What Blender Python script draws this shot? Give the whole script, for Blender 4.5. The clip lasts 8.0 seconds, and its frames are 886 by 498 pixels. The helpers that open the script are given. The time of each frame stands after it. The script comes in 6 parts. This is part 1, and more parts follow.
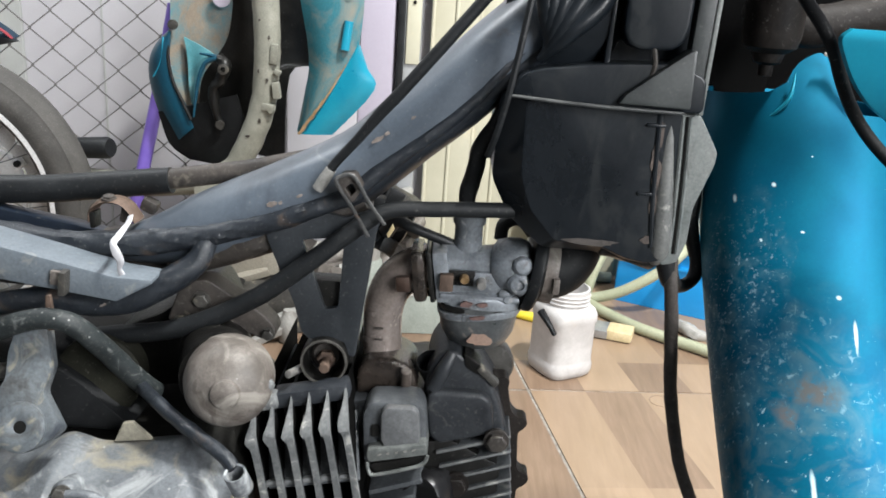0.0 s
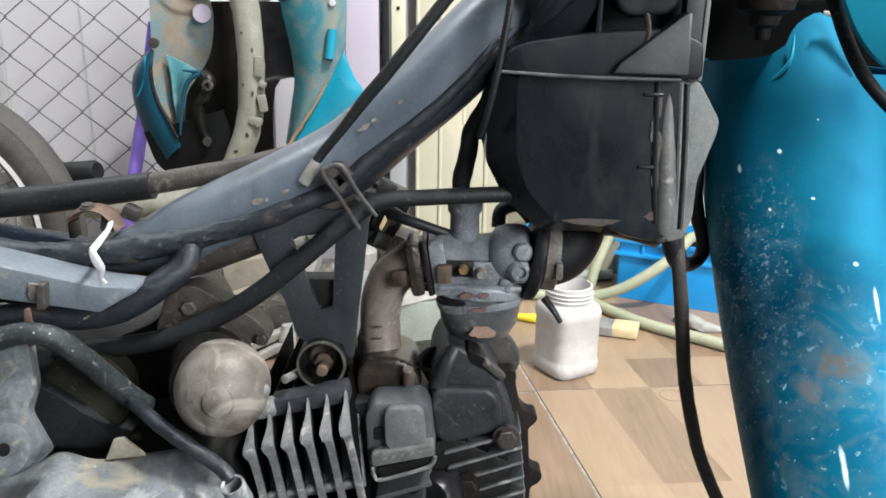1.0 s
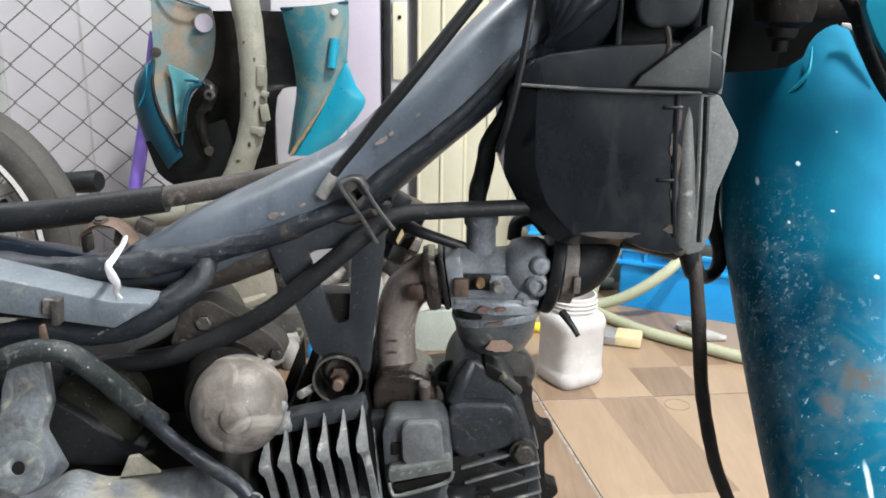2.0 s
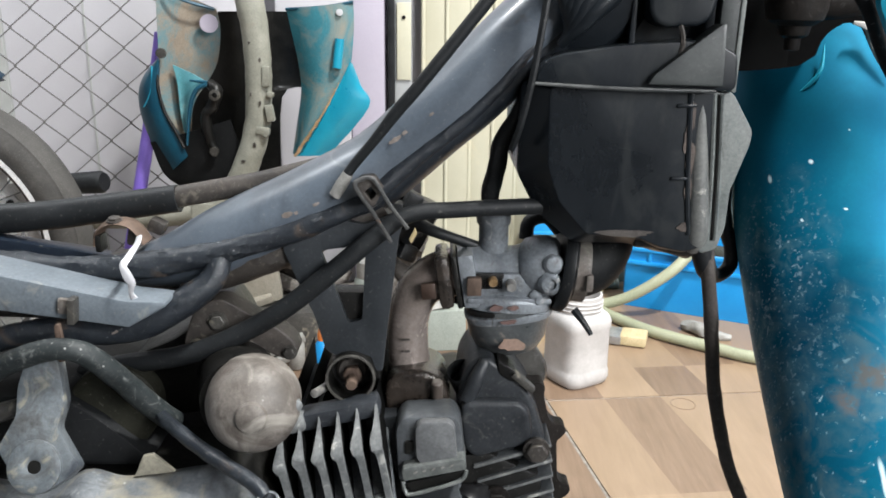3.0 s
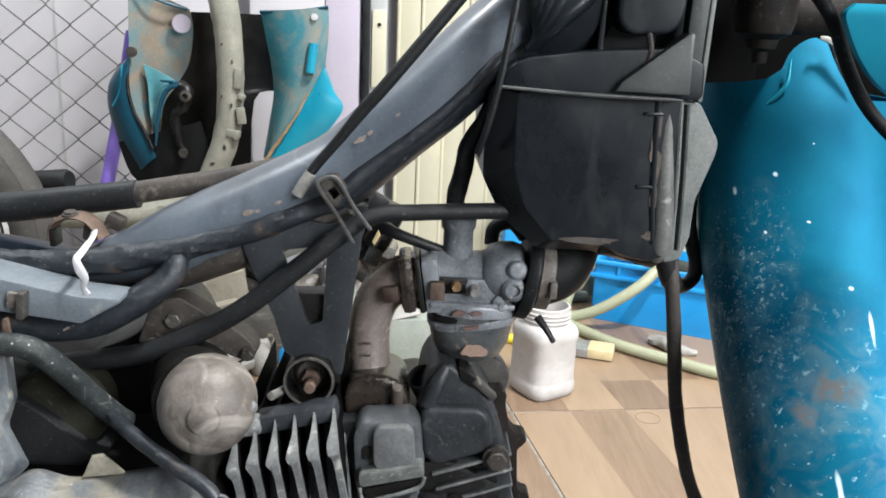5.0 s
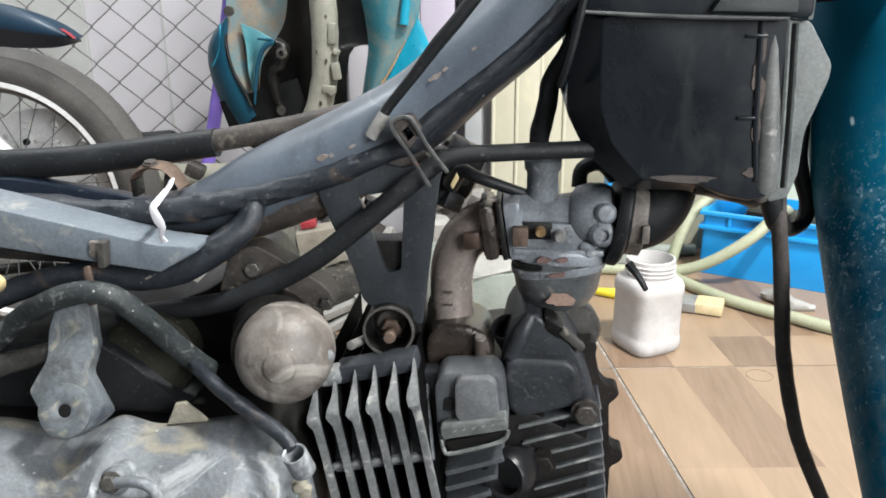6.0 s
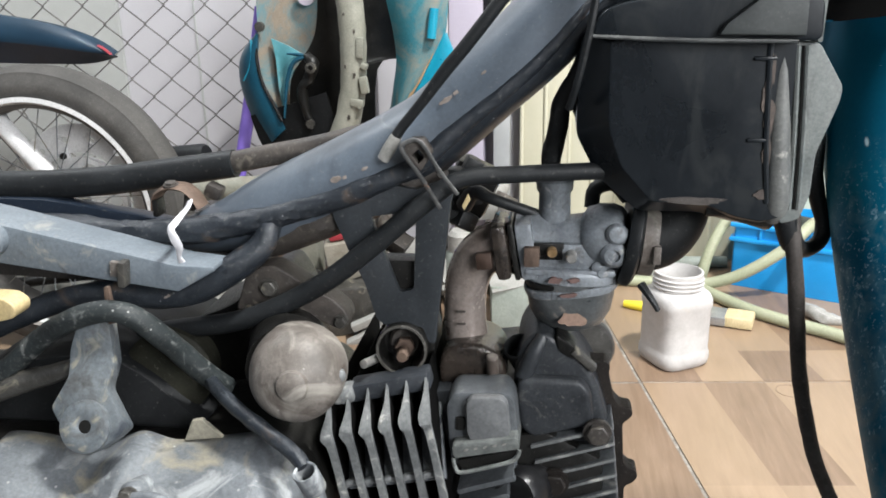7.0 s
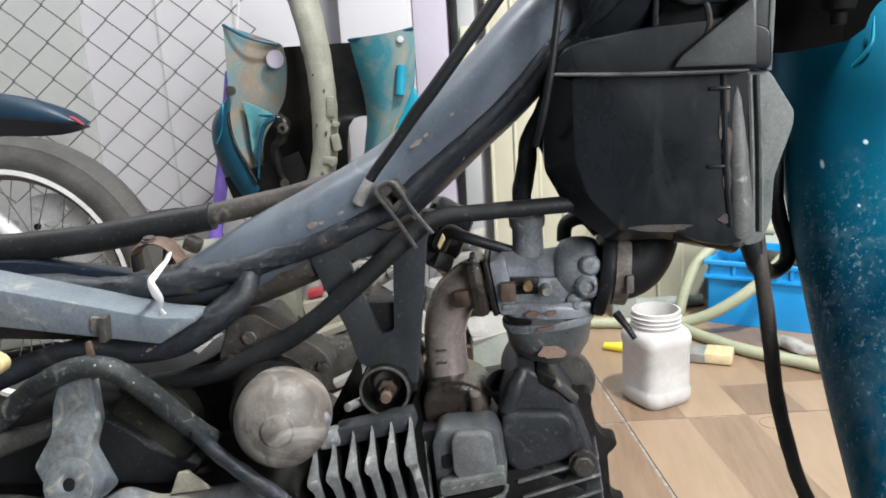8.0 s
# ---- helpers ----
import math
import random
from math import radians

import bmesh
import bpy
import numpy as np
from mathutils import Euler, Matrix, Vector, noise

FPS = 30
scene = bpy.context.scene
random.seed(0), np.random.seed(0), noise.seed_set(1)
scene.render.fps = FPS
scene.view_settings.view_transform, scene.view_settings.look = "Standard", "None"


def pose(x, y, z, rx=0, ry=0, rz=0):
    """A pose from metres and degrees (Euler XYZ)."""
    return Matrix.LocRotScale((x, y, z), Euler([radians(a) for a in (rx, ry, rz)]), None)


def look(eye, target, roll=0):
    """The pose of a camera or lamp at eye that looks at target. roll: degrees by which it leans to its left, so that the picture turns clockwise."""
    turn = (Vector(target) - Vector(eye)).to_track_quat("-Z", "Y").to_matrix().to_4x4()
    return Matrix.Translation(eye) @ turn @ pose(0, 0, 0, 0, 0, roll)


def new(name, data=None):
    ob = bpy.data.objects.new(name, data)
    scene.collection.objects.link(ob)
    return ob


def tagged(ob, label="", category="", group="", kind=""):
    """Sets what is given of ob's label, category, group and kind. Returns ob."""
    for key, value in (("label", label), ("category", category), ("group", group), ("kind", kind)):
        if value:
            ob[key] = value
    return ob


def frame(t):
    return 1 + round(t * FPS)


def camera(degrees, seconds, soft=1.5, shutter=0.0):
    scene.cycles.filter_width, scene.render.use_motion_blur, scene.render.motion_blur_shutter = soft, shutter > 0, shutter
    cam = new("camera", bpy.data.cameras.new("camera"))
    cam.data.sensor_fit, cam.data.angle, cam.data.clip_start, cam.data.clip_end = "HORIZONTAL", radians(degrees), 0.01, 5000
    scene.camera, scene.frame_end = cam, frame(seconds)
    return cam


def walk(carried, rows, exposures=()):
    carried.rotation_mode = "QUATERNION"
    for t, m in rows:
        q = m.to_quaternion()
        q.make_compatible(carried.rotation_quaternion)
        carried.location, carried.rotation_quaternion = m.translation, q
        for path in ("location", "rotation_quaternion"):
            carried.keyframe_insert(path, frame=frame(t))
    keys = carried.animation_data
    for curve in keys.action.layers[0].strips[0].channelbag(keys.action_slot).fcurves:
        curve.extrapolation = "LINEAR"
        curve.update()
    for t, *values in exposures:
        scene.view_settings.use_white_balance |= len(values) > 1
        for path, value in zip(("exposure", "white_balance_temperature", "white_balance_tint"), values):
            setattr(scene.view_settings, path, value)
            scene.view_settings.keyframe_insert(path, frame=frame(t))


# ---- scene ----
cam = camera(56.0, 8.0, soft=1.75)
PATH = [
    (0, (0.006, 0.001, 0.654), (0.004, 1.904, 0.035), 4.1),
    (0.5, (0.007, 0.006, 0.637), (-0.012, 1.91, 0.026), 1.8),
    (1, (0.008, 0.02, 0.631), (0.009, 1.932, 0.044), 0.8),
    (1.5, (0.0, 0.025, 0.634), (0.013, 1.941, 0.06), 0.8),
    (3, (-0.015, 0.024, 0.633), (-0.004, 1.941, 0.063), 0.6),
    (3.5, (-0.024, 0.023, 0.626), (0.03, 1.921, -0.002), 2.4),
    (4, (-0.031, 0.026, 0.623), (0.092, 1.922, -0.004), 3.3),
    (4.2, (-0.03, 0.026, 0.626), (0.1, 1.93, 0.028), 3.0),
    (5.3, (0.0, 0.033, 0.626), (0.017, 1.958, 0.085), 1.7),
    (5.5, (0.004, 0.043, 0.62), (-0.032, 1.958, 0.046), 0.8),
    (6, (0.008, 0.052, 0.61), (-0.17, 1.938, -0.03), -0.4),
    (6.5, (0.013, 0.055, 0.608), (-0.261, 1.933, -0.024), -1.7),
    (7, (0.023, 0.051, 0.619), (-0.239, 1.934, -0.002), -1.1),
    (7.5, (0.023, 0.051, 0.617), (-0.207, 1.943, 0.011), -1.2),
    (8, (0.025, 0.038, 0.611), (-0.184, 1.966, 0.119), -3.5),
]
walk(cam, [(t, look(eye, target, roll)) for t, eye, target, roll in PATH], [(0.0, 0.30), (1.5, 0.33), (3.0, 0.26), (3.5, 0.37), (4.0, 0.36), (5.5, 0.30), (6.0, 0.38), (6.5, 0.37), (7.5, 0.34), (8.0, 0.23)])

# ---- world and light ----
world = bpy.data.worlds.new("world")
scene.world = world
world.use_nodes = True
wn = world.node_tree.nodes["Background"]
wn.inputs[0].default_value, wn.inputs[1].default_value = (0.70, 0.84, 1.0, 1), 0.35


def lamp(name, eye, target, power, size, size_y, colour):
    data = bpy.data.lights.new(name, "AREA")
    data.shape, data.size, data.size_y, data.energy, data.color = "RECTANGLE", size, size_y, power, colour
    ob = new(name, data)
    ob.matrix_world = look(eye, target)
    return ob


lamp("ceiling_tube_lamp", (0.85, 0.40, 2.55), (0.0, 0.9, 0.3), 106, 0.34, 0.10, (0.985, 0.99, 0.97))
lamp("wall_tube_lamp", (-1.25, 1.15, 2.3), (-0.6, 1.6, 0.3), 20, 0.30, 0.08, (0.92, 0.96, 1.0))
# Added fill from behind and right of the camera; no such source is seen.
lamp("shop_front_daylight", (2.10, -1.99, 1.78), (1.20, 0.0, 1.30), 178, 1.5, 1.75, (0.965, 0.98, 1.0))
# Added weak blue fill from the left, with no window seen there.
lamp("side_window_daylight", (-2.98, -1.0, 1.0), (0.0, -0.9, 0.9), 2.5, 1.5, 1.75, (0.45, 0.68, 1.0))


# ---- materials ----
def rgb(c):
    return (*c, 1.0)


def surface(name, colours, rough=0.6, metal=0.0, scale=30.0, bump=0.15, fine=4.0, wear=None, specks=None, smudge=None, spec=0.5, vary=0.0, rough_vary=0.15, grain=None, coat=0.0, grit=0.35, dust=0.0, stains=()):
    """colours: dark and light of the base. wear, smudge: (colour, amount 0..1, scale); specks: (colour, size 0..1, scale); stains: (colour, level, scale) of crisp-edged patches; grain: stretch along an axis."""
    m = bpy.data.materials.new(name)
    m.use_nodes = True
    nt = m.node_tree
    N, L = nt.nodes, nt.links
    bsdf = N["Principled BSDF"]
    tex = N.new("ShaderNodeTexCoord")
    mp = N.new("ShaderNodeMapping")
    mp.inputs["Scale"].default_value = grain or (1, 1, 1)
    L.new(tex.outputs["Object"], mp.inputs["Vector"])

    def noise_at(s, detail=6.0, r=0.6, distort=0.0):
        n = N.new("ShaderNodeTexNoise")
        n.inputs["Scale"].default_value, n.inputs["Detail"].default_value, n.inputs["Roughness"].default_value = s, detail, r
        n.inputs["Distortion"].default_value = distort
        L.new(mp.outputs[0], n.inputs["Vector"])
        return n.outputs["Fac"]

    def ramp(sock, a, b, ca=(0, 0, 0), cb=(1, 1, 1)):
        r = N.new("ShaderNodeValToRGB")
        r.color_ramp.elements[0].position, r.color_ramp.elements[1].position = a, b
        r.color_ramp.elements[0].color, r.color_ramp.elements[1].color = rgb(ca), rgb(cb)
        L.new(sock, r.inputs[0])
        return r.outputs[0]

    def mix(fac, a, b, mode="MIX"):
        x = N.new("ShaderNodeMix")
        x.data_type, x.blend_type = "RGBA", mode
        for sock, v in ((x.inputs[0], fac), (x.inputs[6], a), (x.inputs[7], b)):
            if isinstance(v, bpy.types.NodeSocket):
                L.new(v, sock)
            else:
                sock.default_value = v if isinstance(v, float) else rgb(v)
        return x.outputs[2]

    big = noise_at(scale, 5.0, 0.62, 0.4)
    small = noise_at(scale * fine, 8.0, 0.7)
    col = ramp(big, 0.3, 0.72, colours[0], colours[1])
    col = mix(ramp(small, 0.35, 0.75), col, mix(0.45, col, colours[0]), "MIX")
    col = mix(ramp(noise_at(430, 4.0, 0.7), 0.30, 0.70), mix(grit, col, (0.0, 0.0, 0.0)), col)
    if dust:
        powder = ramp(noise_at(330, 6.0, 0.75, 0.2), 0.62 - 0.10 * dust, 0.76)
        soft = N.new("ShaderNodeMath")
        soft.operation = "MULTIPLY"
        L.new(powder, soft.inputs[0])
        soft.inputs[1].default_value = 0.5
        col = mix(soft.outputs[0], col, (0.24, 0.235, 0.215))
    if vary:
        info = N.new("ShaderNodeObjectInfo")
        hv = N.new("ShaderNodeHueSaturation")
        mr = N.new("ShaderNodeMapRange")
        mr.inputs["To Min"].default_value, mr.inputs["To Max"].default_value = 1 - vary, 1 + vary
        L.new(info.outputs["Random"], mr.inputs["Value"])
        L.new(mr.outputs[0], hv.inputs["Value"])
        L.new(col, hv.inputs["Color"])
        col = hv.outputs[0]
    if smudge:
        c, amount, s = smudge
        col = mix(ramp(noise_at(s, 7.0, 0.68, 0.8), 0.72 - 0.42 * amount, 0.86 - 0.3 * amount), col, c)
    for c, level, s in stains:
        spot = N.new("ShaderNodeMath")
        spot.operation = "MULTIPLY"
        L.new(ramp(noise_at(s, 7.0, 0.62, 1.2), level, level + 0.11), spot.inputs[0])
        spot.inputs[1].default_value = 0.82
        col = mix(spot.outputs[0], col, c)
    if wear:
        c, amount, s = wear
        col = mix(ramp(noise_at(s, 10.0, 0.75, 0.2), 0.78 - 0.34 * amount, 0.84 - 0.32 * amount), col, c)
    if specks:
        c, size, s = specks
        v = N.new("ShaderNodeTexVoronoi")
        v.inputs["Scale"].default_value = s
        L.new(mp.outputs[0], v.inputs["Vector"])
        dot = ramp(v.outputs["Distance"], size * 0.6, size, (1, 1, 1), (0, 0, 0))
        where = ramp(noise_at(s * 0.14, 3.0), 0.42, 0.62)
        both = N.new("ShaderNodeMath")
        both.operation = "MULTIPLY"
        L.new(dot, both.inputs[0])
        L.new(where, both.inputs[1])
        col = mix(both.outputs[0], col, c)
    L.new(col, bsdf.inputs["Base Color"])
    rr = N.new("ShaderNodeMapRange")
    rr.inputs["To Min"].default_value, rr.inputs["To Max"].default_value = max(0.03, rough - rough_vary), min(1.0, rough + rough_vary)
    L.new(big, rr.inputs["Value"])
    L.new(rr.outputs[0], bsdf.inputs["Roughness"])
    bsdf.inputs["Metallic"].default_value = metal
    bsdf.inputs["Specular IOR Level"].default_value = spec
    bsdf.inputs["Coat Weight"].default_value = coat
    bsdf.inputs["Coat Roughness"].default_value = 0.12
    if bump:
        b = N.new("ShaderNodeBump")
        b.inputs["Strength"].default_value, b.inputs["Distance"].default_value = bump, 0.0012
        L.new(small, b.inputs["Height"])
        L.new(b.outputs[0], bsdf.inputs["Normal"])
    return m


RUST = (0.20, 0.085, 0.04)
M = {
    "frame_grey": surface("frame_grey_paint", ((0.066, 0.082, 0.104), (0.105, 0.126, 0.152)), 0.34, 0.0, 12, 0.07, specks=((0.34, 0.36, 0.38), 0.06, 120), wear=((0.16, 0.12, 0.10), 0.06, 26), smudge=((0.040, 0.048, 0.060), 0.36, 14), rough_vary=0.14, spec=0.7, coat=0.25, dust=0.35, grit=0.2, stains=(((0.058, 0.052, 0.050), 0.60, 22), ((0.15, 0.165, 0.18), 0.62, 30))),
    "frame_black": surface("flaking_black_paint", ((0.009, 0.012, 0.017), (0.028, 0.034, 0.042)), 0.40, 0.0, 60, 0.6, 4, wear=((0.14, 0.14, 0.14), 0.12, 45), specks=((0.4, 0.4, 0.4), 0.09, 170), spec=0.5, dust=0.5, stains=(((0.075, 0.055, 0.042), 0.60, 34),)),
    "hanger": surface("scuffed_black_steel", ((0.019, 0.023, 0.027), (0.038, 0.043, 0.049)), 0.42, 0.0, 30, 0.25, wear=((0.13, 0.13, 0.13), 0.06, 60), dust=0.3),
    "bar_grey": surface("grey_painted_bar", ((0.112, 0.134, 0.156), (0.172, 0.198, 0.222)), 0.5, 0.0, 22, 0.15, wear=((0.10, 0.10, 0.10), 0.12, 40), specks=((0.4, 0.4, 0.4), 0.07, 150), dust=0.4, stains=(((0.23, 0.23, 0.21), 0.60, 40), ((0.05, 0.052, 0.055), 0.60, 30))),
    "brown_steel": surface("dirty_brown_steel", ((0.026, 0.023, 0.021), (0.078, 0.066, 0.057)), 0.55, 0.0, 30, 0.35, wear=((0.15, 0.08, 0.05), 0.13, 40), spec=0.4, dust=0.5, stains=(((0.14, 0.125, 0.10), 0.58, 60),)),
    "rubber": surface("black_rubber", ((0.006, 0.007, 0.008), (0.014, 0.016, 0.018)), 0.52, 0.0, 40, 0.25, smudge=((0.06, 0.06, 0.056), 0.13, 22), spec=0.35, dust=0.25),
    "perished_rubber": surface("perished_brown_rubber", ((0.045, 0.039, 0.035), (0.105, 0.092, 0.084)), 0.6, 0.0, 50, 0.6, wear=((0.15, 0.125, 0.11), 0.36, 45), spec=0.3, dust=0.4),
    "boot_rubber": surface("matt_black_rubber", ((0.004, 0.0045, 0.005), (0.010, 0.011, 0.012)), 0.62, 0.0, 40, 0.2, spec=0.2, dust=0.15),
    "old_rubber": surface("dusty_rubber_hose", ((0.010, 0.0135, 0.0145), (0.031, 0.038, 0.039)), 0.55, 0.0, 40, 0.35, specks=((0.34, 0.34, 0.33), 0.13, 160), smudge=((0.10, 0.10, 0.095), 0.2, 40), spec=0.35, dust=0.6, stains=(((0.15, 0.155, 0.15), 0.58, 60),)),
    "plastic": surface("worn_black_plastic", ((0.0060, 0.0082, 0.0108), (0.0145, 0.0182, 0.0225)), 0.31, 0.0, 14, 0.10, smudge=((0.022, 0.024, 0.026), 0.34, 11), wear=((0.05, 0.048, 0.045), 0.03, 30), rough_vary=0.20, spec=0.32, grain=(1, 1, 0.6), stains=(((0.020, 0.0225, 0.024), 0.53, 24),)),
    "lip_grey": surface("whitened_plastic_edge", ((0.022, 0.024, 0.025), (0.090, 0.094, 0.092)), 0.5, 0.0, 60, 0.3, wear=((0.02, 0.022, 0.024), 0.3, 40)),
    "plastic_mid": surface("greyed_black_plastic", ((0.022, 0.026, 0.027), (0.055, 0.062, 0.060)), 0.45, 0.0, 30, 0.2, wear=((0.20, 0.205, 0.195), 0.34, 34), dust=0.3),
    "scuffed": surface("brown_scuffed_plastic", ((0.05, 0.038, 0.032), (0.16, 0.125, 0.105)), 0.7, 0.0, 120, 0.4, wear=((0.02, 0.02, 0.02), 0.4, 90)),
    "plastic_grey": surface("grey_plastic_lid", ((0.13, 0.145, 0.14), (0.25, 0.265, 0.25)), 0.5, 0.0, 34, 0.2, smudge=((0.06, 0.062, 0.06), 0.36, 30), wear=((0.40, 0.41, 0.39), 0.12, 60), dust=0.4),
    "rust": surface("rusted_steel", ((0.060, 0.038, 0.028), (0.175, 0.120, 0.088)), 0.7, 0.25, 70, 0.5, wear=((0.24, 0.20, 0.165), 0.2, 60)),
    "alu": surface("corroded_aluminium", ((0.098, 0.108, 0.120), (0.205, 0.222, 0.236)), 0.52, 0.05, 22, 0.8, 5, smudge=((0.075, 0.078, 0.084), 0.40, 15), wear=((0.33, 0.335, 0.325), 0.40, 15), specks=((0.6, 0.6, 0.57), 0.12, 110), dust=0.7, stains=(((0.25, 0.228, 0.172), 0.55, 16), ((0.31, 0.325, 0.33), 0.55, 27), ((0.055, 0.058, 0.066), 0.565, 21))),
    "alu_mud": surface("muddy_aluminium", ((0.20, 0.185, 0.14), (0.34, 0.32, 0.26)), 0.7, 0.1, 30, 0.5, 4, wear=((0.44, 0.42, 0.36), 0.2, 50), smudge=((0.09, 0.085, 0.07), 0.3, 40)),
    "starter": surface("stained_starter_cap", ((0.105, 0.090, 0.078), (0.235, 0.210, 0.190)), 0.52, 0.1, 22, 0.6, smudge=((0.060, 0.052, 0.045), 0.52, 17), wear=((0.33, 0.31, 0.285), 0.40, 24), specks=((0.55, 0.54, 0.5), 0.10, 120), dust=0.6, stains=(((0.25, 0.232, 0.205), 0.53, 26), ((0.055, 0.040, 0.032), 0.53, 30))),
    "carb": surface("grey_carburettor_casting", ((0.13, 0.145, 0.162), (0.31, 0.335, 0.36)), 0.40, 0.3, 40, 0.4, smudge=((0.065, 0.065, 0.066), 0.34, 46), wear=((0.24, 0.15, 0.11), 0.14, 50), dust=0.5, stains=(((0.40, 0.40, 0.39), 0.59, 60), ((0.06, 0.052, 0.045), 0.57, 70))),
    "bowl": surface("stained_float_bowl", ((0.070, 0.076, 0.079), (0.165, 0.173, 0.177)), 0.34, 0.25, 36, 0.4, smudge=((0.05, 0.05, 0.05), 0.34, 40), wear=((0.22, 0.15, 0.11), 0.10, 40), dust=0.5, stains=(((0.30, 0.26, 0.22), 0.58, 55),)),
    "frame_dark": surface("black_blue_frame", ((0.008, 0.011, 0.015), (0.024, 0.029, 0.036)), 0.36, 0.0, 24, 0.25, 5, wear=((0.11, 0.09, 0.07), 0.12, 40), specks=((0.4, 0.4, 0.4), 0.10, 140), spec=0.45, dust=0.35),
    "grime": surface("grimy_cast_metal", ((0.030, 0.028, 0.025), (0.105, 0.10, 0.09)), 0.45, 0.2, 40, 0.5, smudge=((0.02, 0.018, 0.016), 0.38, 40), wear=((0.32, 0.31, 0.28), 0.14, 60), dust=0.6, stains=(((0.26, 0.235, 0.18), 0.57, 40),)),
    "clip_steel": surface("dull_rust_flecked_wire", ((0.055, 0.056, 0.057), (0.145, 0.143, 0.138)), 0.5, 0.4, 80, 0.4, wear=((0.15, 0.085, 0.055), 0.46, 50)),
    "elbow": surface("oily_brown_manifold", ((0.17, 0.132, 0.112), (0.43, 0.375, 0.345)), 0.24, 0.40, 16, 0.22, smudge=((0.075, 0.052, 0.040), 0.36, 26), spec=0.7, dust=0.1),
    "wet_brown": surface("oil_wet_brown_casting", ((0.020, 0.016, 0.0135), (0.085, 0.067, 0.055)), 0.24, 0.3, 50, 0.6, smudge=((0.010, 0.009, 0.008), 0.40, 40), coat=0.3),
    "gloss_black": surface("glossy_black_rubber", ((0.006, 0.006, 0.007), (0.012, 0.012, 0.013)), 0.30, 0.0, 40, 0.2),
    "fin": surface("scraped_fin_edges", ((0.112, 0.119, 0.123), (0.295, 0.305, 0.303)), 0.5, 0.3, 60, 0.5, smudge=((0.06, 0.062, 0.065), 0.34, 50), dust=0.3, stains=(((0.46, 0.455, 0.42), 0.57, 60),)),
    "head_black": surface("black_enamelled_casting", ((0.018, 0.020, 0.0235), (0.046, 0.051, 0.057)), 0.42, 0.1, 36, 0.4, smudge=((0.060, 0.060, 0.058), 0.22, 36), spec=0.35, dust=0.45, stains=(((0.10, 0.10, 0.095), 0.61, 50),)),
    "head_grey": surface("grey_black_casting", ((0.060, 0.066, 0.073), (0.130, 0.140, 0.150)), 0.36, 0.2, 50, 0.3, smudge=((0.025, 0.026, 0.027), 0.28, 44), wear=((0.24, 0.24, 0.235), 0.06, 60), dust=0.5, stains=(((0.20, 0.20, 0.19), 0.59, 60),)),
    "head_pad": surface("dull_grey_pad", ((0.12, 0.125, 0.13), (0.20, 0.205, 0.21)), 0.40, 0.2, 50, 0.2, smudge=((0.05, 0.05, 0.05), 0.2, 44), wear=((0.30, 0.30, 0.29), 0.05, 60), dust=0.3),
    "ledge_grey": surface("scraped_pale_casting", ((0.11, 0.12, 0.115), (0.27, 0.285, 0.275)), 0.38, 0.3, 70, 0.5, smudge=((0.03, 0.03, 0.03), 0.30, 60), wear=((0.5, 0.5, 0.48), 0.16, 80)),
    "lever_dark": surface("dark_blue_grey_casting", ((0.016, 0.019, 0.024), (0.045, 0.051, 0.060)), 0.45, 0.1, 40, 0.4, smudge=((0.012, 0.013, 0.015), 0.35, 40), dust=0.4, stains=(((0.13, 0.13, 0.13), 0.61, 50),)),
    "wet_rust": surface("oily_dark_rust", ((0.030, 0.018, 0.013), (0.090, 0.055, 0.040)), 0.4, 0.2, 60, 0.4, smudge=((0.015, 0.012, 0.01), 0.3, 50)),
    "stem_rust": surface("grimy_rusted_casting", ((0.006, 0.005, 0.0045), (0.024, 0.019, 0.016)), 0.65, 0.05, 34, 0.5, wear=((0.11, 0.06, 0.04), 0.20, 34), spec=0.2, dust=0.35),
    # Near-black with almost no sheen, so it reads as shade.
    "void_black": surface("flat_black_shade", ((0.002, 0.002, 0.002), (0.005, 0.005, 0.005)), 0.9, 0.0, 40, 0.2, spec=0.05),
    "edge_pale": surface("rubbed_pale_plastic", ((0.085, 0.088, 0.086), (0.21, 0.213, 0.20)), 0.5, 0.0, 26, 0.25, wear=((0.38, 0.37, 0.335), 0.50, 18), dust=0.3),
    "stain_red": surface("red_brown_stain", ((0.11, 0.062, 0.055), (0.20, 0.125, 0.11)), 0.55, 0.1, 60, 0.3, wear=((0.18, 0.19, 0.20), 0.36, 70)),
    "stain_orange": surface("faded_orange_stain", ((0.20, 0.125, 0.09), (0.29, 0.19, 0.14)), 0.5, 0.1, 50, 0.2, wear=((0.15, 0.15, 0.15), 0.28, 60)),
    "olive_grime": surface("olive_black_grime", ((0.010, 0.010, 0.007), (0.024, 0.024, 0.017)), 0.7, 0.0, 30, 0.3, spec=0.15, dust=0.2),
    # Greasy dark parts, and near-black fill where shade lies between parts.
    "grease_shade": surface("greasy_metal_and_shade", ((0.004, 0.004, 0.004), (0.014, 0.0135, 0.012)), 0.36, 0.0, 40, 0.5, wear=((0.05, 0.047, 0.043), 0.10, 40), spec=0.3, dust=0.12),
    "lever_blue": surface("blue_grey_lever_paint", ((0.085, 0.100, 0.112), (0.190, 0.208, 0.222)), 0.45, 0.15, 34, 0.5, smudge=((0.048, 0.046, 0.042), 0.50, 34), wear=((0.46, 0.47, 0.46), 0.20, 60), dust=0.7, stains=(((0.27, 0.255, 0.20), 0.57, 50), ((0.022, 0.026, 0.036), 0.56, 42))),
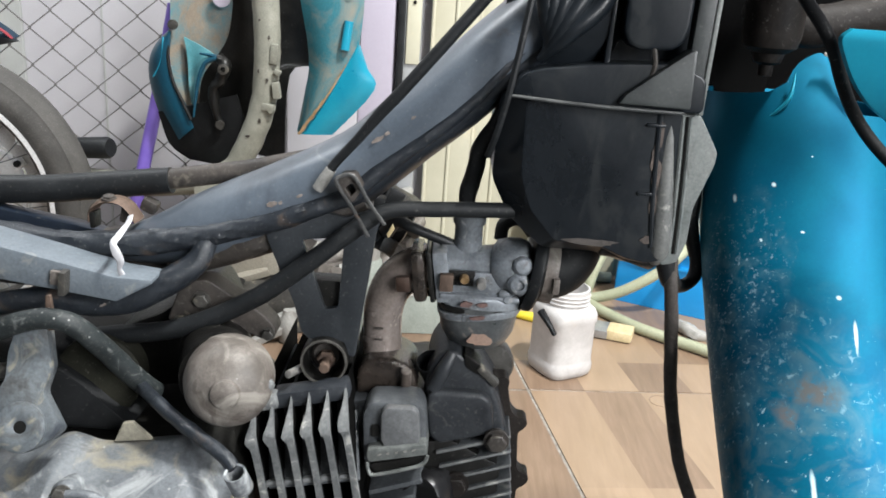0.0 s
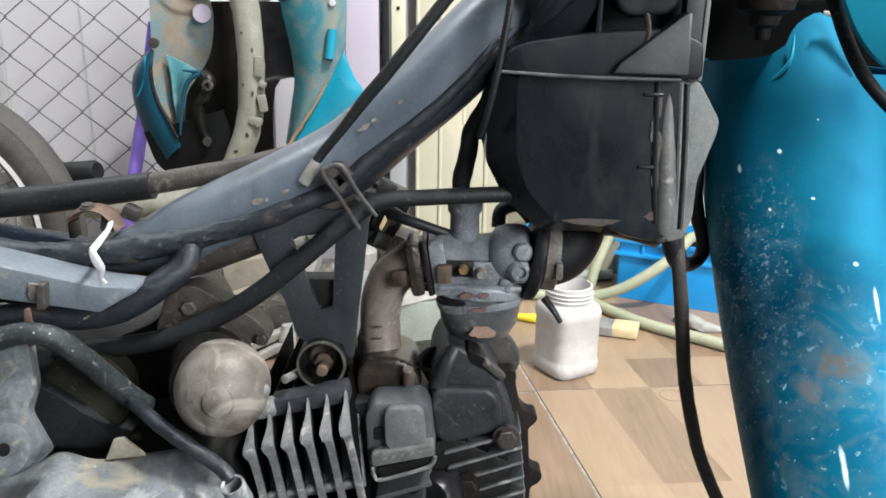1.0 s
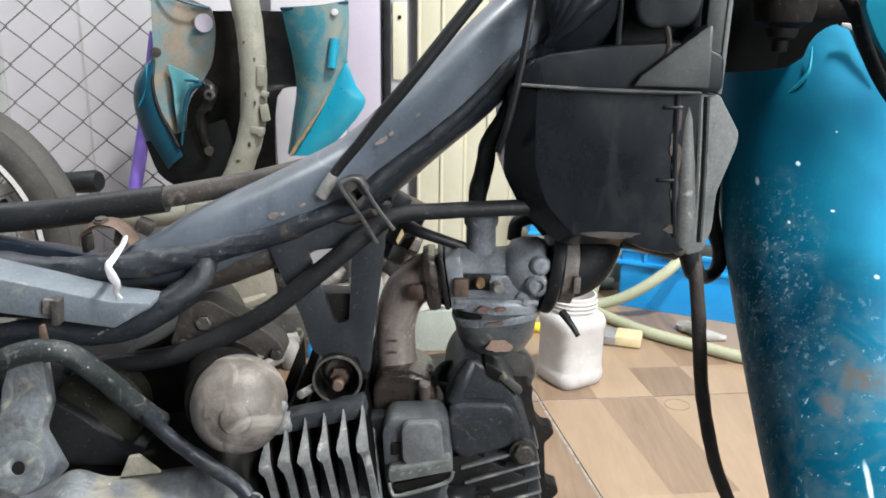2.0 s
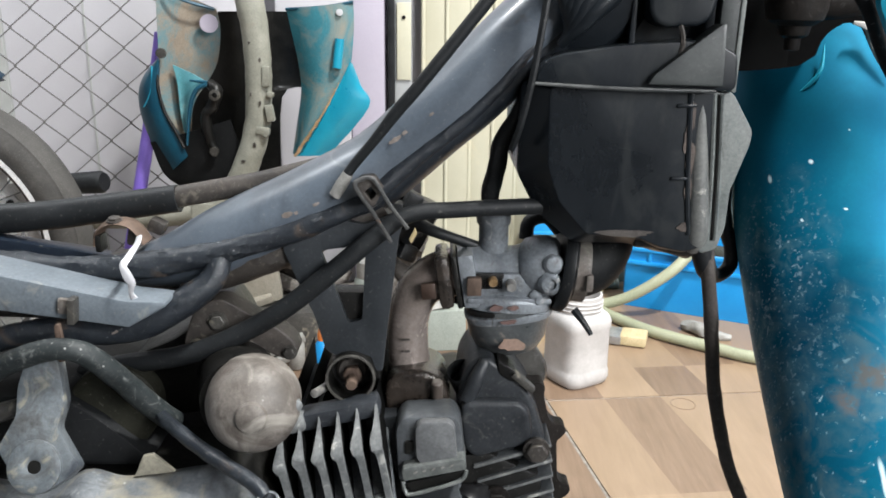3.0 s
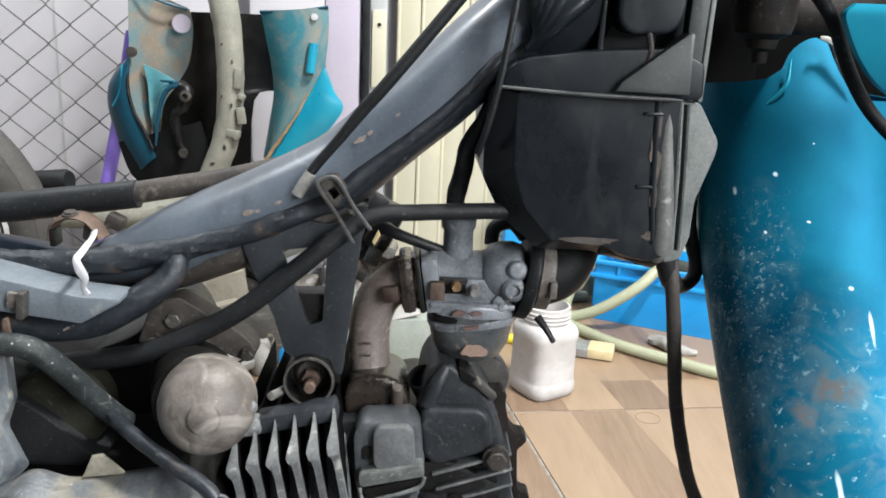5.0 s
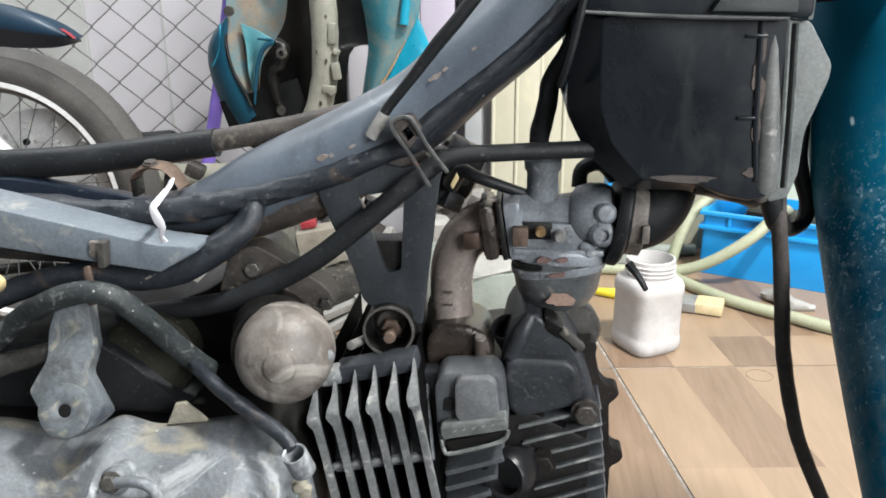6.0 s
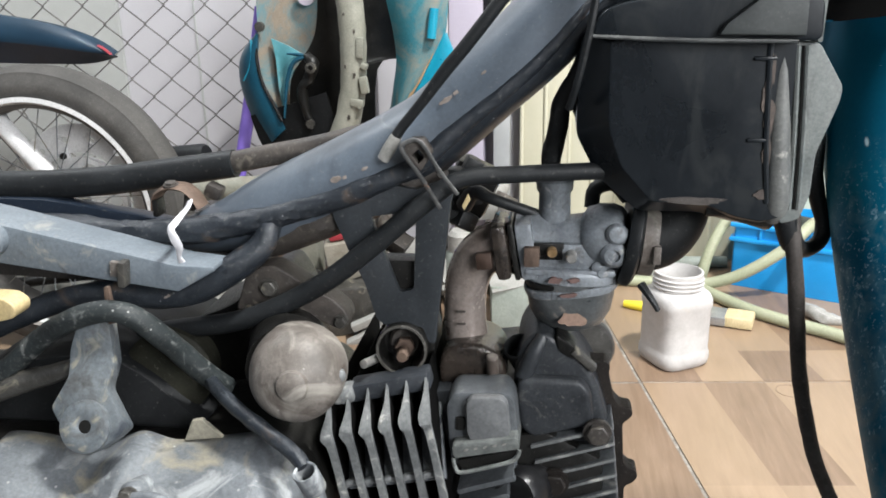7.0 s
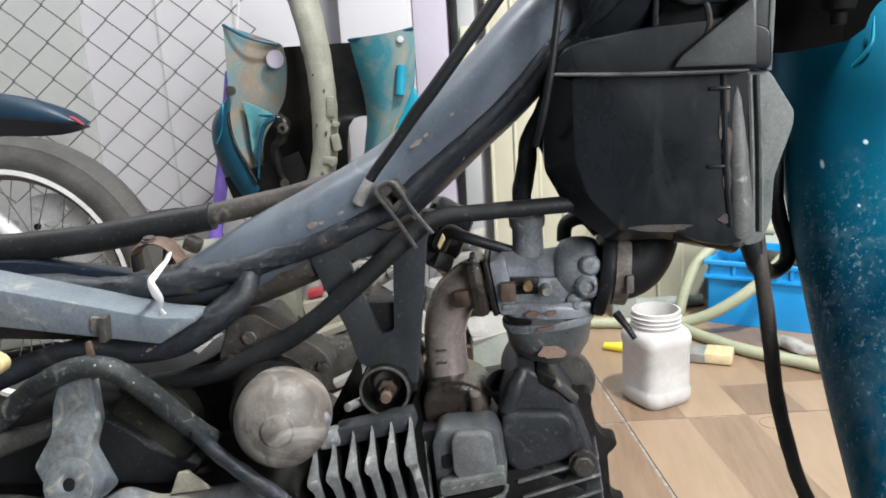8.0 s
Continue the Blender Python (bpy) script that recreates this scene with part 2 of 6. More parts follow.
    "teal_plain": surface("teal_plastic", ((0.005, 0.20, 0.31), (0.010, 0.29, 0.41)), 0.32, 0.0, 14, 0.05, smudge=((0.06, 0.2, 0.24), 0.25, 18), grit=0.08),
    "teal_pale": surface("faded_teal_plastic", ((0.08, 0.27, 0.31), (0.17, 0.38, 0.41)), 0.4, 0.0, 18, 0.1, smudge=((0.24, 0.23, 0.19), 0.40, 22)),
    "teal_dark": surface("dark_teal_plastic", ((0.004, 0.045, 0.080), (0.008, 0.085, 0.135)), 0.34, 0.0, 14, 0.08, specks=((0.35, 0.45, 0.48), 0.06, 70)),
    "dirty_inner": surface("mud_stained_teal_inner", ((0.17, 0.135, 0.10), (0.30, 0.25, 0.19)), 0.7, 0.0, 9, 0.3, smudge=((0.02, 0.16, 0.21), 0.60, 9), wear=((0.34, 0.20, 0.10), 0.12, 16), dust=0.5),
    "teal_inner": surface("stained_teal_inner", ((0.02, 0.16, 0.21), (0.05, 0.25, 0.30)), 0.6, 0.0, 9, 0.3, smudge=((0.24, 0.215, 0.17), 0.66, 9), wear=((0.36, 0.23, 0.12), 0.12, 16), dust=0.4),
    "beige": surface("chipped_beige_paint", ((0.22, 0.22, 0.18), (0.35, 0.345, 0.29)), 0.6, 0.0, 22, 0.4, wear=((0.07, 0.05, 0.04), 0.27, 30), smudge=((0.19, 0.16, 0.12), 0.36, 18)),
    "paint_chip": surface("bare_primer_chip", ((0.13, 0.105, 0.09), (0.32, 0.28, 0.25)), 0.7, 0.0, 160, 0.5, wear=((0.12, 0.06, 0.035), 0.3, 80)),
    "ochre": surface("ochre_mud_crust", ((0.24, 0.15, 0.07), (0.46, 0.33, 0.19)), 0.85, 0.0, 60, 0.7, wear=((0.14, 0.075, 0.04), 0.2, 60)),
    "wire": surface("galvanised_wire", ((0.12, 0.115, 0.108), (0.24, 0.232, 0.22)), 0.5, 0.2, 40, 0.2, wear=(RUST, 0.15, 30)),
    "wall": surface("pale_lilac_wall_paint", ((0.45, 0.438, 0.463), (0.50, 0.488, 0.512)), 0.75, 0.0, 3, 0.1, 12, smudge=((0.53, 0.515, 0.545), 0.2, 5), grit=0.08),
    "wall_grey": surface("grey_wall_render", ((0.37, 0.378, 0.37), (0.44, 0.45, 0.432)), 0.85, 0.0, 4, 0.2, 12, grit=0.08),
    # Lilac tone of the pale wall paint where it lies in shadow.
    "wall_shade": surface("wall_paint_in_shade", ((0.38, 0.345, 0.415), (0.43, 0.395, 0.465)), 0.75, 0.0, 4, 0.1, 12, grit=0.08),
    "cream": surface("cream_sheet_metal", ((0.42, 0.40, 0.30), (0.50, 0.48, 0.375)), 0.5, 0.0, 6, 0.1, smudge=((0.56, 0.50, 0.34), 0.3, 7), grit=0.08),
    "post_grey": surface("grey_steel_post", ((0.34, 0.35, 0.36), (0.44, 0.45, 0.45)), 0.5, 0.2, 10, 0.1, grit=0.08),
    "green_sheet": surface("pale_green_sheet", ((0.40, 0.45, 0.38), (0.48, 0.53, 0.45)), 0.6, 0.0, 6, 0.1, grit=0.08),
    "crate": surface("blue_crate_plastic", ((0.008, 0.22, 0.54), (0.014, 0.29, 0.65)), 0.38, 0.0, 10, 0.05, smudge=((0.03, 0.22, 0.52), 0.2, 12), grit=0.08),
    "hose_green": surface("olive_garden_hose", ((0.30, 0.32, 0.21), (0.40, 0.41, 0.29)), 0.5, 0.0, 14, 0.08, smudge=((0.26, 0.25, 0.18), 0.3, 12)),
    "bottle": surface("dusty_white_plastic", ((0.40, 0.385, 0.375), (0.53, 0.515, 0.505)), 0.55, 0.0, 30, 0.3, smudge=((0.42, 0.39, 0.36), 0.30, 26), wear=((0.24, 0.21, 0.18), 0.10, 40), grit=0.12),
    "bristle": surface("cream_bristles", ((0.50, 0.40, 0.22), (0.66, 0.55, 0.34)), 0.8, 0.0, 60, 0.5),
    "ferrule": surface("dull_steel", ((0.34, 0.35, 0.36), (0.5, 0.5, 0.5)), 0.4, 0.7, 40, 0.1),
    "steel": surface("bare_steel", ((0.42, 0.41, 0.39), (0.6, 0.58, 0.55)), 0.35, 0.75, 60, 0.2, smudge=((0.2, 0.15, 0.11), 0.2, 70)),
    "brass": surface("dirty_brass", ((0.30, 0.19, 0.09), (0.48, 0.33, 0.18)), 0.4, 0.6, 80, 0.2),
    "white": surface("white_plastic_tape", ((0.40, 0.40, 0.42), (0.54, 0.54, 0.56)), 0.5, 0.0, 40, 0.1, grit=0.08),
    "purple": surface("purple_plastic_pole", ((0.16, 0.10, 0.44), (0.24, 0.16, 0.56)), 0.35, 0.0, 12, 0.04, grit=0.08),
    "yellow": surface("yellow_plastic", ((0.66, 0.52, 0.02), (0.80, 0.66, 0.05)), 0.45, 0.0, 20, 0.05),
    "cream_plastic": surface("cream_grip_plastic", ((0.44, 0.34, 0.17), (0.56, 0.45, 0.25)), 0.55, 0.0, 20, 0.08),
    "red": surface("red_plastic", ((0.26, 0.02, 0.03), (0.36, 0.05, 0.06)), 0.35, 0.0, 20, 0.05, grit=0.08),
    "orange": surface("orange_plastic", ((0.55, 0.16, 0.04), (0.68, 0.24, 0.07)), 0.4, 0.0, 20, 0.05, grit=0.08),
    "tyre": surface("dusty_tyre_rubber", ((0.045, 0.043, 0.040), (0.095, 0.090, 0.084)), 0.75, 0.0, 20, 0.3, smudge=((0.11, 0.105, 0.095), 0.28, 14), dust=0.4),
    "rim": surface("worn_bright_metal", ((0.66, 0.66, 0.66), (0.86, 0.86, 0.86)), 0.30, 0.1, 20, 0.05),
    "navy": surface("navy_tail_paint", ((0.006, 0.022, 0.042), (0.010, 0.036, 0.064)), 0.50, 0.0, 10, 0.03, spec=0.4, coat=0.1, grit=0.08),
    "navy_black": surface("navy_black_paint", ((0.006, 0.010, 0.018), (0.012, 0.020, 0.034)), 0.4, 0.0, 14, 0.1, dust=0.3),
    "white_dirty": surface("dusty_white_scrap", ((0.27, 0.265, 0.245), (0.44, 0.43, 0.405)), 0.6, 0.0, 20, 0.2, smudge=((0.20, 0.19, 0.165), 0.35, 26)),
    "packing_cream": surface("stained_cream_card", ((0.24, 0.215, 0.17), (0.40, 0.37, 0.31)), 0.8, 0.0, 18, 0.2, smudge=((0.17, 0.145, 0.11), 0.40, 22)),
    "grey_green": surface("grey_green_card", ((0.25, 0.28, 0.25), (0.34, 0.37, 0.33)), 0.7, 0.0, 14, 0.1),
    "tile_light": surface("light_wood_print_tile", ((0.240, 0.166, 0.107), (0.312, 0.223, 0.150)), 0.36, 0.0, 6, 0.03, 5, vary=0.07, grain=(9, 1.2, 1), smudge=((0.36, 0.26, 0.18), 0.14, 8), grit=0.08),
    "tile_dark": surface("brown_wood_print_tile", ((0.148, 0.095, 0.061), (0.236, 0.164, 0.113)), 0.36, 0.0, 7, 0.03, 5, vary=0.06, grain=(12, 1.0, 1), smudge=((0.25, 0.175, 0.12), 0.3, 9), grit=0.08),
    # Dark colour of the added floor, chosen to return little light.
    "concrete": surface("dark_unseen_floor", ((0.035, 0.034, 0.033), (0.085, 0.083, 0.080)), 0.7, 0.0, 5, 0.2, 10, smudge=((0.02, 0.02, 0.02), 0.3, 4)),
    "grout": surface("dirty_grout", ((0.14, 0.12, 0.10), (0.46, 0.43, 0.39)), 0.9, 0.0, 60, 0.5),
    # For unseen walls and ceiling, kept dim to limit bounced light.
    "plaster": surface("dim_plaster", ((0.17, 0.17, 0.17), (0.21, 0.21, 0.21)), 0.9, 0.0, 3, 0.1, 12, grit=0.08),
}


def mudguard_paint():
    """Teal paint with a chipped side, long scratches and one brown scraped spot."""
    m = surface("scratched_teal_paint", ((0.001, 0.086, 0.170), (0.0015, 0.165, 0.250)), 0.46, 0.50, 7, 0.03, smudge=((0.004, 0.12, 0.17), 0.15, 14), specks=((0.40, 0.55, 0.60), 0.035, 150), spec=0.2, grit=0.1)
    nt = m.node_tree
    N, L = nt.nodes, nt.links
    bsdf = N["Principled BSDF"]
    base = bsdf.inputs["Base Color"].links[0].from_socket
    tex = N.new("ShaderNodeTexCoord")

    def field(centre, size, a, b):
        mp = N.new("ShaderNodeMapping")
        mp.inputs["Location"].default_value = [-c / s for c, s in zip(centre, size)]
        mp.inputs["Scale"].default_value = [1 / s for s in size]
        n = N.new("ShaderNodeTexNoise")
        n.inputs["Scale"].default_value, n.inputs["Detail"].default_value = 55, 6
        L.new(tex.outputs["Object"], n.inputs["Vector"])
        L.new(tex.outputs["Object"], mp.inputs["Vector"])
        ln = N.new("ShaderNodeVectorMath")
        ln.operation = "LENGTH"
        L.new(mp.outputs[0], ln.inputs[0])
        ad = N.new("ShaderNodeMath")
        ad.operation = "MULTIPLY_ADD"
        L.new(n.outputs["Fac"], ad.inputs[0])
        ad.inputs[1].default_value = 1.5
        L.new(ln.outputs["Value"], ad.inputs[2])
        mr = N.new("ShaderNodeMapRange")
        mr.inputs["From Min"].default_value, mr.inputs["From Max"].default_value = a, b
        mr.inputs["To Min"].default_value, mr.inputs["To Max"].default_value = 1, 0
        L.new(ad.outputs[0], mr.inputs["Value"])
        return mr.outputs[0]

    def over(fac, colour, below):
        x = N.new("ShaderNodeMix")
        x.data_type = "RGBA"
        L.new(fac, x.inputs[0])
        L.new(below, x.inputs[6])
        x.inputs[7].default_value = rgb(colour)
        return x.outputs[2]

    def times(a, b):
        x = N.new("ShaderNodeMath")
        x.operation = "MULTIPLY"
        L.new(a, x.inputs[0])
        L.new(b, x.inputs[1])
        return x.outputs[0]

    def flecks(scale, a, b, distort=0.0):
        n = N.new("ShaderNodeTexNoise")
        n.inputs["Scale"].default_value, n.inputs["Detail"].default_value, n.inputs["Roughness"].default_value, n.inputs["Distortion"].default_value = scale, 4, 0.6, distort
        L.new(tex.outputs["Object"], n.inputs["Vector"])
        mr = N.new("ShaderNodeMapRange")
        mr.inputs["From Min"].default_value, mr.inputs["From Max"].default_value = a, b
        L.new(n.outputs["Fac"], mr.inputs["Value"])
        return mr.outputs[0]

    def dots(scale, size, keep, stretch=(1, 1, 1)):
        """Small separate chips: some cells of a cell pattern, each with its own size."""
        mp = N.new("ShaderNodeMapping")
        mp.inputs["Scale"].default_value = stretch
        L.new(tex.outputs["Object"], mp.inputs["Vector"])
        v = N.new("ShaderNodeTexVoronoi")
        v.inputs["Scale"].default_value = scale
        L.new(mp.outputs[0], v.inputs["Vector"])
        sep = N.new("ShaderNodeSeparateColor")
        L.new(v.outputs["Color"], sep.inputs[0])
        wob = N.new("ShaderNodeTexNoise")
        wob.inputs["Scale"].default_value, wob.inputs["Detail"].default_value = scale * 3, 3
        L.new(tex.outputs["Object"], wob.inputs["Vector"])
        far = N.new("ShaderNodeMath")
        far.operation = "MULTIPLY_ADD"
        L.new(wob.outputs["Fac"], far.inputs[0])
        far.inputs[1].default_value = size * 1.6
        L.new(v.outputs["Distance"], far.inputs[2])
        reach = N.new("ShaderNodeMapRange")
        reach.inputs["From Min"].default_value, reach.inputs["From Max"].default_value = keep, 1.0
        reach.inputs["To Min"].default_value, reach.inputs["To Max"].default_value = 0.0, size * 2.4
        L.new(sep.outputs[0], reach.inputs["Value"])
        gap = N.new("ShaderNodeMath")
        gap.operation = "SUBTRACT"
        L.new(reach.outputs[0], gap.inputs[0])
        L.new(far.outputs[0], gap.inputs[1])
        mr = N.new("ShaderNodeMapRange")
        mr.inputs["From Min"].default_value, mr.inputs["From Max"].default_value = 0.0, size * 0.5
        L.new(gap.outputs[0], mr.inputs["Value"])
        return mr.outputs[0]

    bare = []

    def scrape(fac, colour, below):
        bare.append(fac)
        return over(fac, colour, below)

    side = field((0.203, 0.538, 0.438), (0.028, 0.052, 0.072), 1.1, 2.3)
    low = field((0.225, 0.470, 0.385), (0.060, 0.070, 0.080), 1.2, 2.2)
    col = over(times(side, flecks(60, 0.48, 0.70, 0.5)), (0.12, 0.23, 0.28), base)
    col = scrape(times(side, flecks(260, 0.59, 0.67, 0.6)), (0.24, 0.36, 0.43), col)
    col = scrape(times(low, flecks(150, 0.62, 0.70, 0.8)), (0.22, 0.38, 0.45), col)
    col = scrape(times(side, dots(520, 0.24, 0.36)), (0.21, 0.35, 0.43), col)
    col = scrape(times(side, dots(300, 0.20, 0.68, (1.0, 1.0, 0.6))), (0.26, 0.40, 0.48), col)
    col = scrape(times(low, dots(380, 0.20, 0.74, (1.0, 1.0, 0.5))), (0.20, 0.37, 0.46), col)
    col = over(times(low, flecks(38, 0.42, 0.66, 1.4)), (0.070, 0.150, 0.195), col)
    col = scrape(times(field((0.245, 0.480, 0.421), (0.018, 0.03, 0.013), 1.15, 1.75), flecks(160, 0.30, 0.55)), (0.074, 0.080, 0.082), col)
    col = scrape(times(field((0.230, 0.476, 0.406), (0.012, 0.02, 0.008), 1.15, 1.75), flecks(160, 0.30, 0.55)), (0.085, 0.092, 0.10), col)
    for x, y, z, w, h in ((0.273, 0.496, 0.455, 0.0016, 0.014), (0.240, 0.441, 0.372, 0.0020, 0.013), (0.228, 0.566, 0.535, 0.0017, 0.0019), (0.208, 0.579, 0.520, 0.0011, 0.0034), (0.244, 0.536, 0.509, 0.0016, 0.0009), (0.264, 0.516, 0.474, 0.0019, 0.0014), (0.221, 0.543, 0.499, 0.0010, 0.0013), (0.250, 0.560, 0.556, 0.0010, 0.0010)):
        col = scrape(field((x, y, z), (w, 0.02, h), 1.2, 1.7), (0.48, 0.64, 0.69), col)
    shine = bsdf.inputs["Metallic"].default_value
    total = bare[0]
    for fac in bare[1:]:
        top = N.new("ShaderNodeMath")
        top.operation = "MAXIMUM"
        L.new(total, top.inputs[0])
        L.new(fac, top.inputs[1])
        total = top.outputs[0]
    dull = N.new("ShaderNodeMapRange")
    dull.inputs["To Min"].default_value, dull.inputs["To Max"].default_value = shine, 0.0
    L.new(total, dull.inputs["Value"])
    L.new(dull.outputs[0], bsdf.inputs["Metallic"])
    L.new(col, bsdf.inputs["Base Color"])
    return m


M["teal"] = mudguard_paint()


# ---- building helpers ----
def thing(name, at, label, category, group="", kind=""):
    ob = new(name)
    ob.location = at
    ob.empty_display_size = 0.02
    return tagged(ob, label, category, group, kind)


def part(name, bm, material, parent=None, label="", smooth=40):
    me = bpy.data.meshes.new(name)
    bmesh.ops.recalc_face_normals(bm, faces=bm.faces[:])
    bm.to_mesh(me)
    bm.free()
    me.materials.append(M[material])
    if smooth:
        me.polygons.foreach_set("use_smooth", [True] * len(me.polygons))
        me.set_sharp_from_angle(angle=radians(smooth))
    ob = new(name, me)
    if parent is not None:
        ob.parent = parent
        if parent.type == "EMPTY":
            ob.matrix_parent_inverse = Matrix.Translation(-Vector(parent.location))
    return tagged(ob, label)


def whole(name, bm, material, label, category, group="", kind="", smooth=40):
    return tagged(part(name, bm, material, None, label, smooth), "", category, group, kind)


def join(*bms):
    out = bms[0]
    for b in bms[1:]:
        me = bpy.data.meshes.new("tmp")
        b.to_mesh(me)
        b.free()
        out.from_mesh(me)
        bpy.data.meshes.remove(me)
    return out


def bevelled(bm, width, seg=2, angle=30):
    if width:
        es = [e for e in bm.edges if len(e.link_faces) == 2 and e.calc_face_angle(0) > radians(angle)]
        bmesh.ops.bevel(bm, geom=es, offset=width, segments=seg, profile=0.6, affect="EDGES", clamp_overlap=True)
    return bm


def box(c, s, bevel=0.0, rot=(0, 0, 0), seg=2):
    bm = bmesh.new()
    bmesh.ops.create_cube(bm, size=1)
    bmesh.ops.scale(bm, vec=s, verts=bm.verts)
    bevelled(bm, bevel, seg)
    bmesh.ops.transform(bm, matrix=pose(*c, *rot), verts=bm.verts)
    return bm


def plate(outline, y0, y1, bevel=0.0, holes=(), seg=2):
    """A plate with its outline in x and z, from y0 (near) to y1 (far)."""
    bm = bmesh.new()
    edges = []
    for loop in (outline, *holes):
        vs = [bm.verts.new((x, y0, z)) for x, z in loop]
        edges += [bm.edges.new((vs[i - 1], vs[i])) for i in range(len(vs))]
    if holes:
        bmesh.ops.triangle_fill(bm, use_beauty=True, use_dissolve=True, edges=edges)
    else:
        bm.faces.new(bm.verts[:])
    ext = bmesh.ops.extrude_face_region(bm, geom=bm.faces[:])
    bmesh.ops.translate(bm, vec=(0, y1 - y0, 0), verts=[g for g in ext["geom"] if isinstance(g, bmesh.types.BMVert)])
    bmesh.ops.recalc_face_normals(bm, faces=bm.faces[:])
    return bevelled(bm, bevel, seg)


def rounded(outline, r, n=4):
    """The outline with its corners rounded."""
    out, k = [], len(outline)
    for i in range(k):
        a, b, c = (Vector(outline[(i + j) % k]) for j in (-1, 0, 1))
        ra = min(r, (a - b).length * 0.45, (c - b).length * 0.45)
        p, q = b + (a - b).normalized() * ra, b + (c - b).normalized() * ra
        for j in range(n + 1):
            t = j / n
            v = p * (1 - t) ** 2 + b * 2 * t * (1 - t) + q * t * t
            out.append((v.x, v.y))
    return out


def spline(pts, n=6):
    pts = [Vector(p) for p in pts]
    out = []
    for i in range(len(pts) - 1):
        p0, p1, p2, p3 = pts[max(i - 1, 0)], pts[i], pts[i + 1], pts[min(i + 2, len(pts) - 1)]
        for j in range(n):
            t = j / n
            out.append(0.5 * (2 * p1 + (p2 - p0) * t + (2 * p0 - 5 * p1 + 4 * p2 - p3) * t * t + (3 * p1 - p0 - 3 * p2 + p3) * t**3))
    return out + [pts[-1]]


def tube(pts, r, seg=14, n=6, caps=True, flat=1.0, lump=0.0, up=(0, 1, 0)):
    """A swept round (or, with flat, oval) bar; r is one radius or one for each point. flat scales it along up."""
    rs = [r] * len(pts) if isinstance(r, (int, float)) else list(r)
    line = spline(pts, n)
    rads = [v.x for v in spline([(q, 0, 0) for q in rs], n)]
    bm, rings = bmesh.new(), []
    for i, p in enumerate(line):
        d = (line[min(i + 1, len(line) - 1)] - line[max(i - 1, 0)]).normalized()
        u = Vector(up) - d * d.dot(Vector(up))
        if u.length < 1e-3:
            u = Vector((1, 0, 0)) - d * d.x
        u.normalize()
        w = d.cross(u)
        ring = []
        for k in range(seg):
            a = 2 * math.pi * k / seg
            q = rads[i] * (1 + (lump * noise.noise((p + w * math.cos(a) * 0.02) * 90 + Vector((k * 0.7, 0, 0))) if lump else 0))
            ring.append(bm.verts.new(p + u * math.cos(a) * q * flat + w * math.sin(a) * q))
        rings.append(ring)
    for a, b in zip(rings, rings[1:]):
        for k in range(seg):
            bm.faces.new((a[k], a[(k + 1) % seg], b[(k + 1) % seg], b[k]))
    if caps:
        bm.faces.new(rings[0][::-1])
        bm.faces.new(rings[-1])
    return bm


def turned(profile, at, axis=(0, -1, 0), seg=32, scale=(1, 1, 1), caps=True):
    """A turned form: profile of (radius, height along axis) from the point at."""
    bm, rings = bmesh.new(), []
    for r, h in profile:
        if r < 1e-5:
            rings.append([bm.verts.new((0, 0, h))])
        else:
            rings.append([bm.verts.new((r * math.cos(2 * math.pi * k / seg) * scale[0], r * math.sin(2 * math.pi * k / seg) * scale[1], h)) for k in range(seg)])
    for a, b in zip(rings, rings[1:]):
        for k in range(seg):
            f = [a[k % len(a)], a[(k + 1) % len(a)], b[(k + 1) % len(b)], b[k % len(b)]]
            f = list(dict.fromkeys(f))
            if len(f) > 2:
                bm.faces.new(f)
    for ring in (rings[0], rings[-1]) if caps and profile[0] != profile[-1] else ():
        if len(ring) > 1:
            bm.faces.new(ring)
    m = Vector(axis).to_track_quat("Z", "Y").to_matrix().to_4x4()
    bmesh.ops.transform(bm, matrix=Matrix.Translation(at) @ m, verts=bm.verts)
    return bm


def bolt(at, r, h, axis=(0, -1, 0)):
    """A hexagon head on a washer."""
    return join(turned(((r * 1.25, -h * 0.3), (r * 1.25, h * 0.2)), at, axis, 18), turned(((r, 0), (r, h * 0.85), (r * 0.85, h)), at, axis, 6))


def patch(left, right, y_left, y_right, bulge=0.0, thick=0.004, cols=10, n=4):
    """A curved sheet between two edges in x and z; bulge moves its middle along y."""
    a, b = spline([(x, 0, z) for x, z in left], n), spline([(x, 0, z) for x, z in right], n)
    bm, grid = bmesh.new(), []
    for p, q in zip(a, b):
        row = []
        for c in range(cols + 1):
            s = c / cols
            v = p.lerp(q, s)
            v.y = y_left * (1 - s) + y_right * s + bulge * 4 * s * (1 - s)
            row.append(bm.verts.new(v))
        grid.append(row)
    faces = [bm.faces.new((r0[c], r0[c + 1], r1[c + 1], r1[c])) for r0, r1 in zip(grid, grid[1:]) for c in range(cols)]
    bmesh.ops.recalc_face_normals(bm, faces=faces)
    ext = bmesh.ops.extrude_face_region(bm, geom=faces)
    bmesh.ops.translate(bm, vec=(0, thick, 0), verts=[g for g in ext["geom"] if isinstance(g, bmesh.types.BMVert)])
    return bm


def circle(cx, cz, r, n=20, rz=None):
    return [(cx + r * math.cos(2 * math.pi * k / n), cz + (rz or r) * math.sin(2 * math.pi * k / n)) for k in range(n)]


def at_y(pts, y):
    return [(x, y, z) for x, z in pts]


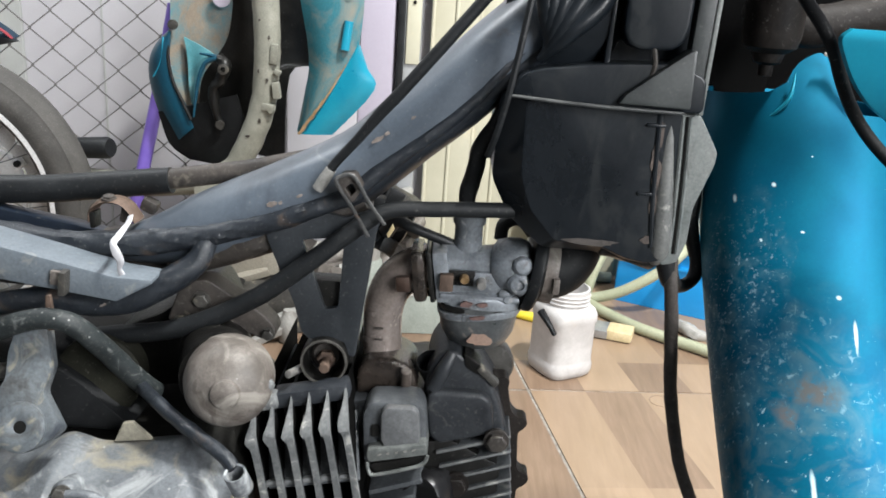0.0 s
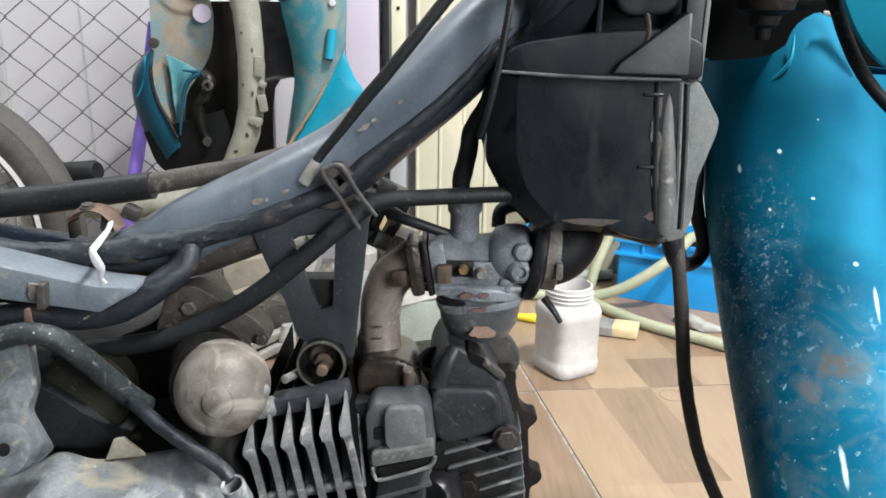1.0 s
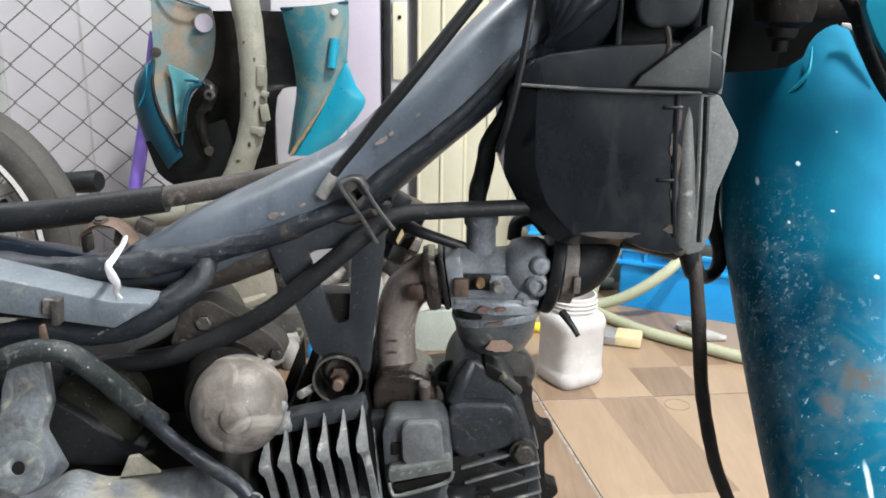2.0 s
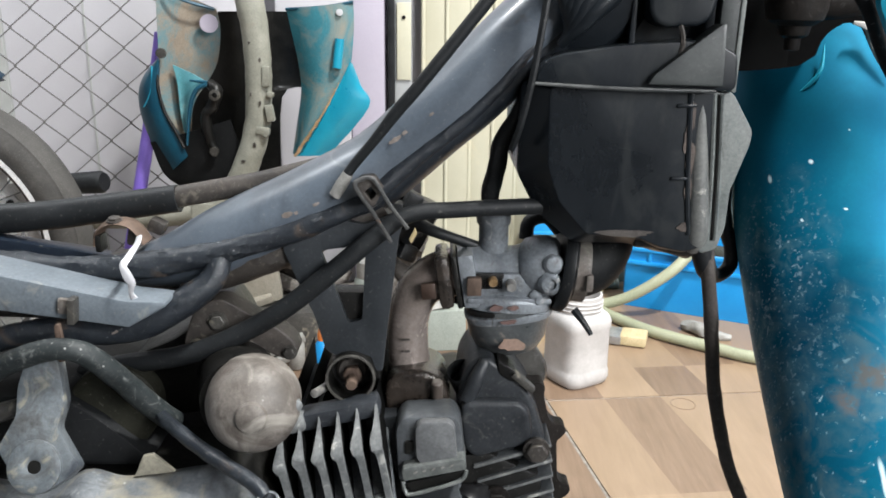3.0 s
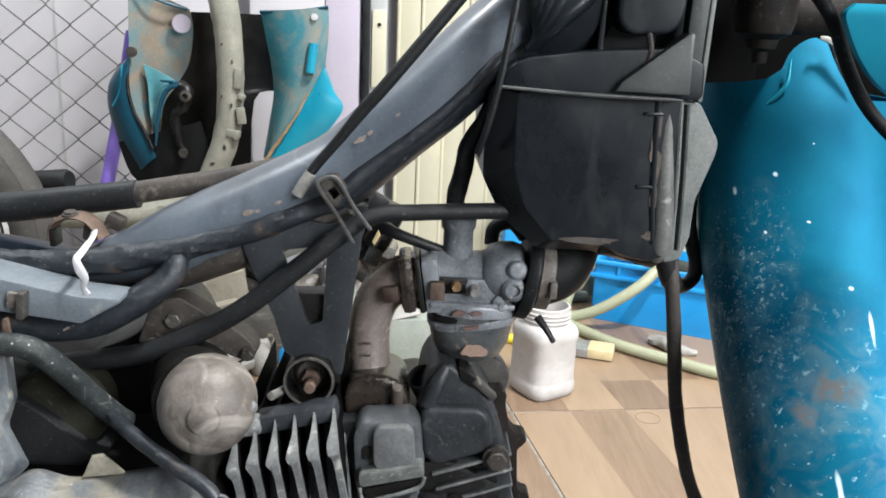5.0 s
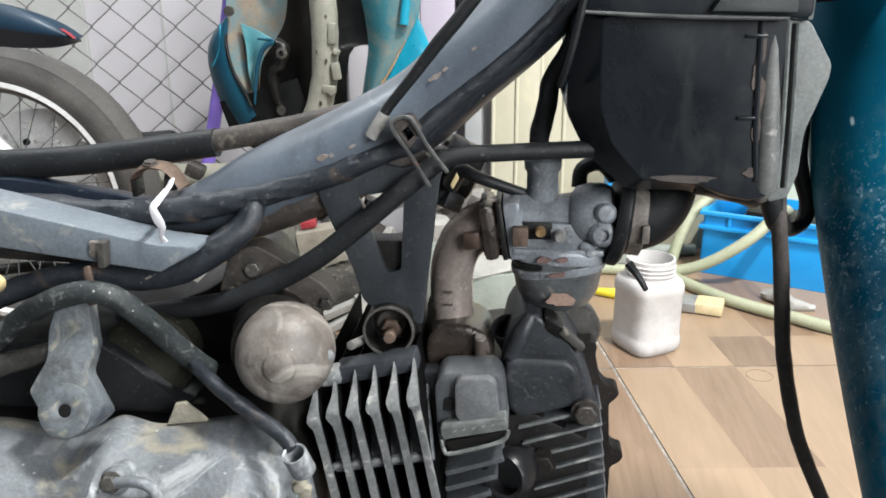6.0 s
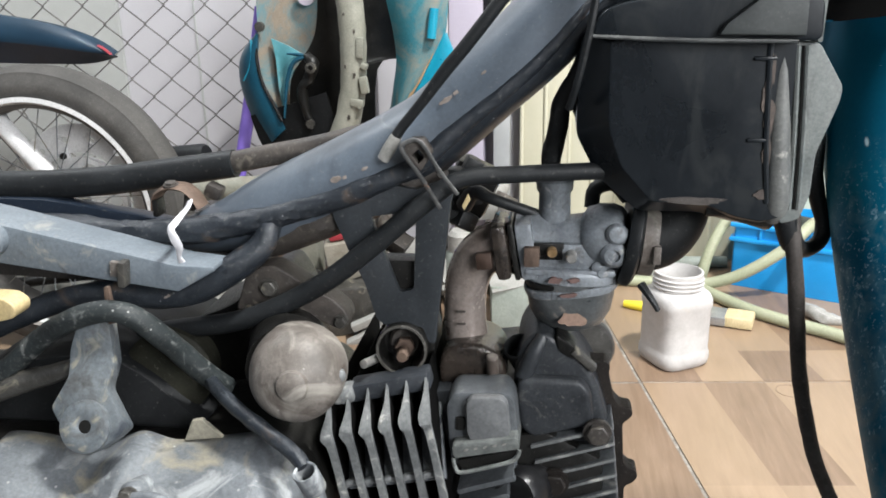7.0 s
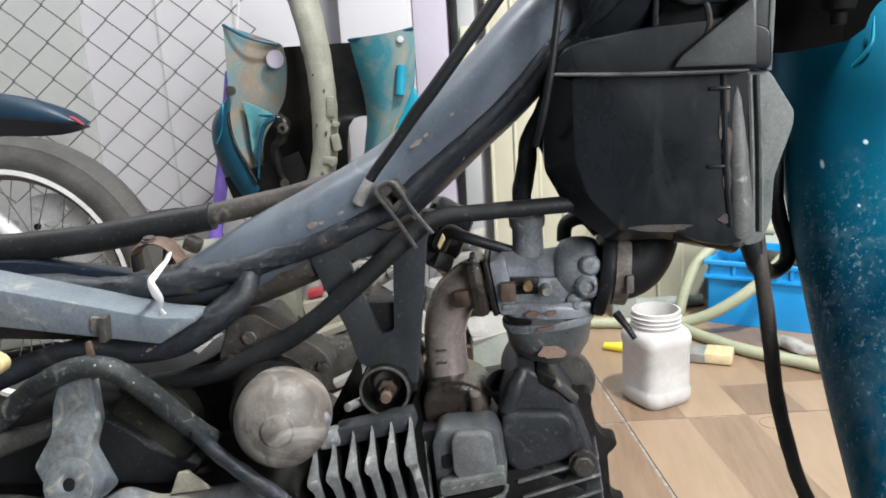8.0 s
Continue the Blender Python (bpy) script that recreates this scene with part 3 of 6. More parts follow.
def blotch(cx, cz, w, h, y, seed, thick=0.0006, tilt=0.0, n=22):
    """A thin scab of irregular outline that faces the near side."""
    pts = []
    for k in range(n):
        a = 2 * math.pi * k / n
        q = 1 + 0.42 * noise.noise((math.cos(a) * 1.7 + seed * 7.3, math.sin(a) * 1.7, seed * 3.1)) + 0.22 * noise.noise((math.cos(a) * 5 + seed, math.sin(a) * 5, 9.0))
        u, v = w / 2 * q * math.cos(a), h / 2 * q * math.sin(a)
        pts.append((cx + u * math.cos(tilt) - v * math.sin(tilt), cz + u * math.sin(tilt) + v * math.cos(tilt)))
    return plate(pts, y - thick, y + 0.002)


# ---- the room ----
whole("floor", box((0.0, 0.0, -0.0521), (7.0, 6.2, 0.10)), "grout", "tiled workshop floor with dirty grout joints", "floor", kind="structure", smooth=0)
WALL_Y = 1.93
whole("wall_north", box((-0.2, WALL_Y + 0.06, 1.4), (6.6, 0.12, 2.9)), "wall", "pale lilac painted wall with panel joints", "wall", kind="structure", smooth=0)
whole("wall_east", box((3.05, -0.1, 1.4), (0.12, 4.0, 2.9)), "plaster", "plain dim grey wall, unseen, closing the room", "wall", kind="structure", smooth=0)
# Unseen wall; the opening is made up for the added side fill.
whole("wall_west", join(box((-3.05, 0.825, 1.4), (0.12, 2.15, 2.9)), box((-3.05, -1.925, 1.4), (0.12, 0.35, 2.9)), box((-3.05, -1.0, 2.37), (0.12, 1.5, 0.96)), box((-3.05, -1.0, 0.05), (0.12, 1.5, 0.10))), "plaster", "plain dim grey wall, unseen, closing the room", "wall", kind="structure", smooth=0)
# Unseen wall; its opening only makes room for the added front fill.
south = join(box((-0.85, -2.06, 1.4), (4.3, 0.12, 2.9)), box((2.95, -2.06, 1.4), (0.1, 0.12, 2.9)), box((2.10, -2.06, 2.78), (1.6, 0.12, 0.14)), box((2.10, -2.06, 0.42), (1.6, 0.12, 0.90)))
whole("wall_south", south, "plaster", "plain dim grey wall, unseen, with an opening for the fill lamp", "wall", kind="structure", smooth=0)
whole("ceiling", box((0, -0.1, 2.92), (6.3, 4.3, 0.12)), "plaster", "plain dim grey ceiling, unseen, closing the room", "ceiling", kind="structure", smooth=0)
wall_grey = whole("wall_panel", box((-1.55, WALL_Y - 0.006, 1.3), (1.14, 0.012, 2.6), 0.002), "wall_grey", "grey rendered wall stretch behind the wire fence", "wall", kind="structure")
for i, x in enumerate((-0.80, -0.62, -0.44)):
    part("panel_joint", box((x, WALL_Y - 0.0015, 1.3), (0.004, 0.003, 2.6)), "wall_grey", wall_grey)
whole("column", box((-0.285, WALL_Y - 0.045, 1.3), (0.155, 0.09, 2.6), 0.006), "wall", "pale painted column behind the leg shield", "column", kind="structure")
# Strip with the column's shadow put into its colour.
whole("column_side", box((-0.170, WALL_Y - 0.040, 1.3), (0.073, 0.08, 2.6), 0.006), "wall_shade", "column side coloured lilac as pale paint in shade", "column", kind="structure")

# floor tiles: a tile corner lies at JX, JY
JX, JY, SIDE = 0.166, 1.276, 0.582
TU, TV = Vector((math.cos(radians(6)), math.sin(radians(6)), 0)), Vector((-math.sin(radians(10)), math.cos(radians(10)), 0))


def slab(u0, u1, v0, v1, z0, z1, chamfer=0.0):
    bm = bmesh.new()
    for z, c in ((z0, 0.0), (z1 - chamfer, 0.0), (z1, chamfer)):
        for u, v in ((u0 + c, v0 + c), (u1 - c, v0 + c), (u1 - c, v1 - c), (u0 + c, v1 - c)):
            bm.verts.new(Vector((JX, JY, z)) + TU * u + TV * v)
    bm.verts.ensure_lookup_table()
    vs = bm.verts
    for k in (0, 4):
        for j in range(4):
            bm.faces.new((vs[k + j], vs[k + (j + 1) % 4], vs[k + 4 + (j + 1) % 4], vs[k + 4 + j]))
    bm.faces.new(vs[8:12])
    bm.faces.new(vs[0:4])
    return bm


# Unseen slab added over the near tiles to keep bounce off the mudguard.
whole("floor_front", box((0.0, -0.70, 0.0012), (6.1, 2.70, 0.0030), 0.0), "concrete", "unseen dark floor added to cut bounced light", "floor", kind="structure", smooth=0)
floor_tiles = thing("tiled_floor", (0, 0, 0), "square wood-print ceramic tiles in light and brown", "floor tiles", kind="structure")
rng = random.Random(4)
GAP = 0.0026
for i in range(-4, 4):
    for j in range(-4, 2):
        u0, v0 = i * SIDE, j * SIDE
        c = Vector((JX, JY, 0)) + TU * (u0 + SIDE / 2) + TV * (v0 + SIDE / 2)
        if c.y > WALL_Y + 0.12 or abs(c.x) > 2.4:
            continue
        sink = 0.0010 if i < 0 else 0.0
        tile = part("tile", slab(u0 + GAP, u0 + SIDE - GAP, v0 + GAP, v0 + SIDE - GAP, -0.006, -0.0006 - sink, 0.0012), "tile_light", floor_tiles, smooth=0)
        if -1 <= i <= 1 and -2 <= j <= 0:
            for k in range(6):
                w = (SIDE - 2 * GAP) / 6
                a, cut = u0 + GAP + k * w, rng.choice((0.11, 0.285, 0.19, 0.40))
                odds = 0.75 if i < 0 else 0.25
                spans = [(0.0, cut, rng.random() < odds), (cut, SIDE - 2 * GAP, rng.random() < odds)]
                if (i, j) == (0, -1):
                    cut = SIDE - 2 * GAP - 0.282
                    spans = [(0.0, cut, k in (3,)), (cut, SIDE - 2 * GAP, k in (1, 4))]
                if (i, j) == (0, 0):
                    spans = [(0.0, 0.112, k in (0, 2, 5)), (0.112, SIDE - 2 * GAP, k in (3,))]
                for s0, s1, dark in spans:
                    part("plank", slab(a, a + w, v0 + GAP + s0, v0 + GAP + s1, -0.0008 - sink, -sink), "tile_dark" if dark else "tile_light", tile, smooth=0)

# shutter and its post
shutter = thing("shutter", (0.1, WALL_Y - 0.03, 0), "cream folding sheet-metal shutter with vertical ribs", "shutter", kind="structure")
for k in range(9):
    x = -0.052 + k * 0.052
    part("panel", plate([(x, 0.0), (x + 0.050, 0.0), (x + 0.050, 2.2), (x, 2.2)], WALL_Y - 0.035 - 0.004 * (k % 2), WALL_Y - 0.025, 0.0015), "cream", shutter)
    part("rib", tube([(x, WALL_Y - 0.037, 0.0), (x, WALL_Y - 0.037, 2.2)], 0.0045, 8, 1), "cream", shutter)
post = thing("door_post", (-0.09, WALL_Y - 0.05, 0), "grey steel door post with a black rubber edge strip", "door post", kind="structure")
part("upright", box((-0.094, WALL_Y - 0.055, 1.1), (0.036, 0.05, 2.2), 0.003), "post_grey", post)
part("edge_strip", box((-0.119, WALL_Y - 0.060, 1.25), (0.014, 0.05, 1.9), 0.003), "rubber", post)
part("cover_plate", box((-0.092, WALL_Y - 0.083, 0.55), (0.030, 0.006, 0.16), 0.002), "cream", post, "pale plate with a screw hole")
part("screw", turned(((0.004, 0), (0.004, 0.003), (0.0, 0.004)), (-0.092, WALL_Y - 0.086, 0.60), seg=10), "grease_shade", post)
whole("sheet_panel", box((0.62, WALL_Y - 0.02, 0.35), (0.56, 0.02, 0.70), 0.003), "green_sheet", "pale green sheet leaning against the wall", "panel")

# wire fence
fence = thing("wire_fence", (-0.9, 1.74, 0), "rusty galvanised chain-link fence in front of the wall", "fence")
FY, FW, FH = 1.74, 0.0445, 0.0714
WIRE = 0.0021
for k in range(21):
    x0, pts = -1.427 + k * FW, []
    for j in range(46):
        side = 1 if (j + k) % 2 else -1
        pts.append(Vector((x0 + side * FW * 0.52, FY + 0.002 * side, 0.0125 + j * FH / 2 * 1.05)))
    bm, ring0 = bmesh.new(), None
    for j, p in enumerate(pts):
        ring = [bm.verts.new(p + Vector((WIRE * math.cos(a), WIRE * math.sin(a), 0))) for a in (0.5, 2.07, 3.64, 5.21)]
        if ring0:
            for q in range(4):
                bm.faces.new((ring0[q], ring0[(q + 1) % 4], ring[(q + 1) % 4], ring[q]))
        ring0 = ring
    part("wire", bm, "wire", fence)
for z in (0.02, 1.66):
    part("rail", tube([(-1.5, FY, z), (-0.52, FY, z)], 0.012, 10, 1), "wire", fence)
part("fence_post", tube([(-1.5, FY, 0), (-1.5, FY, 1.7)], 0.02, 12, 1), "wire", fence)

# ---- background things ----
# stripped frame of another motorcycle: beige tube, and the leg shield on it
frame_tube = thing("stripped_motorcycle", (-0.36, 1.48, 0), "stripped motorcycle down to its chipped beige down tube", "motorcycle")
part("down_tube", tube([(-0.388, 1.57, 0.78), (-0.366, 1.56, 0.70), (-0.350, 1.55, 0.63), (-0.342, 1.55, 0.56), (-0.342, 1.55, 0.474), (-0.351, 1.55, 0.398), (-0.379, 1.55, 0.325), (-0.42, 1.55, 0.27), (-0.55, 1.55, 0.24), (-0.8, 1.55, 0.24)], [0.028, 0.027, 0.0255, 0.0245, 0.0238, 0.0235, 0.0235, 0.0235, 0.0235, 0.0235], 20, 6, lump=0.08), "beige", frame_tube)
for x, z, w, h, a in ((-0.324, 0.502, 0.014, 0.036, 4), (-0.318, 0.470, 0.012, 0.010, 20), (-0.320, 0.437, 0.014, 0.030, -8), (-0.334, 0.405, 0.024, 0.014, 8), (-0.330, 0.398, 0.010, 0.008, 30)):
    part("lug", bevelled(box((x, 1.532, z), (w, 0.016, h), 0.003, (0, a, 0)), 0.0), "beige", frame_tube)
for x, z, w, h, k in ((-0.340, 0.585, 0.006, 0.010, 1), (-0.350, 0.560, 0.008, 0.006, 2), (-0.333, 0.530, 0.006, 0.012, 3), (-0.352, 0.470, 0.006, 0.010, 4), (-0.336, 0.455, 0.008, 0.014, 5), (-0.350, 0.380, 0.010, 0.014, 6), (-0.372, 0.350, 0.014, 0.008, 7)):
    part("paint_chip", blotch(x, z, w * 0.55, h * 0.6, 1.5262, k, 0.0008), "brown_steel", frame_tube)
part("foot", box((-0.45, 1.55, 0.13), (0.05, 0.05, 0.28), 0.006), "beige", frame_tube)

shield = thing("leg_shield", (-0.38, 1.60, 0.3), "teal plastic leg shield, muddy inside, on the frame tube", "leg shield")
part("centre_channel", patch([(-0.425, 0.611), (-0.440, 0.55), (-0.475, 0.47), (-0.505, 0.40), (-0.535, 0.305)], [(-0.255, 0.612), (-0.250, 0.56), (-0.262, 0.482), (-0.314, 0.455), (-0.322, 0.285)], 1.620, 1.62, 0.03, 0.006), "grease_shade", shield, "black inner channel")
# Shadow at the shield's foot, put in as a matt black sheet.
part("lower_apron", patch([(-0.560, 0.372), (-0.540, 0.312), (-0.503, 0.284)], [(-0.40, 0.42), (-0.38, 0.35), (-0.37, 0.281)], 1.590, 1.56, -0.008, 0.004), "boot_rubber", shield, "black sheet for the shaded foot of the shield")
part("left_wing", patch([(-0.525, 0.657), (-0.528, 0.579), (-0.530, 0.521), (-0.532, 0.480), (-0.524, 0.433), (-0.494, 0.368)], [(-0.426, 0.615), (-0.421, 0.580), (-0.430, 0.521), (-0.452, 0.482), (-0.482, 0.437), (-0.490, 0.366)], 1.585, 1.612, 0.012), "dirty_inner", shield, "mud-stained inner face of the teal wing")
part("left_flank", patch([(-0.533, 0.530), (-0.562, 0.500), (-0.577, 0.468), (-0.577, 0.425), (-0.562, 0.371), (-0.535, 0.308)], [(-0.525, 0.525), (-0.527, 0.500), (-0.530, 0.478), (-0.521, 0.434), (-0.504, 0.399), (-0.480, 0.355)], 1.60, 1.572, -0.012), "teal_dark", shield, "dark teal outer flank")
part("flank_crease", tube([(-0.540, 1.574, 0.515), (-0.541, 1.572, 0.490), (-0.548, 1.573, 0.462), (-0.563, 1.580, 0.440)], 0.0018, 6, 4), "teal_plain", shield)
part("rolled_edge", tube([(-0.528, 1.576, 0.525), (-0.531, 1.572, 0.478), (-0.522, 1.570, 0.434), (-0.505, 1.568, 0.399), (-0.489, 1.566, 0.366)], 0.0032, 8, 5), "grease_shade", shield, "dark rolled rim")
part("right_wing", patch([(-0.298, 0.616), (-0.290, 0.575), (-0.280, 0.523), (-0.276, 0.472), (-0.284, 0.421), (-0.297, 0.350)], [(-0.172, 0.630), (-0.172, 0.584), (-0.179, 0.520), (-0.193, 0.496), (-0.231, 0.430), (-0.276, 0.355)], 1.615, 1.585, -0.015), "teal_inner", shield, "mud-stained inner face of the teal wing")
part("right_flank", patch([(-0.180, 0.525), (-0.200, 0.485), (-0.232, 0.430), (-0.288, 0.350)], [(-0.178, 0.522), (-0.162, 0.480), (-0.148, 0.440), (-0.225, 0.350)], 1.583, 1.60, -0.006), "teal_plain", shield, "bright teal outer flank")
part("rust_edge", tube([(-0.200, 1.576, 0.487), (-0.231, 1.572, 0.431), (-0.262, 1.570, 0.385), (-0.286, 1.57, 0.352)], [0.0008, 0.002, 0.0035, 0.0025], 8, 9, flat=0.5, lump=0.9), "ochre", shield, "ochre crust of mud and rust")
part("gusset", patch([(-0.505, 0.516), (-0.499, 0.482), (-0.497, 0.423), (-0.491, 0.370)], [(-0.436, 0.486), (-0.461, 0.477), (-0.473, 0.442), (-0.483, 0.372)], 1.585, 1.562, 0.010), "teal_pale", shield, "faded teal folded gusset")
part("gusset_edge", tube([(-0.470, 1.566, 0.490), (-0.437, 1.560, 0.486), (-0.458, 1.560, 0.474), (-0.472, 1.560, 0.440), (-0.483, 1.562, 0.372)], [0.002, 0.004, 0.0045, 0.004, 0.002], 8, 5), "teal_dark", shield)
part("bracket", tube([(-0.436, 1.565, 0.487), (-0.422, 1.56, 0.472), (-0.430, 1.56, 0.445), (-0.444, 1.56, 0.425), (-0.439, 1.56, 0.383), (-0.429, 1.56, 0.359)], [0.008, 0.011, 0.010, 0.010, 0.008, 0.006], 10, 5, lump=0.3), "grease_shade", shield)
part("screw_boss", turned(((0.010, 0), (0.010, 0.010), (0.005, 0.011), (0.005, 0.004)), (-0.422, 1.556, 0.466), seg=14), "grime", shield)
part("bracket_tip", blotch(-0.430, 0.362, 0.014, 0.016, 1.552, 3, 0.004, 0.5), "grime", shield)
part("clip_slot", tube([(-0.197, 1.578, 0.566), (-0.203, 1.574, 0.514)], 0.0085, 10, 2), "teal_plain", shield)
# No hole is cut; the disc carries the shaded wall's colour.
part("mirror_hole", turned(((0.0165, 0), (0.0165, 0.003), (0, 0.003)), (-0.436, 1.596, 0.590), seg=22), "wall_shade", shield, "lilac disc standing in for a hole onto shaded wall")
part("top_lip", tube([(-0.525, 1.583, 0.657), (-0.480, 1.58, 0.632), (-0.426, 1.60, 0.615)], 0.003, 8, 5), "teal_dark", shield)
part("top_lip", tube([(-0.298, 1.61, 0.616), (-0.226, 1.59, 0.621), (-0.172, 1.583, 0.630)], 0.003, 8, 5), "teal_dark", shield)
part("rivet", turned(((0.006, 0), (0.006, 0.004), (0, 0.005)), (-0.196, 1.580, 0.612), seg=12), "white", shield)
part("tie_stick", tube([(-0.490, 1.60, 0.73), (-0.497, 1.60, 0.685), (-0.507, 1.60, 0.638)], [0.002, 0.0024, 0.0014], 8, 4), "white", shield, "thin white plastic tie")
part("edge_stud", turned(((0.009, 0), (0.009, 0.008), (0, 0.009)), (-0.520, 1.575, 0.538), seg=12), "grime", shield)

broom = tube([(-0.545, 1.66, 0.57), (-0.58, 1.64, 0.38), (-0.66, 1.60, 0.0)], 0.013, 14, 2)
whole("broom_pole", broom, "purple", "purple plastic broom pole leaning on the fence", "pole")

# second motorcycle: its wheel, brake disc and pointed navy cowl
bike2 = thing("parked_motorcycle", (-0.832, 1.342, 0), "parked motorcycle with a navy cowl and spoked wheel", "motorcycle")
WC = Vector((-0.832, 1.342, 0.246))
wheel = part("wheel", turned(((0.030, -0.045), (0.045, -0.042), (0.045, 0.042), (0.03, 0.045), (0.012, 0.06), (0.0, 0.06)), WC, (0, -1, 0), 32), "alu", bike2, "dull aluminium wheel hub")
tyre_ring = [(0.196 + (r - 0.214) * 1.17, y) for r, y in ((0.214, -0.034), (0.222, -0.040), (0.238, -0.041), (0.250, -0.030), (0.2585, -0.012), (0.260, 0.0), (0.2585, 0.012), (0.2525, 0.0285), (0.2515, 0.0325), (0.247, 0.0335), (0.238, 0.041), (0.222, 0.040), (0.214, 0.034))]
part("tyre", turned(tyre_ring + tyre_ring[:1], WC, (0, -1, 0), 72), "tyre", wheel, "dusty black tyre")
rim_ring = [(r * 0.895, y) for r, y in ((0.2140, -0.034), (0.2215, -0.0405), (0.2255, -0.0445), (0.2165, -0.0450), (0.2120, -0.036), (0.2120, 0.036), (0.2165, 0.0450), (0.2255, 0.0445), (0.2215, 0.0405), (0.2140, 0.034))]
part("rim", turned(rim_ring + rim_ring[:1], WC, (0, -1, 0), 72), "rim", wheel, "polished metal rim")
well_ring = [(r * 0.895, y) for r, y in ((0.2030, -0.030), (0.2125, -0.036), (0.2125, 0.036), (0.2030, 0.030), (0.2000, 0.0))]
part("rim_well", turned(well_ring + well_ring[:1], WC, (0, -1, 0), 72), "tyre", wheel, "dull dark rim well")
for k in range(36):
    a = 2 * math.pi * k / 36
    b = a + (0.55 if k % 2 else -0.55)
    y = -0.03 if k % 4 < 2 else 0.03
    part("spoke", tube([WC + Vector((0.042 * math.cos(b), y, 0.042 * math.sin(b))), WC + Vector((0.181 * math.cos(a), 0, 0.181 * math.sin(a)))], 0.0010, 5, 1), "alu", wheel)
DC = Vector((-0.800, 1.390, 0.252))
disc_holes = [circle(DC.x + 0.112 * math.cos(2 * math.pi * k / 14), DC.z + 0.112 * math.sin(2 * math.pi * k / 14), 0.0065, 10) for k in range(14)]
part("brake_disc", plate(circle(DC.x, DC.z, 0.138, 56), DC.y - 0.003, DC.y + 0.003, 0.0, [circle(DC.x, DC.z, 0.088, 40)] + disc_holes), "rim", bike2, "worn steel brake disc with round holes", smooth=20)
part("disc_carrier", plate(circle(DC.x, DC.z, 0.080, 40), DC.y - 0.006, DC.y + 0.004, 0.0, [circle(DC.x + 0.055 * math.cos(1.2566 * k), DC.z + 0.055 * math.sin(1.2566 * k), 0.016, 14) for k in range(5)]), "rim", bike2, "pierced metal disc carrier", smooth=20)
for k in range(5):
    a = 1.2566 * k + 0.63
    part("carrier_arm", box((DC.x + 0.084 * math.cos(a), DC.y - 0.004, DC.z + 0.084 * math.sin(a)), (0.030, 0.006, 0.018), 0.002, (0, -math.degrees(a), 0)), "rim", bike2)
    part("disc_bolt", turned(((0.006, 0), (0.006, 0.006), (0, 0.007)), DC + Vector((0.086 * math.cos(a), -0.006, 0.086 * math.sin(a))), seg=8), "grease_shade", bike2)
part("fork_leg", tube([(-0.951, 1.352, 0.4497), (-0.9, 1.338, 0.394), (-0.788, 1.325, 0.273)], 0.0150, 14, 3), "rim", bike2, "polished silver fork leg")
cowl_mid = [(-1.7650, 0.5489), (-1.4428, 0.5328), (-1.1528, 0.5113), (-1.0311, 0.4997), (-0.9327, 0.4863), (-0.8772, 0.4782)]
part("cowl", patch([(-1.7650, 0.6295), (-1.4428, 0.6044), (-1.1421, 0.5632), (-1.0186, 0.5427), (-0.9273, 0.5131), (-0.8790, 0.4836)], cowl_mid, 1.70, 1.6827, -0.008, 0.015), "navy", bike2, "glossy navy cowl")
part("cowl_underside", patch(cowl_mid, [(-1.7650, 0.4684), (-1.4428, 0.4666), (-1.1618, 0.4639), (-1.0401, 0.4612), (-0.9380, 0.4612), (-0.8808, 0.4729)], 1.6827, 1.70, 0.0, 0.015), "navy_black", bike2)
part("tail_lamp", patch([(-0.8996, 0.5006), (-0.8888, 0.4943), (-0.8781, 0.4854)], [(-0.8978, 0.4961), (-0.8861, 0.4899), (-0.8763, 0.4809)], 1.6707, 1.6743999999999999, -0.003, 0.010, 5), "red", bike2, "red tail lamp lens")
part("axle_end", turned(((0.020, -0.09), (0.021, 0.0), (0.017, 0.007), (0.0, 0.007)), (-0.640, 1.54, 0.306), (1, -0.25, 0.12), 16), "rubber", bike2, "black rubber peg end")
part("cowl_bracket", box((-1.15, 1.64, 0.51), (0.04, 0.12, 0.04), 0.004), "grease_shade", bike2)
part("chassis", tube([(-1.15, 1.56, 0.51), (-1.06, 1.50, 0.42), (-0.87, 1.43, 0.252)], 0.016, 10, 3), "grease_shade", bike2)

# things on the floor
bot = thing("plastic_bottle", (0.2265, 1.366, 0), "open dusty white plastic bottle standing on the tiles", "bottle")
def square_ring(r, z, k=0.62):
    out = []
    for a in range(40):
        t = 2 * math.pi * a / 40
        c, s = math.cos(t), math.sin(t)
        e = 1 / (abs(c) ** 5 + abs(s) ** 5) ** 0.2
        q = r * (k * e + (1 - k))
        out.append((q * c, q * s, z))
    return out
bm, last = bmesh.new(), None
for r, z, k in ((0.041, 0.0, 0.9), (0.0455, 0.004, 0.9), (0.0475, 0.012, 0.9), (0.0475, 0.024, 0.9), (0.046, 0.028, 0.9), (0.0455, 0.032, 0.9), (0.0455, 0.098, 0.9), (0.0475, 0.104, 0.9), (0.0475, 0.116, 0.85), (0.0455, 0.124, 0.7), (0.042, 0.128, 0.2), (0.0395, 0.130, 0.0), (0.0395, 0.158, 0.0), (0.036, 0.159, 0.0), (0.035, 0.120, 0.0)):
    ringv = [bm.verts.new(Matrix.Rotation(radians(30), 3, "Z") @ Vector(p) + Vector((0.2265, 1.366, 0))) for p in square_ring(r, z, k)]
    if last:
        for q in range(40):
            bm.faces.new((last[q], last[(q + 1) % 40], ringv[(q + 1) % 40], ringv[q]))
    last = ringv
bm.faces.new(last)
part("body", bm, "bottle", bot)
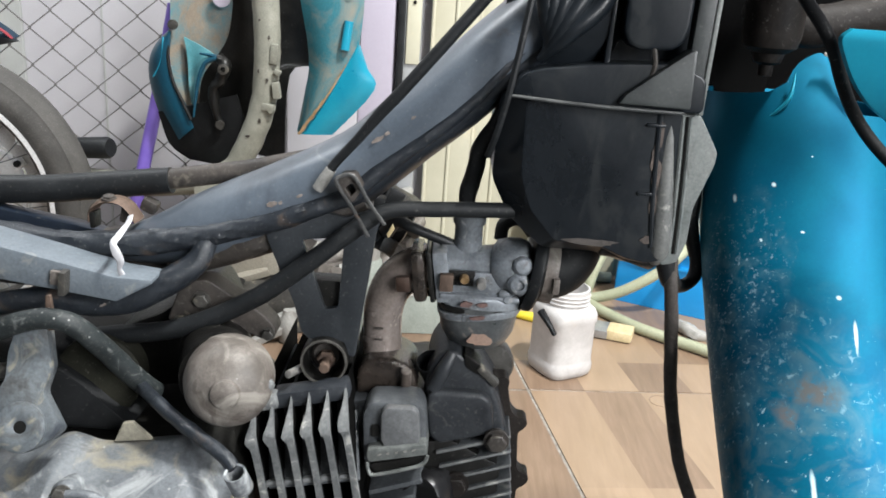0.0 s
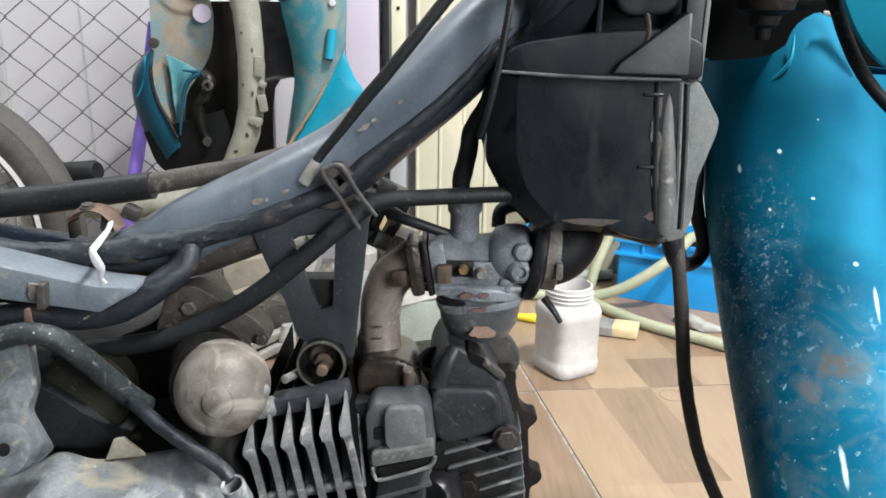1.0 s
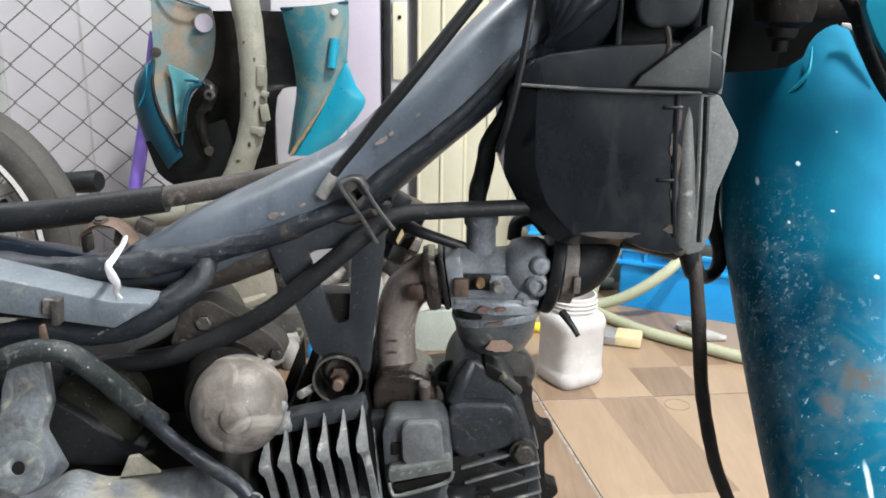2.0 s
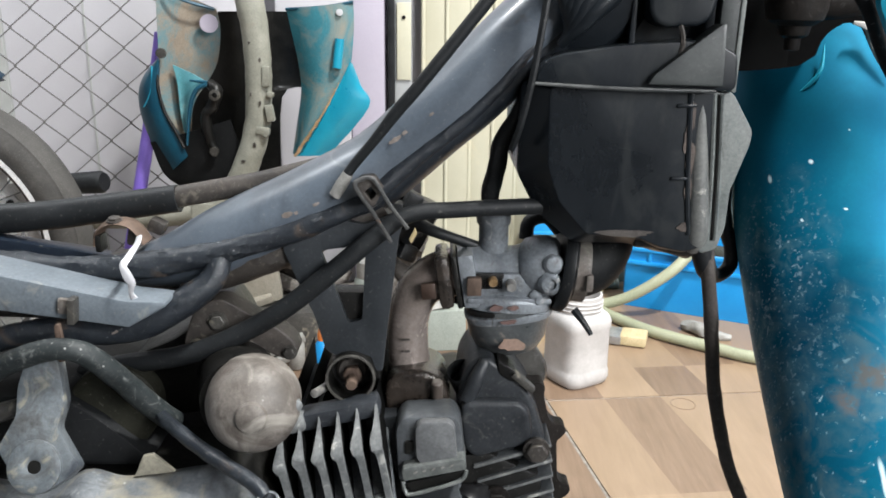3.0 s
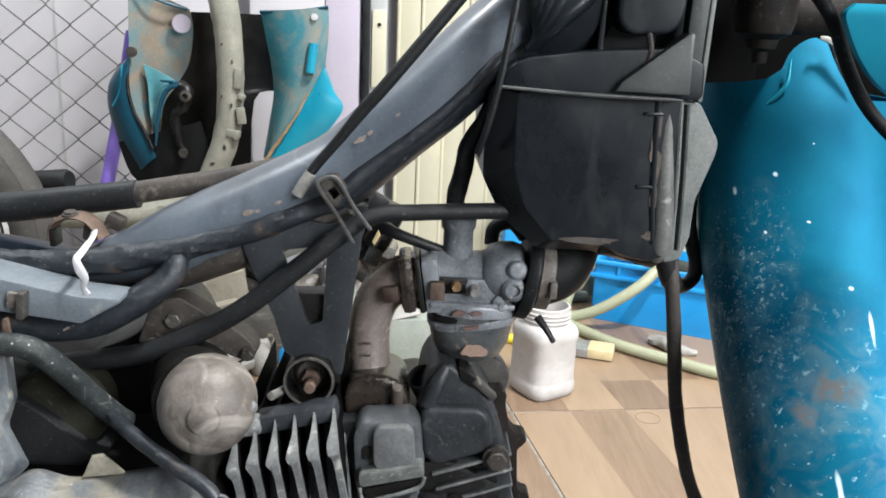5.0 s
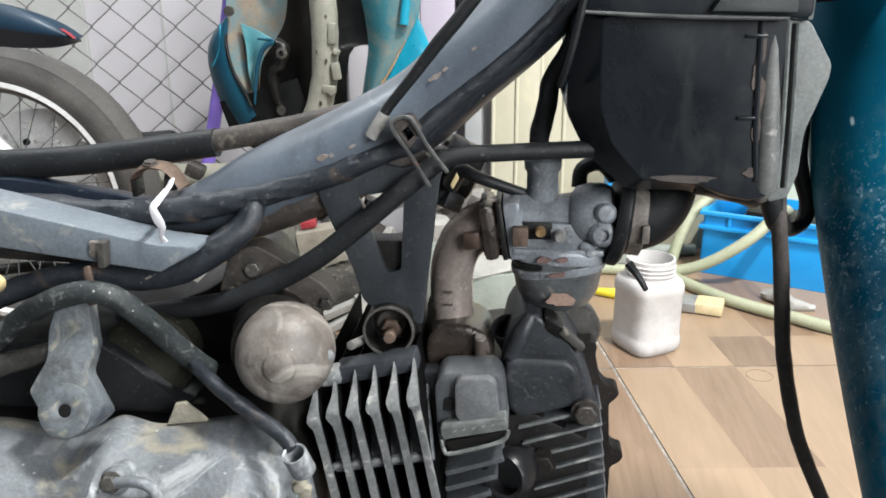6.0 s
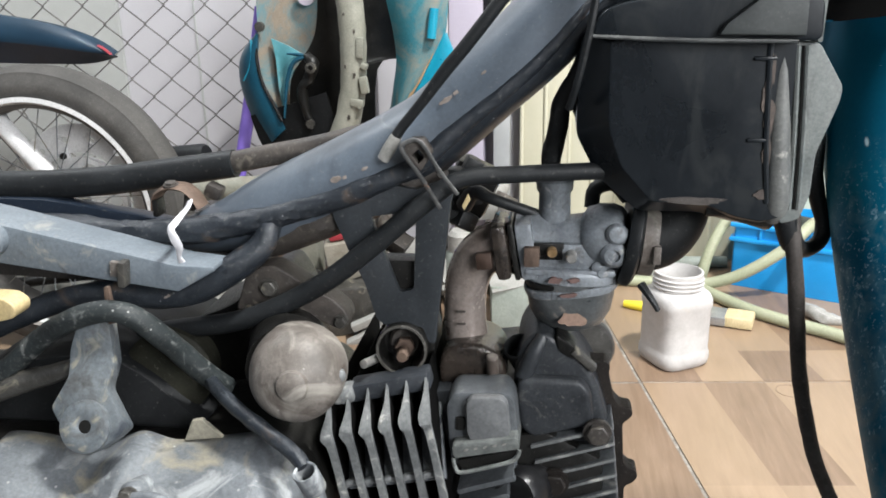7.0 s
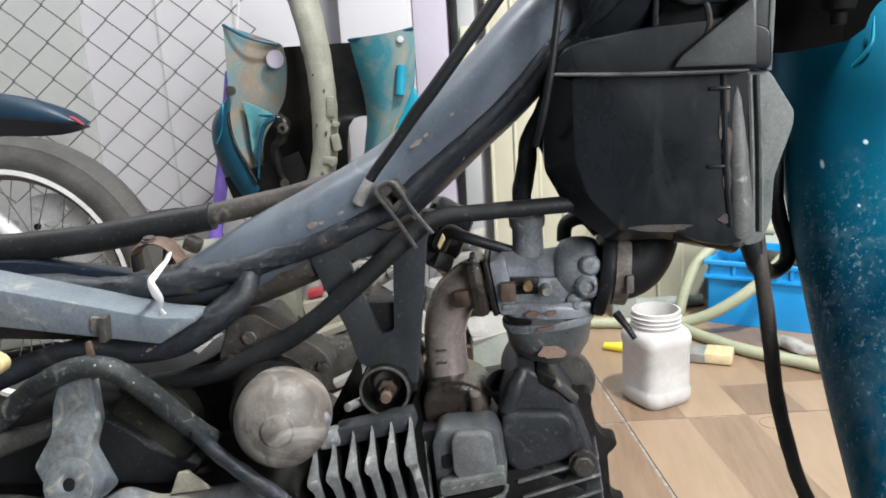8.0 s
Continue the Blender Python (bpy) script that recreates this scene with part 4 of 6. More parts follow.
for z in (0.134, 0.141, 0.148):
    part("screw_thread", turned(((0.0395, -0.0022), (0.0418, 0.0), (0.0395, 0.0022)), (0.2265, 1.366, z), (0.02, 0.05, 1), 32, caps=False), "bottle", bot)

brush = thing("paint_brush", (0.34, 1.53, 0), "paint brush with cream bristles lying on the tiles", "brush")
BR = pose(0.352, 1.528, 0.009, 0, 0, -18)
def placed(bm, m):
    bmesh.ops.transform(bm, matrix=m, verts=bm.verts)
    return bm
part("bristles", placed(box((0.014, 0, 0.003), (0.050, 0.052, 0.020), 0.005), BR), "bristle", brush, "cream bristles")
part("metal_ferrule", placed(box((-0.026, 0, 0.002), (0.036, 0.054, 0.017), 0.003), BR), "ferrule", brush)
part("handle", placed(tube([(-0.04, 0, 0.0), (-0.08, 0, 0.0), (-0.15, 0, 0.0), (-0.2, 0, 0)], [0.016, 0.010, 0.011, 0.007], 12, 4), BR), "yellow", brush, "yellow painted handle")

CR = pose(0.627, 1.722, 0, 0, 0, -25.5)
crate = thing("plastic_crate", (0.627, 1.722, 0), "bright blue plastic crate on the floor by the wall", "crate")
CW, CD, CH = 0.44, 0.17, 0.135
for name, c, s in (("bottom", (0, 0, 0.006), (CW, CD, 0.010)), ("long_side", (0, -CD / 2, CH / 2), (CW, 0.006, CH)), ("long_side", (0, CD / 2, CH / 2), (CW, 0.006, CH)), ("short_side", (-CW / 2, 0, CH / 2), (0.006, CD, CH)), ("short_side", (CW / 2, 0, CH / 2), (0.006, CD, CH))):
    part(name, placed(box(c, s, 0.0015), CR), "crate", crate)
for z in (CH - 0.004, CH - 0.034):
    part("rim_band", placed(join(box((0, -CD / 2 - 0.006, z), (CW + 0.02, 0.010, 0.008), 0.002), box((-CW / 2 - 0.006, 0, z), (0.010, CD, 0.008), 0.002)), CR), "crate", crate)
for x in (-0.17, -0.06, 0.06, 0.17):
    part("rib", placed(box((x, -CD / 2 - 0.004, CH - 0.019), (0.006, 0.008, 0.026), 0.001), CR), "crate", crate)
tub = thing("lidded_box", (0.222, 1.81, 0), "grey-green box with a blue lid standing at the wall", "box")
part("box_body", box((0.222, 1.81, 0.074), (0.052, 0.070, 0.148), 0.006), "grey_green", tub)
part("lid", join(box((0.222, 1.81, 0.174), (0.060, 0.078, 0.052), 0.006), box((0.222, 1.81, 0.152), (0.066, 0.084, 0.008), 0.003)), "crate", tub, "bright blue plastic lid")
whole("crate_filling", placed(box((-0.06, -0.01, 0.075), (0.20, 0.09, 0.115), 0.02, (0, 6, 4)), CR), "grease_shade", "dark oily parts lying in the blue crate", "machine part")

# heap of small scrap behind the engine
for material, count, seed, label in (("white_dirty", 18, 3, "heap of dusty white scrap parts on the floor"), ("starter", 26, 5, "heap of dull grey metal scrap on the floor"), ("brown_steel", 18, 8, "heap of rusty steel scrap on the floor")):
    rs, heap = random.Random(seed), []
    for k in range(count):
        h = rs.random()
        c = (-0.46 + 0.40 * rs.random(), 1.60 + 0.20 * rs.random(), 0.012 + 0.17 * h * h)
        if rs.random() < 0.6:
            heap.append(box(c, (0.03 + 0.09 * rs.random(), 0.02 + 0.03 * rs.random(), 0.012 + 0.03 * rs.random()), 0.002, (rs.uniform(-25, 25), rs.uniform(-35, 35), rs.uniform(0, 180))))
        else:
            heap.append(turned(((0.012, 0), (0.02, 0.004), (0.02, 0.04 + 0.03 * rs.random()), (0.008, 0.07)), c, (rs.uniform(-1, 1), rs.uniform(-1, 1), 0.6), 12))
    heap.append(box((-0.26, 1.70, 0.006), (0.30, 0.14, 0.012), 0.002))
    whole("scrap_heap", join(*heap), material, label, "scrap", kind="stuff")
whole("garden_hose", tube([(0.28, 1.80, 0.012), (0.32, 1.68, 0.012), (0.385, 1.58, 0.012), (0.44, 1.525, 0.012), (0.50, 1.48, 0.012), (0.57, 1.43, 0.012), (0.75, 1.36, 0.012)], 0.0115, 12, 6), "hose_green", "olive green garden hose lying on the tiles", "hose", "hoses by the crate")
whole("garden_hose", tube([(0.10, 1.72, 0.012), (0.22, 1.71, 0.012), (0.30, 1.69, 0.014), (0.38, 1.66, 0.045), (0.46, 1.645, 0.105), (0.52, 1.68, 0.150), (0.56, 1.76, 0.13)], 0.0115, 12, 6), "hose_green", "olive green garden hose rising over the crate", "hose", "hoses by the crate")
whole("garden_hose", tube([(0.33, 1.74, 0.012), (0.345, 1.75, 0.07), (0.38, 1.77, 0.13), (0.46, 1.80, 0.18), (0.54, 1.83, 0.17)], 0.0115, 12, 6), "hose_green", "olive green garden hose looped up from the floor", "hose", "hoses by the crate")
whole("green_pipe", tube([(0.21, 1.83, 0.012), (0.40, 1.85, 0.012)], 0.013, 12, 1), "grey_green", "grey-green pipe lying at the foot of the wall", "pipe")
stain = turned(((0.0205, 0), (0.0205, 0.0004), (0.0192, 0.0004), (0.0192, 0), (0.0205, 0)), (0.391, 1.268, 0.0), (0, 0, 1), 40)
whole("stain_ring", stain, "tile_dark", "thin brown ring stain on a wood-print tile", "stain", smooth=0)
whole("rag", tube([(0.485, 1.60, 0.008), (0.505, 1.565, 0.014), (0.525, 1.545, 0.010), (0.56, 1.54, 0.006)], [0.010, 0.014, 0.012, 0.006], 10, 5, lump=0.35), "white_dirty", "crumpled white rag lying on the tiles", "rag")


# ---- the motorcycle ----
bike = thing("motorcycle", (0, 0.60, 0), "half-stripped underbone motorcycle with its engine laid bare", "motorcycle")

# pressed frame
BEAM = [(0.110, 0.685), (0.062, 0.635), (0.029, 0.6035), (0.0025, 0.5775), (-0.024, 0.5545), (-0.0475, 0.534), (-0.070, 0.517), (-0.110, 0.496), (-0.141, 0.4815), (-0.168, 0.469), (-0.197, 0.459), (-0.235, 0.450)]
frame_beam = part("frame_beam", tube(at_y(BEAM, 0.580), [0.0245, 0.0245, 0.0245, 0.0245, 0.024, 0.0235, 0.0255, 0.026, 0.026, 0.025, 0.019, 0.010], 32, 8, flat=1.3), "frame_grey", bike, "blue-grey painted pressed steel spine")
part("seam", tube([(0.105, 0.5545, 0.670), (0.070, 0.5540, 0.636), (0.041, 0.5535, 0.6055), (0.017, 0.553, 0.5765), (-0.003, 0.553, 0.5575), (-0.025, 0.553, 0.5400), (-0.046, 0.552, 0.5225), (-0.060, 0.551, 0.510), (-0.075, 0.550, 0.5025), (-0.092, 0.549, 0.4950), (-0.115, 0.549, 0.4860), (-0.138, 0.549, 0.4795), (-0.158, 0.548, 0.4735), (-0.178, 0.548, 0.4690), (-0.21, 0.548, 0.464), (-0.26, 0.552, 0.458), (-0.31, 0.556, 0.459), (-0.42, 0.56, 0.455)], [0.0035, 0.0038, 0.0042, 0.0045, 0.0048, 0.0052, 0.006, 0.0066, 0.0070, 0.0070, 0.0072, 0.0075, 0.0078, 0.0082, 0.0090, 0.0100, 0.011, 0.011], 22, 12, lump=0.17), "frame_black", frame_beam, "flaking black painted seam")
# Lower part of the spine, much darker than the grey above.
part("underside", tube([(0.1195, 0.580, 0.675), (0.0715, 0.580, 0.625), (0.0385, 0.580, 0.5935), (0.012, 0.580, 0.5675), (-0.0145, 0.580, 0.5445), (-0.038, 0.580, 0.5235), (-0.0585, 0.580, 0.507), (-0.080, 0.580, 0.494)], [0.0128, 0.0128, 0.0128, 0.0128, 0.0126, 0.0126, 0.0126, 0.0120], 24, 7, flat=2.2), "frame_dark", frame_beam, "darker underside of the spine")
part("web", tube([(-0.052, 0.580, 0.504), (-0.066, 0.580, 0.4975), (-0.090, 0.580, 0.4855), (-0.115, 0.580, 0.474), (-0.140, 0.580, 0.463), (-0.165, 0.580, 0.452), (-0.190, 0.580, 0.444)], [0.012, 0.0135, 0.0145, 0.015, 0.015, 0.013, 0.010], 24, 7, flat=1.95, lump=0.08), "brown_steel", frame_beam, "greasy brown web of the spine")
part("lower_rail", tube([(-0.1555, 0.553, 0.4770), (-0.1580, 0.5465, 0.4690), (-0.1635, 0.542, 0.456), (-0.179, 0.537, 0.4440), (-0.197, 0.535, 0.4335), (-0.218, 0.535, 0.4250), (-0.242, 0.535, 0.4225), (-0.265, 0.533, 0.4245), (-0.289, 0.53, 0.4215), (-0.315, 0.527, 0.4140), (-0.340, 0.523, 0.404), (-0.376, 0.52, 0.388), (-0.46, 0.52, 0.345)], [0.006, 0.0072, 0.0085, 0.0095, 0.0100, 0.0100, 0.0090, 0.0082, 0.0080, 0.0080, 0.0080, 0.0085, 0.009], 20, 9, lump=0.10), "frame_black", frame_beam, "flaking black lower rail")
part("side_web", plate([(-0.155, 0.478), (-0.26, 0.456), (-0.40, 0.452), (-0.40, 0.42), (-0.26, 0.415), (-0.222, 0.412), (-0.188, 0.434), (-0.166, 0.456)], 0.572, 0.60, 0.002), "brown_steel", frame_beam, "grimy web plate")


def beam_front(x, z):
    """The y of the beam's near face at x and z."""
    best = (9, 0, 0)
    radii = [0.0245, 0.0245, 0.0245, 0.0245, 0.024, 0.0235, 0.0255, 0.026, 0.026, 0.025, 0.019, 0.010]
    for p, q, ra, rb in zip(BEAM, BEAM[1:], radii, radii[1:]):
        a, b, v = Vector(p), Vector(q), Vector((x, z))
        t = max(0.0, min(1.0, (v - a).dot(b - a) / (b - a).length_squared))
        best = min(best, ((v - a.lerp(b, t)).length, ra + (rb - ra) * t, 0))
    return 0.580 - 1.3 * math.sqrt(max(0.0, best[1] ** 2 - best[0] ** 2))


for k, (x, z, w, h, a) in enumerate(((-0.043, 0.5485, 0.009, 0.0030, 0.6), (-0.037, 0.5530, 0.004, 0.002, 0.6), (-0.113, 0.4995, 0.0065, 0.0035, 0.3), (-0.107, 0.5010, 0.003, 0.002, 0.3), (-0.094, 0.5070, 0.005, 0.0018, 0.4), (-0.020, 0.5650, 0.004, 0.0014, 0.7))):
    part("chip", blotch(x, z, w, h, beam_front(x, z), k + 1, 0.0003, a), "paint_chip", frame_beam, "bare pinkish paint chip")
part("chip", blotch(-0.222, 0.4245, 0.007, 0.0055, 0.5262, 1, 0.0008, 0.2), "paint_chip", frame_beam, "bare pinkish paint chip")

# box-section side bar
bar = bmesh.new()
for x, zt, zb, yf, yb in ((-0.62, 0.540, 0.506, 0.510, 0.545), (-0.33, 0.4785, 0.4515, 0.510, 0.545), (-0.209, 0.4520, 0.4345, 0.512, 0.542), (-0.186, 0.4500, 0.4470, 0.516, 0.540)):
    for y, z in ((yf, zb), (yf, zt), (yb, zt), (yb, zb)):
        bar.verts.new((x, y, z))
bar.verts.ensure_lookup_table()
for k in range(3):
    for j in range(4):
        bar.faces.new((bar.verts[4 * k + j], bar.verts[4 * k + (j + 1) % 4], bar.verts[4 * k + 4 + (j + 1) % 4], bar.verts[4 * k + 4 + j]))
bar.faces.new(bar.verts[0:4])
bar.faces.new(bar.verts[12:16])
bmesh.ops.recalc_face_normals(bar, faces=bar.faces[:])
side_bar = part("side_bar", bevelled(bar, 0.002, 2, 20), "bar_grey", bike, "grey painted box-section bar")
part("rusty_tab", box((-0.2395, 0.505, 0.4485), (0.0045, 0.009, 0.0165), 0.0012, (0, 6, 0)), "grime", side_bar, "rust-stained bent tab")
part("tab_foot", box((-0.2455, 0.5085, 0.4500), (0.0085, 0.004, 0.0100), 0.0012, (0, 6, 0)), "starter", side_bar, "muddy tab foot")
part("pin_head", turned(((0.012, 0.0), (0.012, 0.006), (0.009, 0.009), (0, 0.010)), (-0.328, 0.510, 0.468), seg=16), "bar_grey", side_bar)
part("strap", plate(rounded([(-0.2425, 0.4465), (-0.2395, 0.4470), (-0.2385, 0.436), (-0.2380, 0.4235), (-0.2425, 0.4225), (-0.2430, 0.436)], 0.001), 0.4850, 0.4880, 0.0006), "rust", side_bar, "rusty cable strap")
part("tape", tube([(-0.2075, 0.540, 0.4860), (-0.2060, 0.530, 0.4830), (-0.2065, 0.516, 0.4795), (-0.2080, 0.510, 0.4760), (-0.2060, 0.509, 0.4705), (-0.2035, 0.509, 0.4650), (-0.2045, 0.510, 0.4590), (-0.2035, 0.511, 0.4545)], [0.0022, 0.0026, 0.0020, 0.0024, 0.0030, 0.0026, 0.0018, 0.0024], 8, 6, flat=0.4, lump=0.35), "white", side_bar, "white twisted plastic tie")
latch = part("latch_bracket", tube([(-0.2485, 0.575, 0.471), (-0.2465, 0.575, 0.4805), (-0.2375, 0.575, 0.4865), (-0.2265, 0.575, 0.4860), (-0.2200, 0.575, 0.4810), (-0.2150, 0.575, 0.4725)], 0.0022, 8, 6, flat=4.2), "rust", bike, "rusty arched latch bracket")
part("bolt", bolt((-0.2345, 0.571, 0.4885), 0.0042, 0.0025, (0, -0.1, 1)), "brown_steel", latch)
part("block", box((-0.2245, 0.580, 0.4760), (0.009, 0.012, 0.014), 0.003, (0, 12, 0)), "brown_steel", latch)
part("block", box((-0.2120, 0.590, 0.4800), (0.012, 0.012, 0.010), 0.003, (0, 25, 0)), "brown_steel", latch)
part("leg", box((-0.2455, 0.572, 0.4730), (0.004, 0.012, 0.012), 0.001), "grease_shade", latch)

# footrest bar with rubber sleeve
rest = part("footrest_bar", tube([(-0.215, 0.60, 0.4955), (-0.167, 0.601, 0.5045), (-0.139, 0.603, 0.5095), (-0.10, 0.606, 0.519), (-0.06, 0.61, 0.528)], 0.0078, 16, 5), "brown_steel", bike, "rusty brown steel bar")
part("rubber_sleeve", tube([(-0.62, 0.60, 0.468), (-0.44, 0.60, 0.474), (-0.386, 0.60, 0.4785), (-0.346, 0.60, 0.4800), (-0.29, 0.60, 0.4845), (-0.258, 0.60, 0.4890), (-0.199, 0.60, 0.4975)], [0.0115, 0.0115, 0.0110, 0.0108, 0.0105, 0.0104, 0.0098], 20, 5), "rubber", rest, "black rubber sleeve")
part("collar", tube([(-0.44, 0.60, 0.475), (-0.40, 0.60, 0.478), (-0.386, 0.60, 0.4790)], [0.0140, 0.0138, 0.0132], 20, 3), "brown_steel", rest, "dusty brown collar")
part("rear_panel", plate(rounded([(-0.64, 0.476), (-0.34, 0.473), (-0.27, 0.463), (-0.23, 0.455), (-0.23, 0.43), (-0.64, 0.43)], 0.004), 0.585, 0.60, 0.002), "navy_black", rest, "dark navy rear panel")

# crankcase
CASE = [(-0.50, 0.322), (-0.348, 0.329), (-0.330, 0.338), (-0.306, 0.338), (-0.268, 0.332), (-0.252, 0.338), (-0.235, 0.344), (-0.214, 0.339), (-0.187, 0.343), (-0.165, 0.347), (-0.147, 0.348), (-0.137, 0.341), (-0.129, 0.331), (-0.118, 0.305), (-0.110, 0.20), (-0.14, 0.15), (-0.5, 0.15)]


def domed(outline, steps, seed):
    """A casting that rolls forward from its outline: each step is an inset and a depth, with small dents."""
    line = [Vector((p.x, p.z)) for p in spline([(x, 0, z) for x, z in outline], 8)]
    n = len(line)
    normals = []
    for k in range(n):
        d = line[min(k + 3, n - 1)] - line[max(k - 3, 0)]
        normals.append(Vector((d.y, -d.x)).normalized())
    bm, before = bmesh.new(), None
    for inset, y in steps:
        ring = []
        for p, q in zip(line, normals):
            dent = 0.0022 * noise.noise(Vector((p.x * 26, inset * 60, seed))) * min(1.0, inset * 90)
            ring.append(bm.verts.new((p.x + q.x * inset, y + dent, p.y + q.y * inset + 0.5 * dent)))
        if before:
            for k in range(n - 1):
                bm.faces.new((before[k], before[k + 1], ring[k + 1], ring[k]))
        before = ring
    bmesh.ops.recalc_face_normals(bm, faces=bm.faces[:])
    return bm


case = part("crankcase", domed(CASE, ((0.004, 0.500), (0.0, 0.496), (0.0, 0.488), (0.002, 0.480), (0.005, 0.471), (0.0085, 0.461), (0.0125, 0.452), (0.0170, 0.444), (0.0230, 0.437), (0.0320, 0.432), (0.0460, 0.429), (0.0700, 0.428), (0.10, 0.428)), 4), "alu", bike, "grey corroded aluminium crankcase", smooth=60)
part("inner_case", plate(rounded([(-0.50, 0.315), (-0.341, 0.325), (-0.263, 0.327), (-0.187, 0.335), (-0.147, 0.340), (-0.129, 0.325), (-0.118, 0.300), (-0.110, 0.20), (-0.14, 0.15), (-0.5, 0.15)], 0.010), 0.497, 0.66, 0.006), "grease_shade", case, "greasy inner case")
for x, y, z, r in ((-0.221, 0.449, 0.3290, 0.0080), (-0.142, 0.452, 0.3165, 0.0085), (-0.134, 0.450, 0.288, 0.008)):
    part("bolt_boss", turned(((r * 1.1, -0.014), (r * 1.05, 0.003), (r * 0.8, 0.006), (r * 0.5, 0.0065)), (x, y, z), (0, -1, 0.35), 20), "alu", case)
part("cover_bolt", bolt((-0.221, 0.4425, 0.3315), 0.0050, 0.005, (0, -1, 0.35)), "grime", case, "greasy hexagon bolt")
part("link", tube([(-0.217, 0.441, 0.3325), (-0.206, 0.440, 0.3345), (-0.196, 0.440, 0.3310), (-0.194, 0.443, 0.3180)], 0.0034, 10, 4), "alu", case)
part("crud", join(turned(((0.0, 0.004), (0.003, 0.003), (0.0045, 0), (0.0045, -0.01)), (-0.1150, 0.456, 0.325), (0.2, -1, 0.3), 9), box((-0.1125, 0.457, 0.317), (0.007, 0.006, 0.018), 0.002, (0, 12, 0))), "alu_mud", case, "pale crust under the clip")
part("upper_case", plate(rounded([(-0.42, 0.335), (-0.36, 0.372), (-0.30, 0.385), (-0.262, 0.385), (-0.240, 0.372), (-0.20, 0.335)], 0.012), 0.515, 0.65, 0.006), "boot_rubber", case, "greasy dark upper case")
part("round_cover", turned(((0.030, -0.02), (0.030, 0.0), (0.026, 0.004), (0.016, 0.005), (0.0, 0.005)), (-0.232, 0.530, 0.368), (0.1, -1, 0.1), 32), "olive_grime", case)
part("gusset_chip", plate([(-0.2075, 0.3405), (-0.2010, 0.3550), (-0.1945, 0.3565), (-0.1815, 0.3440)], 0.492, 0.496, 0.001), "alu_mud", case, "dried mud wedge")
part("breather_case", plate(rounded([(-0.250, 0.335), (-0.246, 0.372), (-0.226, 0.392), (-0.200, 0.402), (-0.180, 0.420), (-0.168, 0.424), (-0.160, 0.412), (-0.155, 0.400), (-0.152, 0.385), (-0.150, 0.35)], 0.010), 0.572, 0.64, 0.006), "grease_shade", case, "dark gearbox housing")
part("rear_pipe", tube([(-0.40, 0.50, 0.340), (-0.33, 0.495, 0.370), (-0.292, 0.49, 0.384), (-0.262, 0.487, 0.395)], [0.009, 0.0080, 0.0065, 0.005], 12, 3, lump=0.12), "grime", case)

part("main_stand", join(tube([(-0.30, 0.50, 0.17), (-0.34, 0.46, 0.02), (-0.345, 0.45, 0.003)], 0.011, 10, 2), tube([(-0.30, 0.65, 0.17), (-0.34, 0.73, 0.02), (-0.345, 0.74, 0.001)], 0.011, 10, 2), box((-0.32, 0.60, 0.10), (0.02, 0.22, 0.02), 0.003)), "grease_shade", bike, "black main stand")
LEAN = pose(0, 0.455, 0.35, -23.6, 0, 0)
lever = part("gear_lever", placed(plate(rounded([(-0.2451, 0.086), (-0.2402, 0.0644), (-0.2383, 0.056), (-0.242, 0.0399), (-0.2272, 0.0172), (-0.2337, 0.0105), (-0.2471, 0.0015), (-0.2573, 0.0029), (-0.2654, 0.0091), (-0.2773, 0.0273), (-0.2674, 0.0465), (-0.2676, 0.0636), (-0.2624, 0.086)], 0.003), 0, 0.011, 0.002, seg=2), LEAN), "lever_blue", bike, "blue-grey painted lever plate")
part("boss", placed(turned(((0.0165, -0.004), (0.0160, 0.0012), (0.0125, 0.0026), (0.0068, 0.0022), (0.0042, 0.0010), (0.0040, 0.0004), (0.0, 0.0004)), (-0.2532, -0.0008, 0.0170), seg=28), LEAN), "lever_blue", lever)
# Dark disc gives the boss hole its shade.
part("shaft_end", placed(turned(((0.0042, 0.0), (0.0038, 0.0005), (0.0, 0.0005)), (-0.2532, -0.0011, 0.0170), seg=14), LEAN), "grease_shade", lever, "dark disc standing in for the shaded shaft hole")

# hoses at the crankcase
hose_a = part("breather_hose", tube([(-0.46, 0.50, 0.31), (-0.37, 0.498, 0.352), (-0.342, 0.497, 0.3685), (-0.321, 0.496, 0.386), (-0.296, 0.495, 0.4065), (-0.2655, 0.483, 0.4255), (-0.2442, 0.483, 0.4319), (-0.2288, 0.486, 0.4289), (-0.2160, 0.495, 0.4125), (-0.2085, 0.507, 0.394), (-0.199, 0.514, 0.378), (-0.19, 0.525, 0.362)], [0.0072, 0.0072, 0.0070, 0.0070, 0.0070, 0.0068, 0.0066, 0.0068, 0.0072, 0.0074, 0.0074, 0.0074], 14, 7, lump=0.07), "old_rubber", bike, "dusty grey rubber breather hose")
hose_b = part("drain_pipe", tube([(-0.231, 0.585, 0.352), (-0.215, 0.550, 0.363), (-0.196, 0.515, 0.3725), (-0.176, 0.490, 0.3745), (-0.155, 0.475, 0.3685), (-0.137, 0.465, 0.3630), (-0.122, 0.455, 0.3595), (-0.1145, 0.449, 0.3545)], [0.0044, 0.0045, 0.0045, 0.0045, 0.0046, 0.0045, 0.0044, 0.0042], 14, 6, lump=0.20), "frame_black", bike, "flecked blue-black pipe to the crankcase")
part("hose_end", turned(((0.0060, -0.009), (0.0072, -0.0085), (0.0072, 0.0065), (0.0069, 0.0075), (0.0058, 0.007), (0.0056, -0.009)), (-0.1112, 0.446, 0.3490), (-0.20, -0.35, 0.90), 24), "alu", hose_b, "pale corroded hose clip")
